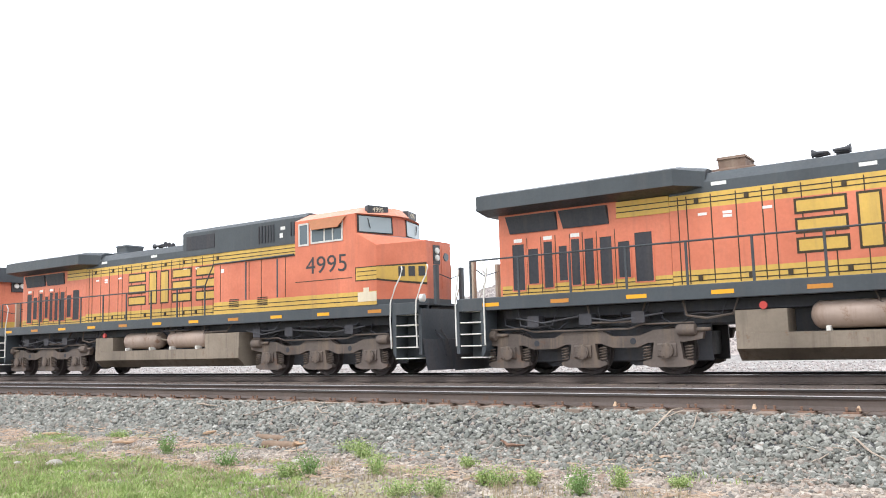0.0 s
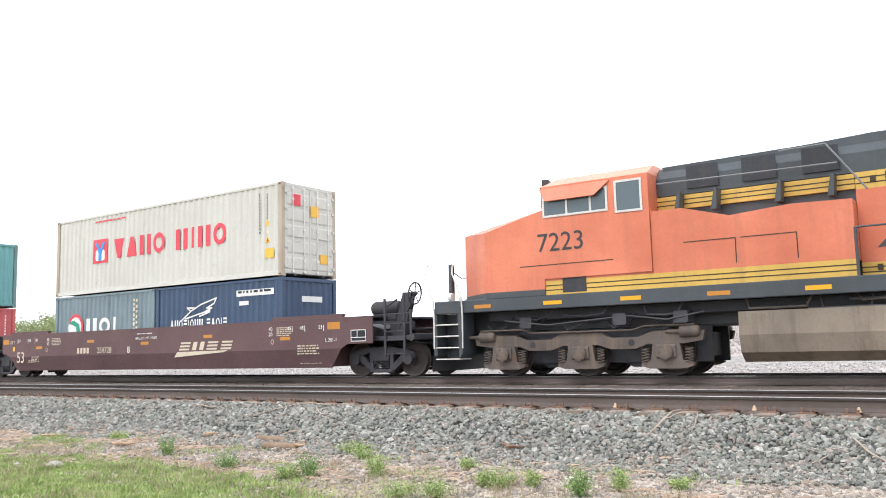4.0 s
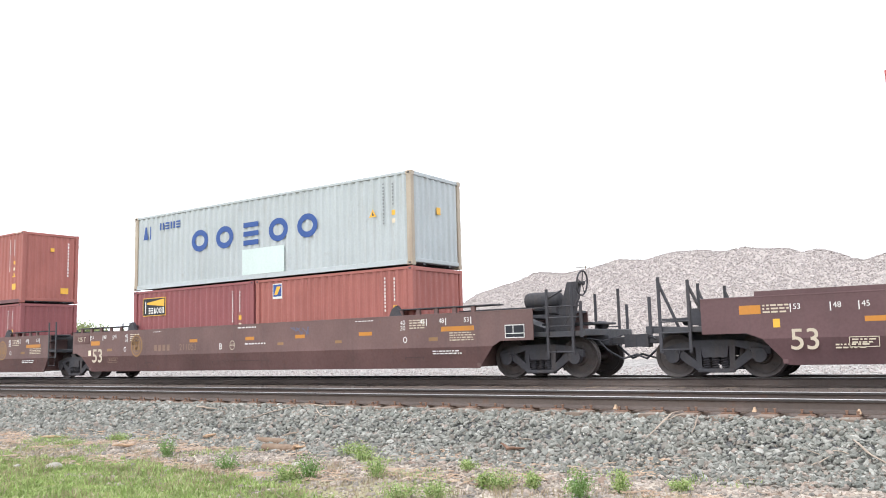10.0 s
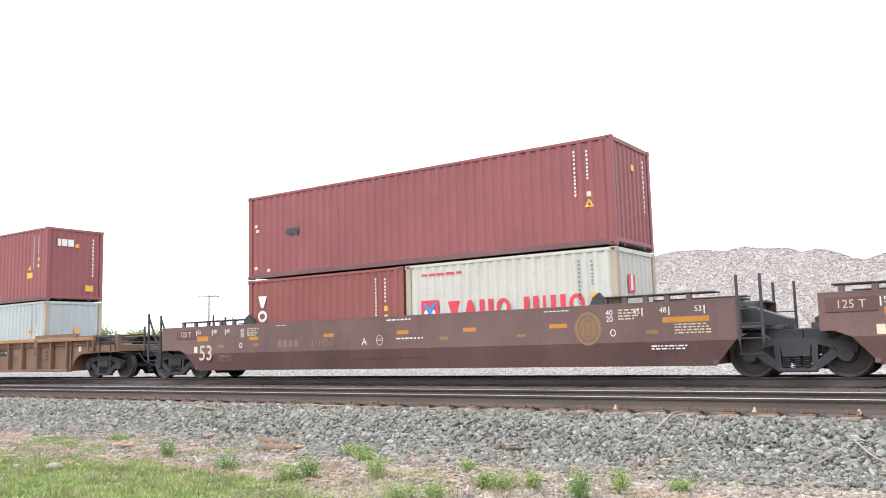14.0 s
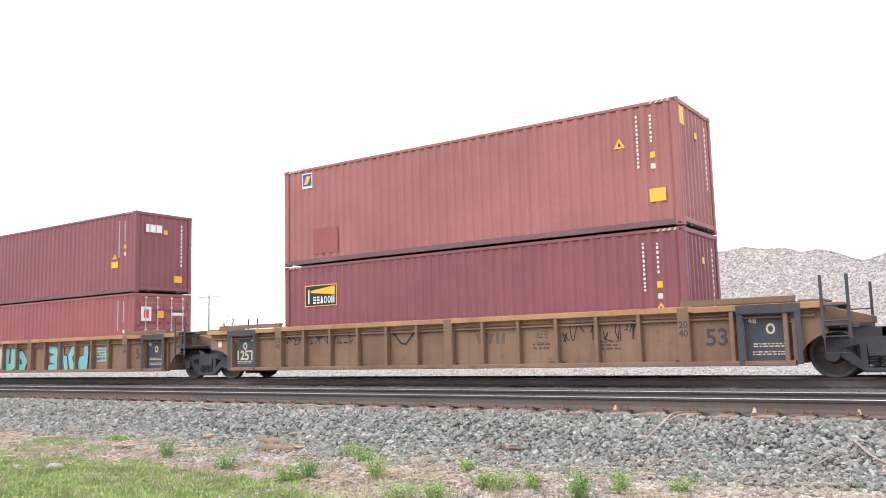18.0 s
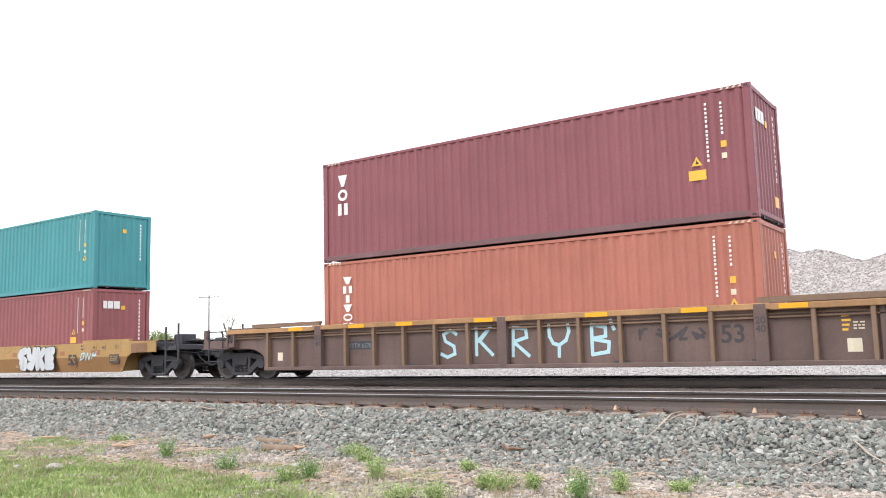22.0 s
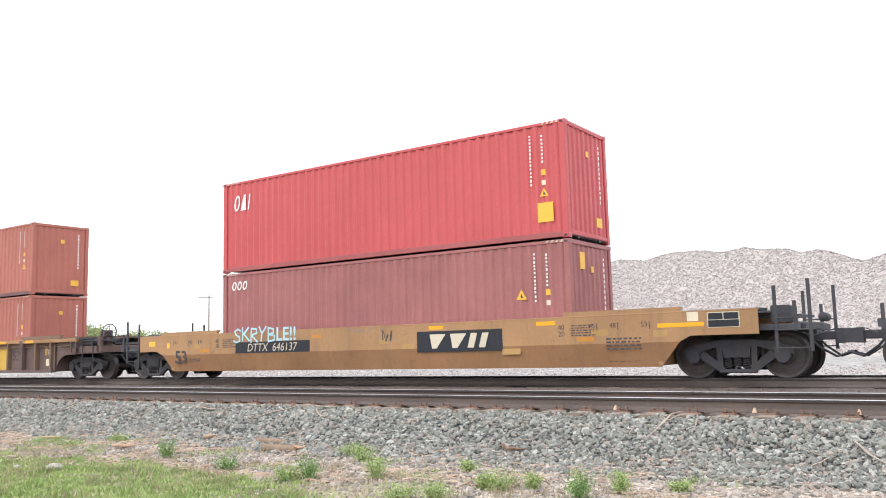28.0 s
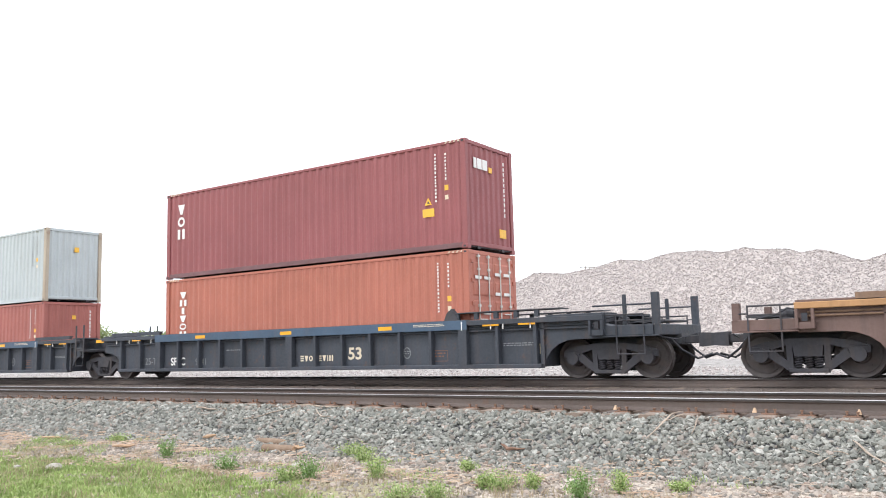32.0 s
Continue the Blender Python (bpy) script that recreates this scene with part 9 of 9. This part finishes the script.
stencils(tc_, 1.42, K_DIM, None, None, False, None, 9, limit=False, mid=False)
panel(tc_, 8.75, 1.11, 1.0, 0.09, M_REFL, YS, name="reflector")
panel(tc_, 9.02, 1.22, 0.24, 0.20, M_PATCH, YS, name="notice_sticker")
panel(tc_, 9.66, 1.07, 0.66, 0.32, M_PATCH, YS, name="notice_plate")
panel(tc_, 9.66, 1.085, 0.63, 0.14, K_INK, YS - 0.006, name="notice_field")
panel(tc_, 9.50, 1.24, 0.30, 0.135, K_INK, YS - 0.006, name="notice_field")
panel(tc_, 9.82, 1.24, 0.30, 0.135, K_INK, YS - 0.006, name="notice_field")
panel(tc_, -9.2, 1.1, 0.34, 0.16, M_STICK, YS, name="reflector")
panel(tc_, 5.55, 1.26, 0.5, 0.09, M_REFL, YS, name="reflector")
panel(tc_, 2.40, 1.27, 0.44, 0.09, M_REFL, YS, name="reflector")
panel(tc_, -1.75, 1.17, 0.36, 0.10, M_REFLD, YS, name="reflector")
for q, z, w in ((-6.9, 0.98, 0.3), (0.7, 0.95, 0.3), (1.5, 0.80, 0.4), (6.9, 0.98, 0.4), (8.3, 0.92, 0.3), (4.6, 0.6, 0.5)):
    panel(tc_, q, z, w, 0.14, P_FEC, YS, name="paint_patch")
wild(tc_, 0.78, 1.02, 0.36, 0.3, K_DIM, YS, 71, 3, 0.02)
wild(tc_, 0.0, 1.30, 1.2, 0.10, G_DUSTGREY, YS, 72, 4, 0.02)
c = container("bright red 40-foot high-cube container with yellow stickers", LEN40, HC, C_BRIGHT)
leaf_logo(c, -MID + 0.85, HC - 0.95, 0.78, 0.5)
serials(c, LEN40, HC, 181)
panel(c, MID - 0.60, 0.42, 0.42, 0.48, M_STICK, YF, name="yellow_sticker")
stripes(c, LEN40, HC)
end_marks(c, LEN40, HC, 13)
placed(c, -333.72 + MID, over(HC))
c = container("faded red-brown 40-foot high-cube container with a small white mark", LEN40, HC, C_PINKISH)
emblem(c, "ooo", -MID + 0.75, HC - 0.55, 0.72, 0.28, M_WHITE, YF, slant=0.2)
serials(c, LEN40, HC, 182, sign=False)
triangle(c, MID - 1.35, 1.5, 0.3, M_STICK, YF)
stripes(c, LEN40, HC)
end_marks(c, LEN40, HC, 14, False)
end_mark(c, -0.5, HC - 0.7, 0.26, 0.42, M_STICK, MID)
placed(c, -333.72 + MID, BASE)

# charcoal ribbed pair with blue chords
K_RUSTY = paint("rusty_stencil", (0.20, 0.10, 0.07), 0.7, 0.2, 0.3, bump=0)
DK = "charcoal ribbed well car with a faded blue top chord"
d1 = well_car(DK, "ribbed", P_DARK, "left", "free", 1.48, P_DARK, -380.95 + MID, brake="posts", lattice="right", trucks=("right", "left"))
d2 = well_car("charcoal ribbed well car at the tail of the train", "ribbed", P_DARK, "left", "right", 1.48, P_DARK, -400.5 + MID, trucks=("left",))
for c in (d1, d2):
    panel(c, 0.0, 1.24, 12.4, 0.23, P_BLUE, YS - 0.001, name="blue_band")
    for q in (-9.3, -7.2, -3.9, -0.1, 3.6, 6.9, 7.9):
        panel(c, q, 1.30, 0.46, 0.10, M_REFL, YS - 0.006, name="reflector")
    words(c, "53", 2.40, 0.56, 0.31, M_PATCH, YR, stretch=1.15, bold=0.012)
    emblem(c, "o", 4.2, 0.54, 0.30, 0.30, K_GREYINK, YR, weight=0.1)
    dashes(c, 4.2, 0.64, 0.18, 0.1, 2, K_GREYINK, YR, seed=81)
    framed(c, 5.27, 0.46, 0.46, 0.28, K_RUSTY, YR)
    dashes(c, 5.15, 1.33, 1.2, 0.08, 2, M_PATCH, YS - 0.006, seed=82)
    dashes(c, -2.4, 0.86, 0.9, 0.06, 1, K_GREYINK, YR, seed=83)
    for q in (6.05, 6.9, 7.25, 8.0, -6.4, -7.1, -7.6, -8.3):
        panel(c, q, 1.22, 0.03, 0.22, M_WHITE, YS - 0.006, name="load_mark")
    dashes(c, 7.6, 0.78, 0.9, 0.1, 2, K_GREYINK, YR, seed=5)
    panel(c, 8.12, 0.60, 0.14, 0.24, M_PATCH, YR, name="notice_sticker")
words(d1, "SFLC", -5.2, 0.47, 0.24, M_WHITE, YR, bold=0.008)
words(d1, "9141", -4.05, 0.47, 0.20, K_GREYINK, YR)
words(d1, "125-T", -6.7, 0.50, 0.22, K_GREYINK, YR)
words(d1, "A", -6.2, 0.78, 0.15, M_WHITE, YR)
emblem(d1, "o", -1.1, 0.48, 0.32, 0.34, K_RUSTY, YR, weight=0.12)
emblem(d1, "evohevih", 0.95, 0.52, 1.3, 0.16, M_PATCH, YR)
placed(tex("maroon 40-foot high-cube container with chalky scrapes along its side", HC, C_MAROON), -380.95 + MID, over(HC))
c = triton("burnt orange 40-foot high-cube container with doors forward", HC, C_ORANGE, doors=True)
for yy, zz in ((-0.8, 0.74), (-0.35, 0.74), (0.2, 0.78), (0.65, 0.78), (0.2, 0.6), (0.65, 0.6)):
    end_mark(c, yy, HC * zz, 0.3, 0.08, M_WHITE, MID + 0.045)
placed(c, -380.95 + MID, BASE)
c = container("pale grey-green 40-foot high-cube container with tan rusty posts", LEN40, HC, C_PALE, False, C_POSTRUST)
serials(c, LEN40, HC, 191, K_GREYINK, sign=False)
end_mark(c, 0.1, 2.0, 0.2, 0.2, M_STICK, MID)
placed(c, -400.6 + MID, over(STD))
c = container("red oxide 40-foot container low in a dark well", LEN40, STD, C_RUST)
serials(c, LEN40, STD, 192, sign=False)
end_marks(c, LEN40, STD, 5, False)
placed(c, -400.6 + MID, BASE)


# ---- trackside plants and litter ----
def blades(places, rng, tall, width, lean=0.85):
    """Bent grass blades, three points wide at the root, tapering to a tip."""
    v, f = [], []
    for x, y, z in places:
        a = rng.uniform(0, 2 * math.pi)
        h = tall * rng.uniform(0.5, 1.3) * (0.55 + 1.3 * max(0.0, 0.35 + noise.noise(Vector((x * 3.1, y * 3.1, 5)))))
        w = width * rng.uniform(0.7, 1.3)
        dx, dy = math.cos(a) * w, math.sin(a) * w
        b = rng.uniform(0, 2 * math.pi)
        lx, ly = math.cos(b) * h * lean * rng.random(), math.sin(b) * h * lean * rng.random()
        n = len(v)
        v += [(x - dx, y - dy, z - 0.01), (x + dx, y + dy, z - 0.01), (x + dx * 0.7 + lx * 0.35, y + dy * 0.7 + ly * 0.35, z + h * 0.6), (x - dx * 0.7 + lx * 0.35, y - dy * 0.7 + ly * 0.35, z + h * 0.6), (x + lx, y + ly, z + h)]
        f += [(n, n + 1, n + 2, n + 3), (n + 3, n + 2, n + 4)]
    return v, f


def sward(name, places, tall, width, material, label, seed):
    v, f = blades(places, random.Random(seed), tall, width)
    me = bpy.data.meshes.new(name)
    me.from_pydata(v, [], f)
    me.materials.append(material)
    return tagged(new(name, me), label, "grass", kind="stuff")


def in_lawn(x, y, r):
    edge = np.interp(x, (-30, -16.4, -13.9, -11.7, -10.2, -8.8, -7.7, -7.0, -6.4, -5.7, -5.2), (6.9, 7.0, 7.45, 7.95, 7.85, 7.75, 7.6, 7.35, 7.0, 6.3, 5.2))
    edge += 0.35 * noise.noise(Vector((x * 1.3, y * 1.3, 4))) + 0.22 * noise.noise(Vector((x * 3.7, y * 3.7, 6)))
    return y < edge and r < 0.3 + min(1, (edge - y) * 2.0) - 0.55 * (noise.noise(Vector((x * 1.6, y * 1.6, 8))) > 0.18) - 0.45 * (noise.noise(Vector((x * 5.5, y * 5.5, 9))) > 0.12)


sward("grass", strew(25000, -20, -4.4, 4.4, 8.4, 31, 1.0, in_lawn), 0.058, 0.0075, M_GRASS, "fresh green grass at the edge of the gravel", 1)
sward("ground_cover", strew(26000, -20, -4.4, 4.4, 8.4, 34, 1.0, in_lawn), 0.042, 0.013, M_GRASS, "low broad-leaved ground cover among the grass", 4)


def wood_chips(count, seed):
    """Splinters and chips strewn in drifts between the ballast and the grass."""
    rng = random.Random(seed)
    v, f = [], []
    drift = strew(count, -19, -2.5, 7.2, 10.0, seed, 1.0, lambda x, y, r: noise.noise(Vector((x * 0.9, y * 1.6, 21))) > 0.08)
    for x, y, z in drift:
        a, l, w = rng.uniform(0, math.pi), rng.uniform(0.02, 0.09), rng.uniform(0.005, 0.016)
        ca, sa, up = math.cos(a), math.sin(a), z + rng.uniform(0.012, 0.035)
        n = len(v)
        for p, q, h in ((-l, -w, 0), (l, -w * 0.4, 0.008), (l * 0.8, w * 0.5, 0.008), (-l * 0.9, w, 0), (-l, 0, 0.012), (l, 0, 0.016)):
            v.append((x + p * ca - q * sa, y + p * sa + q * ca, up + h))
        f += [(n, n + 1, n + 5, n + 4), (n + 4, n + 5, n + 2, n + 3), (n, n + 4, n + 3), (n + 1, n + 2, n + 5), (n + 3, n + 2, n + 1, n)]
    me = bpy.data.meshes.new("wood_chips")
    me.from_pydata(v, [], f)
    me.materials.append(M_CHIPS)
    return tagged(new("wood_chips", me), "tan and orange wood chips strewn on gravel", "wood chips", kind="stuff")


wood_chips(2600, 77)
sward("dry_grass", strew(13000, -18, -2.0, 5.0, 8.6, 32, 1.0, lambda x, y, r: noise.noise(Vector((x * 1.1, y * 1.1, 2))) > 0.0 or (abs(x + 5.3) < 0.35 and y < 7.9)), 0.075, 0.004, M_DRY, "thin dry straw among the grass", 2)
sward("sparse_grass", strew(3200, -18, -1.2, 7.0, 9.5, 33, 1.0, lambda x, y, r: noise.noise(Vector((x * 1.0, y * 1.0, 12))) > 0.22), 0.055, 0.006, M_GRASS, "sparse grass tufts in the gravel", 3)


def weed(x, y, tall, wide, seed, material, label):
    """A bushy weed: stems with many narrow leaves."""
    rng = random.Random(seed)
    top = thing("weed", label, "plant", "weeds in the gravel", at=(x, y, HEIGHT(x, y) - 0.01))
    s = Shape()
    tips = []
    for i in range(16):
        a, r = rng.uniform(0, 2 * math.pi), wide * 0.5 * rng.random() ** 0.6
        h = tall * rng.uniform(0.55, 1.05) * (1 - 0.35 * r / wide)
        p = (r * math.cos(a), r * math.sin(a), h)
        s.tube([(p[0] * 0.15, p[1] * 0.15, 0), (p[0] * 0.6, p[1] * 0.6, h * 0.55), p], 0.004, 4)
        tips += [p, (p[0] * 0.7, p[1] * 0.7, h * 0.65), (p[0] * 0.4, p[1] * 0.4, h * 0.35)]
    part("stem", s, M_WEED, top)
    v, f = leaf_cloud(np.random.default_rng(seed), tips, 20, 0.012, (wide * 0.16, wide * 0.16, tall * 0.15))
    v[:, 2] = np.maximum(v[:, 2], 0.0)
    me = bpy.data.meshes.new("leaves")
    me.from_pydata([tuple(q) for q in v], [], f)
    me.materials.append(material)
    part("foliage", me, None, top)


for x, y, h, w, dark in ((-11.02, 8.34, 0.32, 0.24, 1), (-9.23, 8.02, 0.25, 0.40, 1), (-7.28, 7.60, 0.28, 0.32, 1), (-7.53, 7.46, 0.24, 0.34, 0), (-8.21, 9.48, 0.20, 0.40, 0), (-7.69, 9.13, 0.19, 0.28, 0),
                         (-6.51, 7.97, 0.28, 0.30, 0), (-5.85, 8.97, 0.15, 0.20, 0), (-4.89, 8.15, 0.22, 0.34, 0), (-5.10, 8.12, 0.20, 0.22, 0), (-4.52, 8.22, 0.20, 0.20, 0), (-3.84, 7.93, 0.26, 0.30, 1),
                         (-3.62, 8.47, 0.22, 0.22, 0), (-3.11, 8.89, 0.12, 0.22, 0), (-13.52, 9.20, 0.14, 0.34, 0), (-15.4, 8.85, 0.13, 0.9, 0), (-14.25, 8.72, 0.12, 0.5, 0), (-5.29, 7.45, 0.22, 0.36, 0), (-5.6, 7.2, 0.2, 0.5, 0)):
    weed(x, y, h, w, 60 + int(100 * h) + int(10 * abs(x)), M_WEED if dark else M_GRASS, "dark green bushy weed rooted in gravel" if dark else "light green tufty weed rooted in gravel")


def branch(x, y, length, turn, r, material, label, seed, lift=0.02):
    rng = random.Random(seed)
    a = radians(turn)
    pts = []
    for i in range(6):
        u = (i / 5 - 0.5) * length
        px, py = x + u * math.cos(a) + rng.uniform(-0.02, 0.02), y + u * math.sin(a) + rng.uniform(-0.03, 0.03) + 0.10 * length * math.sin(3 * u / length + seed)
        pts.append((px, py, HEIGHT(px, py) + lift + r + rng.uniform(0, 0.015)))
    s = Shape()
    rings = []
    fat = [0.45, 0.85, 1.0, 0.95, 0.75, 0.35]
    for i, p in enumerate(pts):
        d = (Vector(pts[min(i + 1, 5)]) - Vector(pts[max(i - 1, 0)])).normalized()
        u = d.cross(Vector((0.1, 0.2, 0.97))).normalized()
        w = d.cross(u)
        rings.append([Vector(p) + r * fat[i] * rng.uniform(0.75, 1.2) * (math.cos(2 * math.pi * k / 7) * u + 0.75 * math.sin(2 * math.pi * k / 7) * w) for k in range(7)])
    for q0, q1 in zip(rings, rings[1:]):
        s.loft(q0, q1, False)
    s.poly(rings[0], [tuple(range(7))]).poly(rings[-1], [tuple(range(7))])
    ob = solid("stick", s, label, "stick", "sticks on the ballast", material=material)
    return ob


def log(x, y, length, turn, r, seed, cut):
    top = thing("log", "short weathered log with a fresh orange cut end" if cut else "short weathered log lying on gravel", "log", "cut logs", at=(x, y, HEIGHT(x, y) + r * 0.8))
    top.rotation_euler = (0, 0, radians(turn))
    rng = random.Random(seed)
    part("bark", Shape().turn([(-length / 2, r * 0.92), (-length / 4, r * rng.uniform(0.95, 1.1)), (0, r), (length / 4, r * rng.uniform(0.9, 1.08)), (length / 2, r * 0.9)], "x", (0, 0, 0), 10), M_LOGBARK, top, "", True)
    part("cut_end", Shape().turn([(length / 2, r * 0.86), (length / 2 + 0.006, r * 0.8)], "x", (0, 0, 0), 10), M_WOODCUT, top)


log(-10.34, 9.88, 0.66, -4, 0.055, 1, False)
log(-9.74, 9.47, 0.62, 5, 0.062, 2, True)
branch(-9.40, 9.56, 0.20, 20, 0.045, M_WOODCUT, "splintered orange wood chunk", 4)
branch(-9.98, 9.98, 0.34, 24, 0.022, M_WOOD, "pale broken stick leaning on a log", 3, 0.08)
branch(-10.05, 9.15, 0.5, 18, 0.010, M_WOOD, "pale twig lying on gravel", 12)
branch(-11.87, 9.89, 0.26, 30, 0.04, M_WOODCUT, "orange-brown wood chip on gravel", 5)
branch(-12.62, 8.68, 0.42, 30, 0.038, M_WOODCUT, "tan splintered stick on gravel", 15)
branch(-15.58, 9.12, 0.5, 14, 0.035, M_WOODCUT, "tan splintered board on gravel", 14)
branch(-13.3, 11.0, 0.9, -21, 0.022, M_WOOD, "pale broken branch on the ballast", 6, 0.05)
branch(-11.3, 10.92, 0.75, 50, 0.016, M_WOOD, "thin pale branch lying on the ballast", 7, 0.05)
branch(-10.5, 11.30, 1.3, 11, 0.014, M_WOOD, "thin pale branch lying on the ballast", 16, 0.05)
branch(-10.1, 10.90, 0.8, -28, 0.012, M_WOOD, "pale twig lying on the ballast", 11, 0.04)
branch(-5.72, 10.27, 0.32, -22, 0.012, M_WOOD, "pale twig lying on the ballast", 13, 0.04)
branch(-5.82, 10.03, 0.42, -8, 0.03, M_PLATE, "rusty brown splinter of wood on the ballast", 17, 0.03)
branch(-4.0, 11.0, 1.3, 86, 0.012, M_WOOD, "thin pale branch lying on the ballast", 8, 0.06)
branch(-3.58, 10.95, 0.85, 98, 0.010, M_WOOD, "thin pale twig lying on the ballast", 9, 0.06)
branch(-3.92, 11.1, 0.45, 60, 0.009, M_WOOD, "thin pale twig lying on the ballast", 18, 0.06)
branch(-1.45, 10.30, 0.62, -48, 0.016, M_WOOD, "pale branch lying on the ballast", 10, 0.05)
branch(-1.9, 10.10, 0.3, 42, 0.009, M_WOOD, "pale twig lying on the ballast", 19, 0.04)
branch(-17.7, 10.9, 0.5, 80, 0.014, M_WOOD, "pale stick lying on the ballast", 20, 0.06)


def litter():
    """Thin broken twigs strewn over the ballast and gravel."""
    rng = random.Random(91)
    s = Shape()
    for x, y, z in strew(150, -17, 0.5, 8.2, 11.3, 92):
        a, ln = rng.uniform(0, math.pi), rng.uniform(0.10, 0.42)
        pts = []
        for i in range(4):
            u = (i / 3 - 0.5) * ln
            px, py = x + u * math.cos(a) + rng.uniform(-0.012, 0.012), y + u * math.sin(a) + rng.uniform(-0.012, 0.012)
            pts.append((px, py, HEIGHT(px, py) + 0.035 + rng.uniform(0, 0.015)))
        s.tube(pts, rng.uniform(0.003, 0.007), 4)
    solid("twig_litter", s, "thin pale twigs strewn over the stones", "twigs", kind="stuff", material=M_WOOD)


litter()
M_ROCK = paint("pale_limestone", (0.42, 0.39, 0.34), 0.9, 0.2, 0.2, bump=0.4)
for x, y, r in ((-11.6, 6.85, 0.12), (-12.4, 6.75, 0.06), (-8.36, 8.48, 0.09), (-4.1, 8.7, 0.06), (-9.9, 8.3, 0.05)):
    bm = bmesh.new()
    bmesh.ops.create_icosphere(bm, subdivisions=2, radius=1)
    for v in bm.verts:
        v.co *= 1 + 0.18 * noise.noise(v.co * 1.7 + Vector((x, y, 0)))
        v.co.z *= 0.6
    me = bpy.data.meshes.new("rock")
    bm.to_mesh(me)
    bm.free()
    me.materials.append(M_ROCK)
    ob = tagged(new("rock", me), "pale limestone rock in the grass", "rock", "loose rocks")
    ob.location, ob.scale = (x, y, HEIGHT(x, y) + r * 0.25), (r, r, r)

near = track(NC, "near_track", -150, 6, True)
clip = once("rail_clip", lambda: meshed("rail_clip", Shape().loft([(-0.03, -0.04, -0.18), (0.03, -0.04, -0.18), (0.03, 0.02, -0.17), (-0.03, 0.02, -0.17)], [(-0.010, -0.012, -0.115), (0.010, -0.012, -0.115), (0.010, 0.010, -0.115), (-0.010, 0.010, -0.115)]), M_CLIP))
for x in (-5.02, -3.02, -1.74):
    part("rail_clip", clip, None, near, "pale galvanised rail clip", at=(x, NC - 0.82, 0))


# ---- motion: the train rolls past at a nearly steady pace ----
ROLL_ROWS = ((0, 0.0), (1, 11.25), (2, 22.51), (3, 33.81), (4, 45.14), (5, 56.47), (6, 67.75), (7, 79.02), (8, 90.28), (9, 101.55), (10, 112.81), (11, 124.07),
             (12, 135.3), (13, 146.52), (14, 157.7), (15, 168.87), (16, 180.01), (17, 191.15), (18, 202.27), (19, 213.39), (20, 224.51), (21, 235.65), (22, 246.81),
             (23, 257.97), (24, 269.11), (25, 280.2), (26, 291.23), (27, 302.22), (28, 313.23), (29, 324.28), (30, 335.36), (31, 346.48), (32, 357.6))

LAG = 0.245


def motions():
    for ob, x, z, turn in MOVERS:
        walk(ob, [(t, pose(x + s - LAG, TC, z, 0, 0, turn)) for t, s in ROLL_ROWS])
    ts, ss = [r[0] for r in ROLL_ROWS], [r[1] for r in ROLL_ROWS]
    times = [i / 15 for i in range(481)]
    run = np.interp(times, ts, ss)
    for ob, x, r, way in WHEELS:
        walk(ob, [(t, pose(x, 0, r, 0, way * math.degrees(s / r), 0)) for t, s in zip(times, run)])


motions()
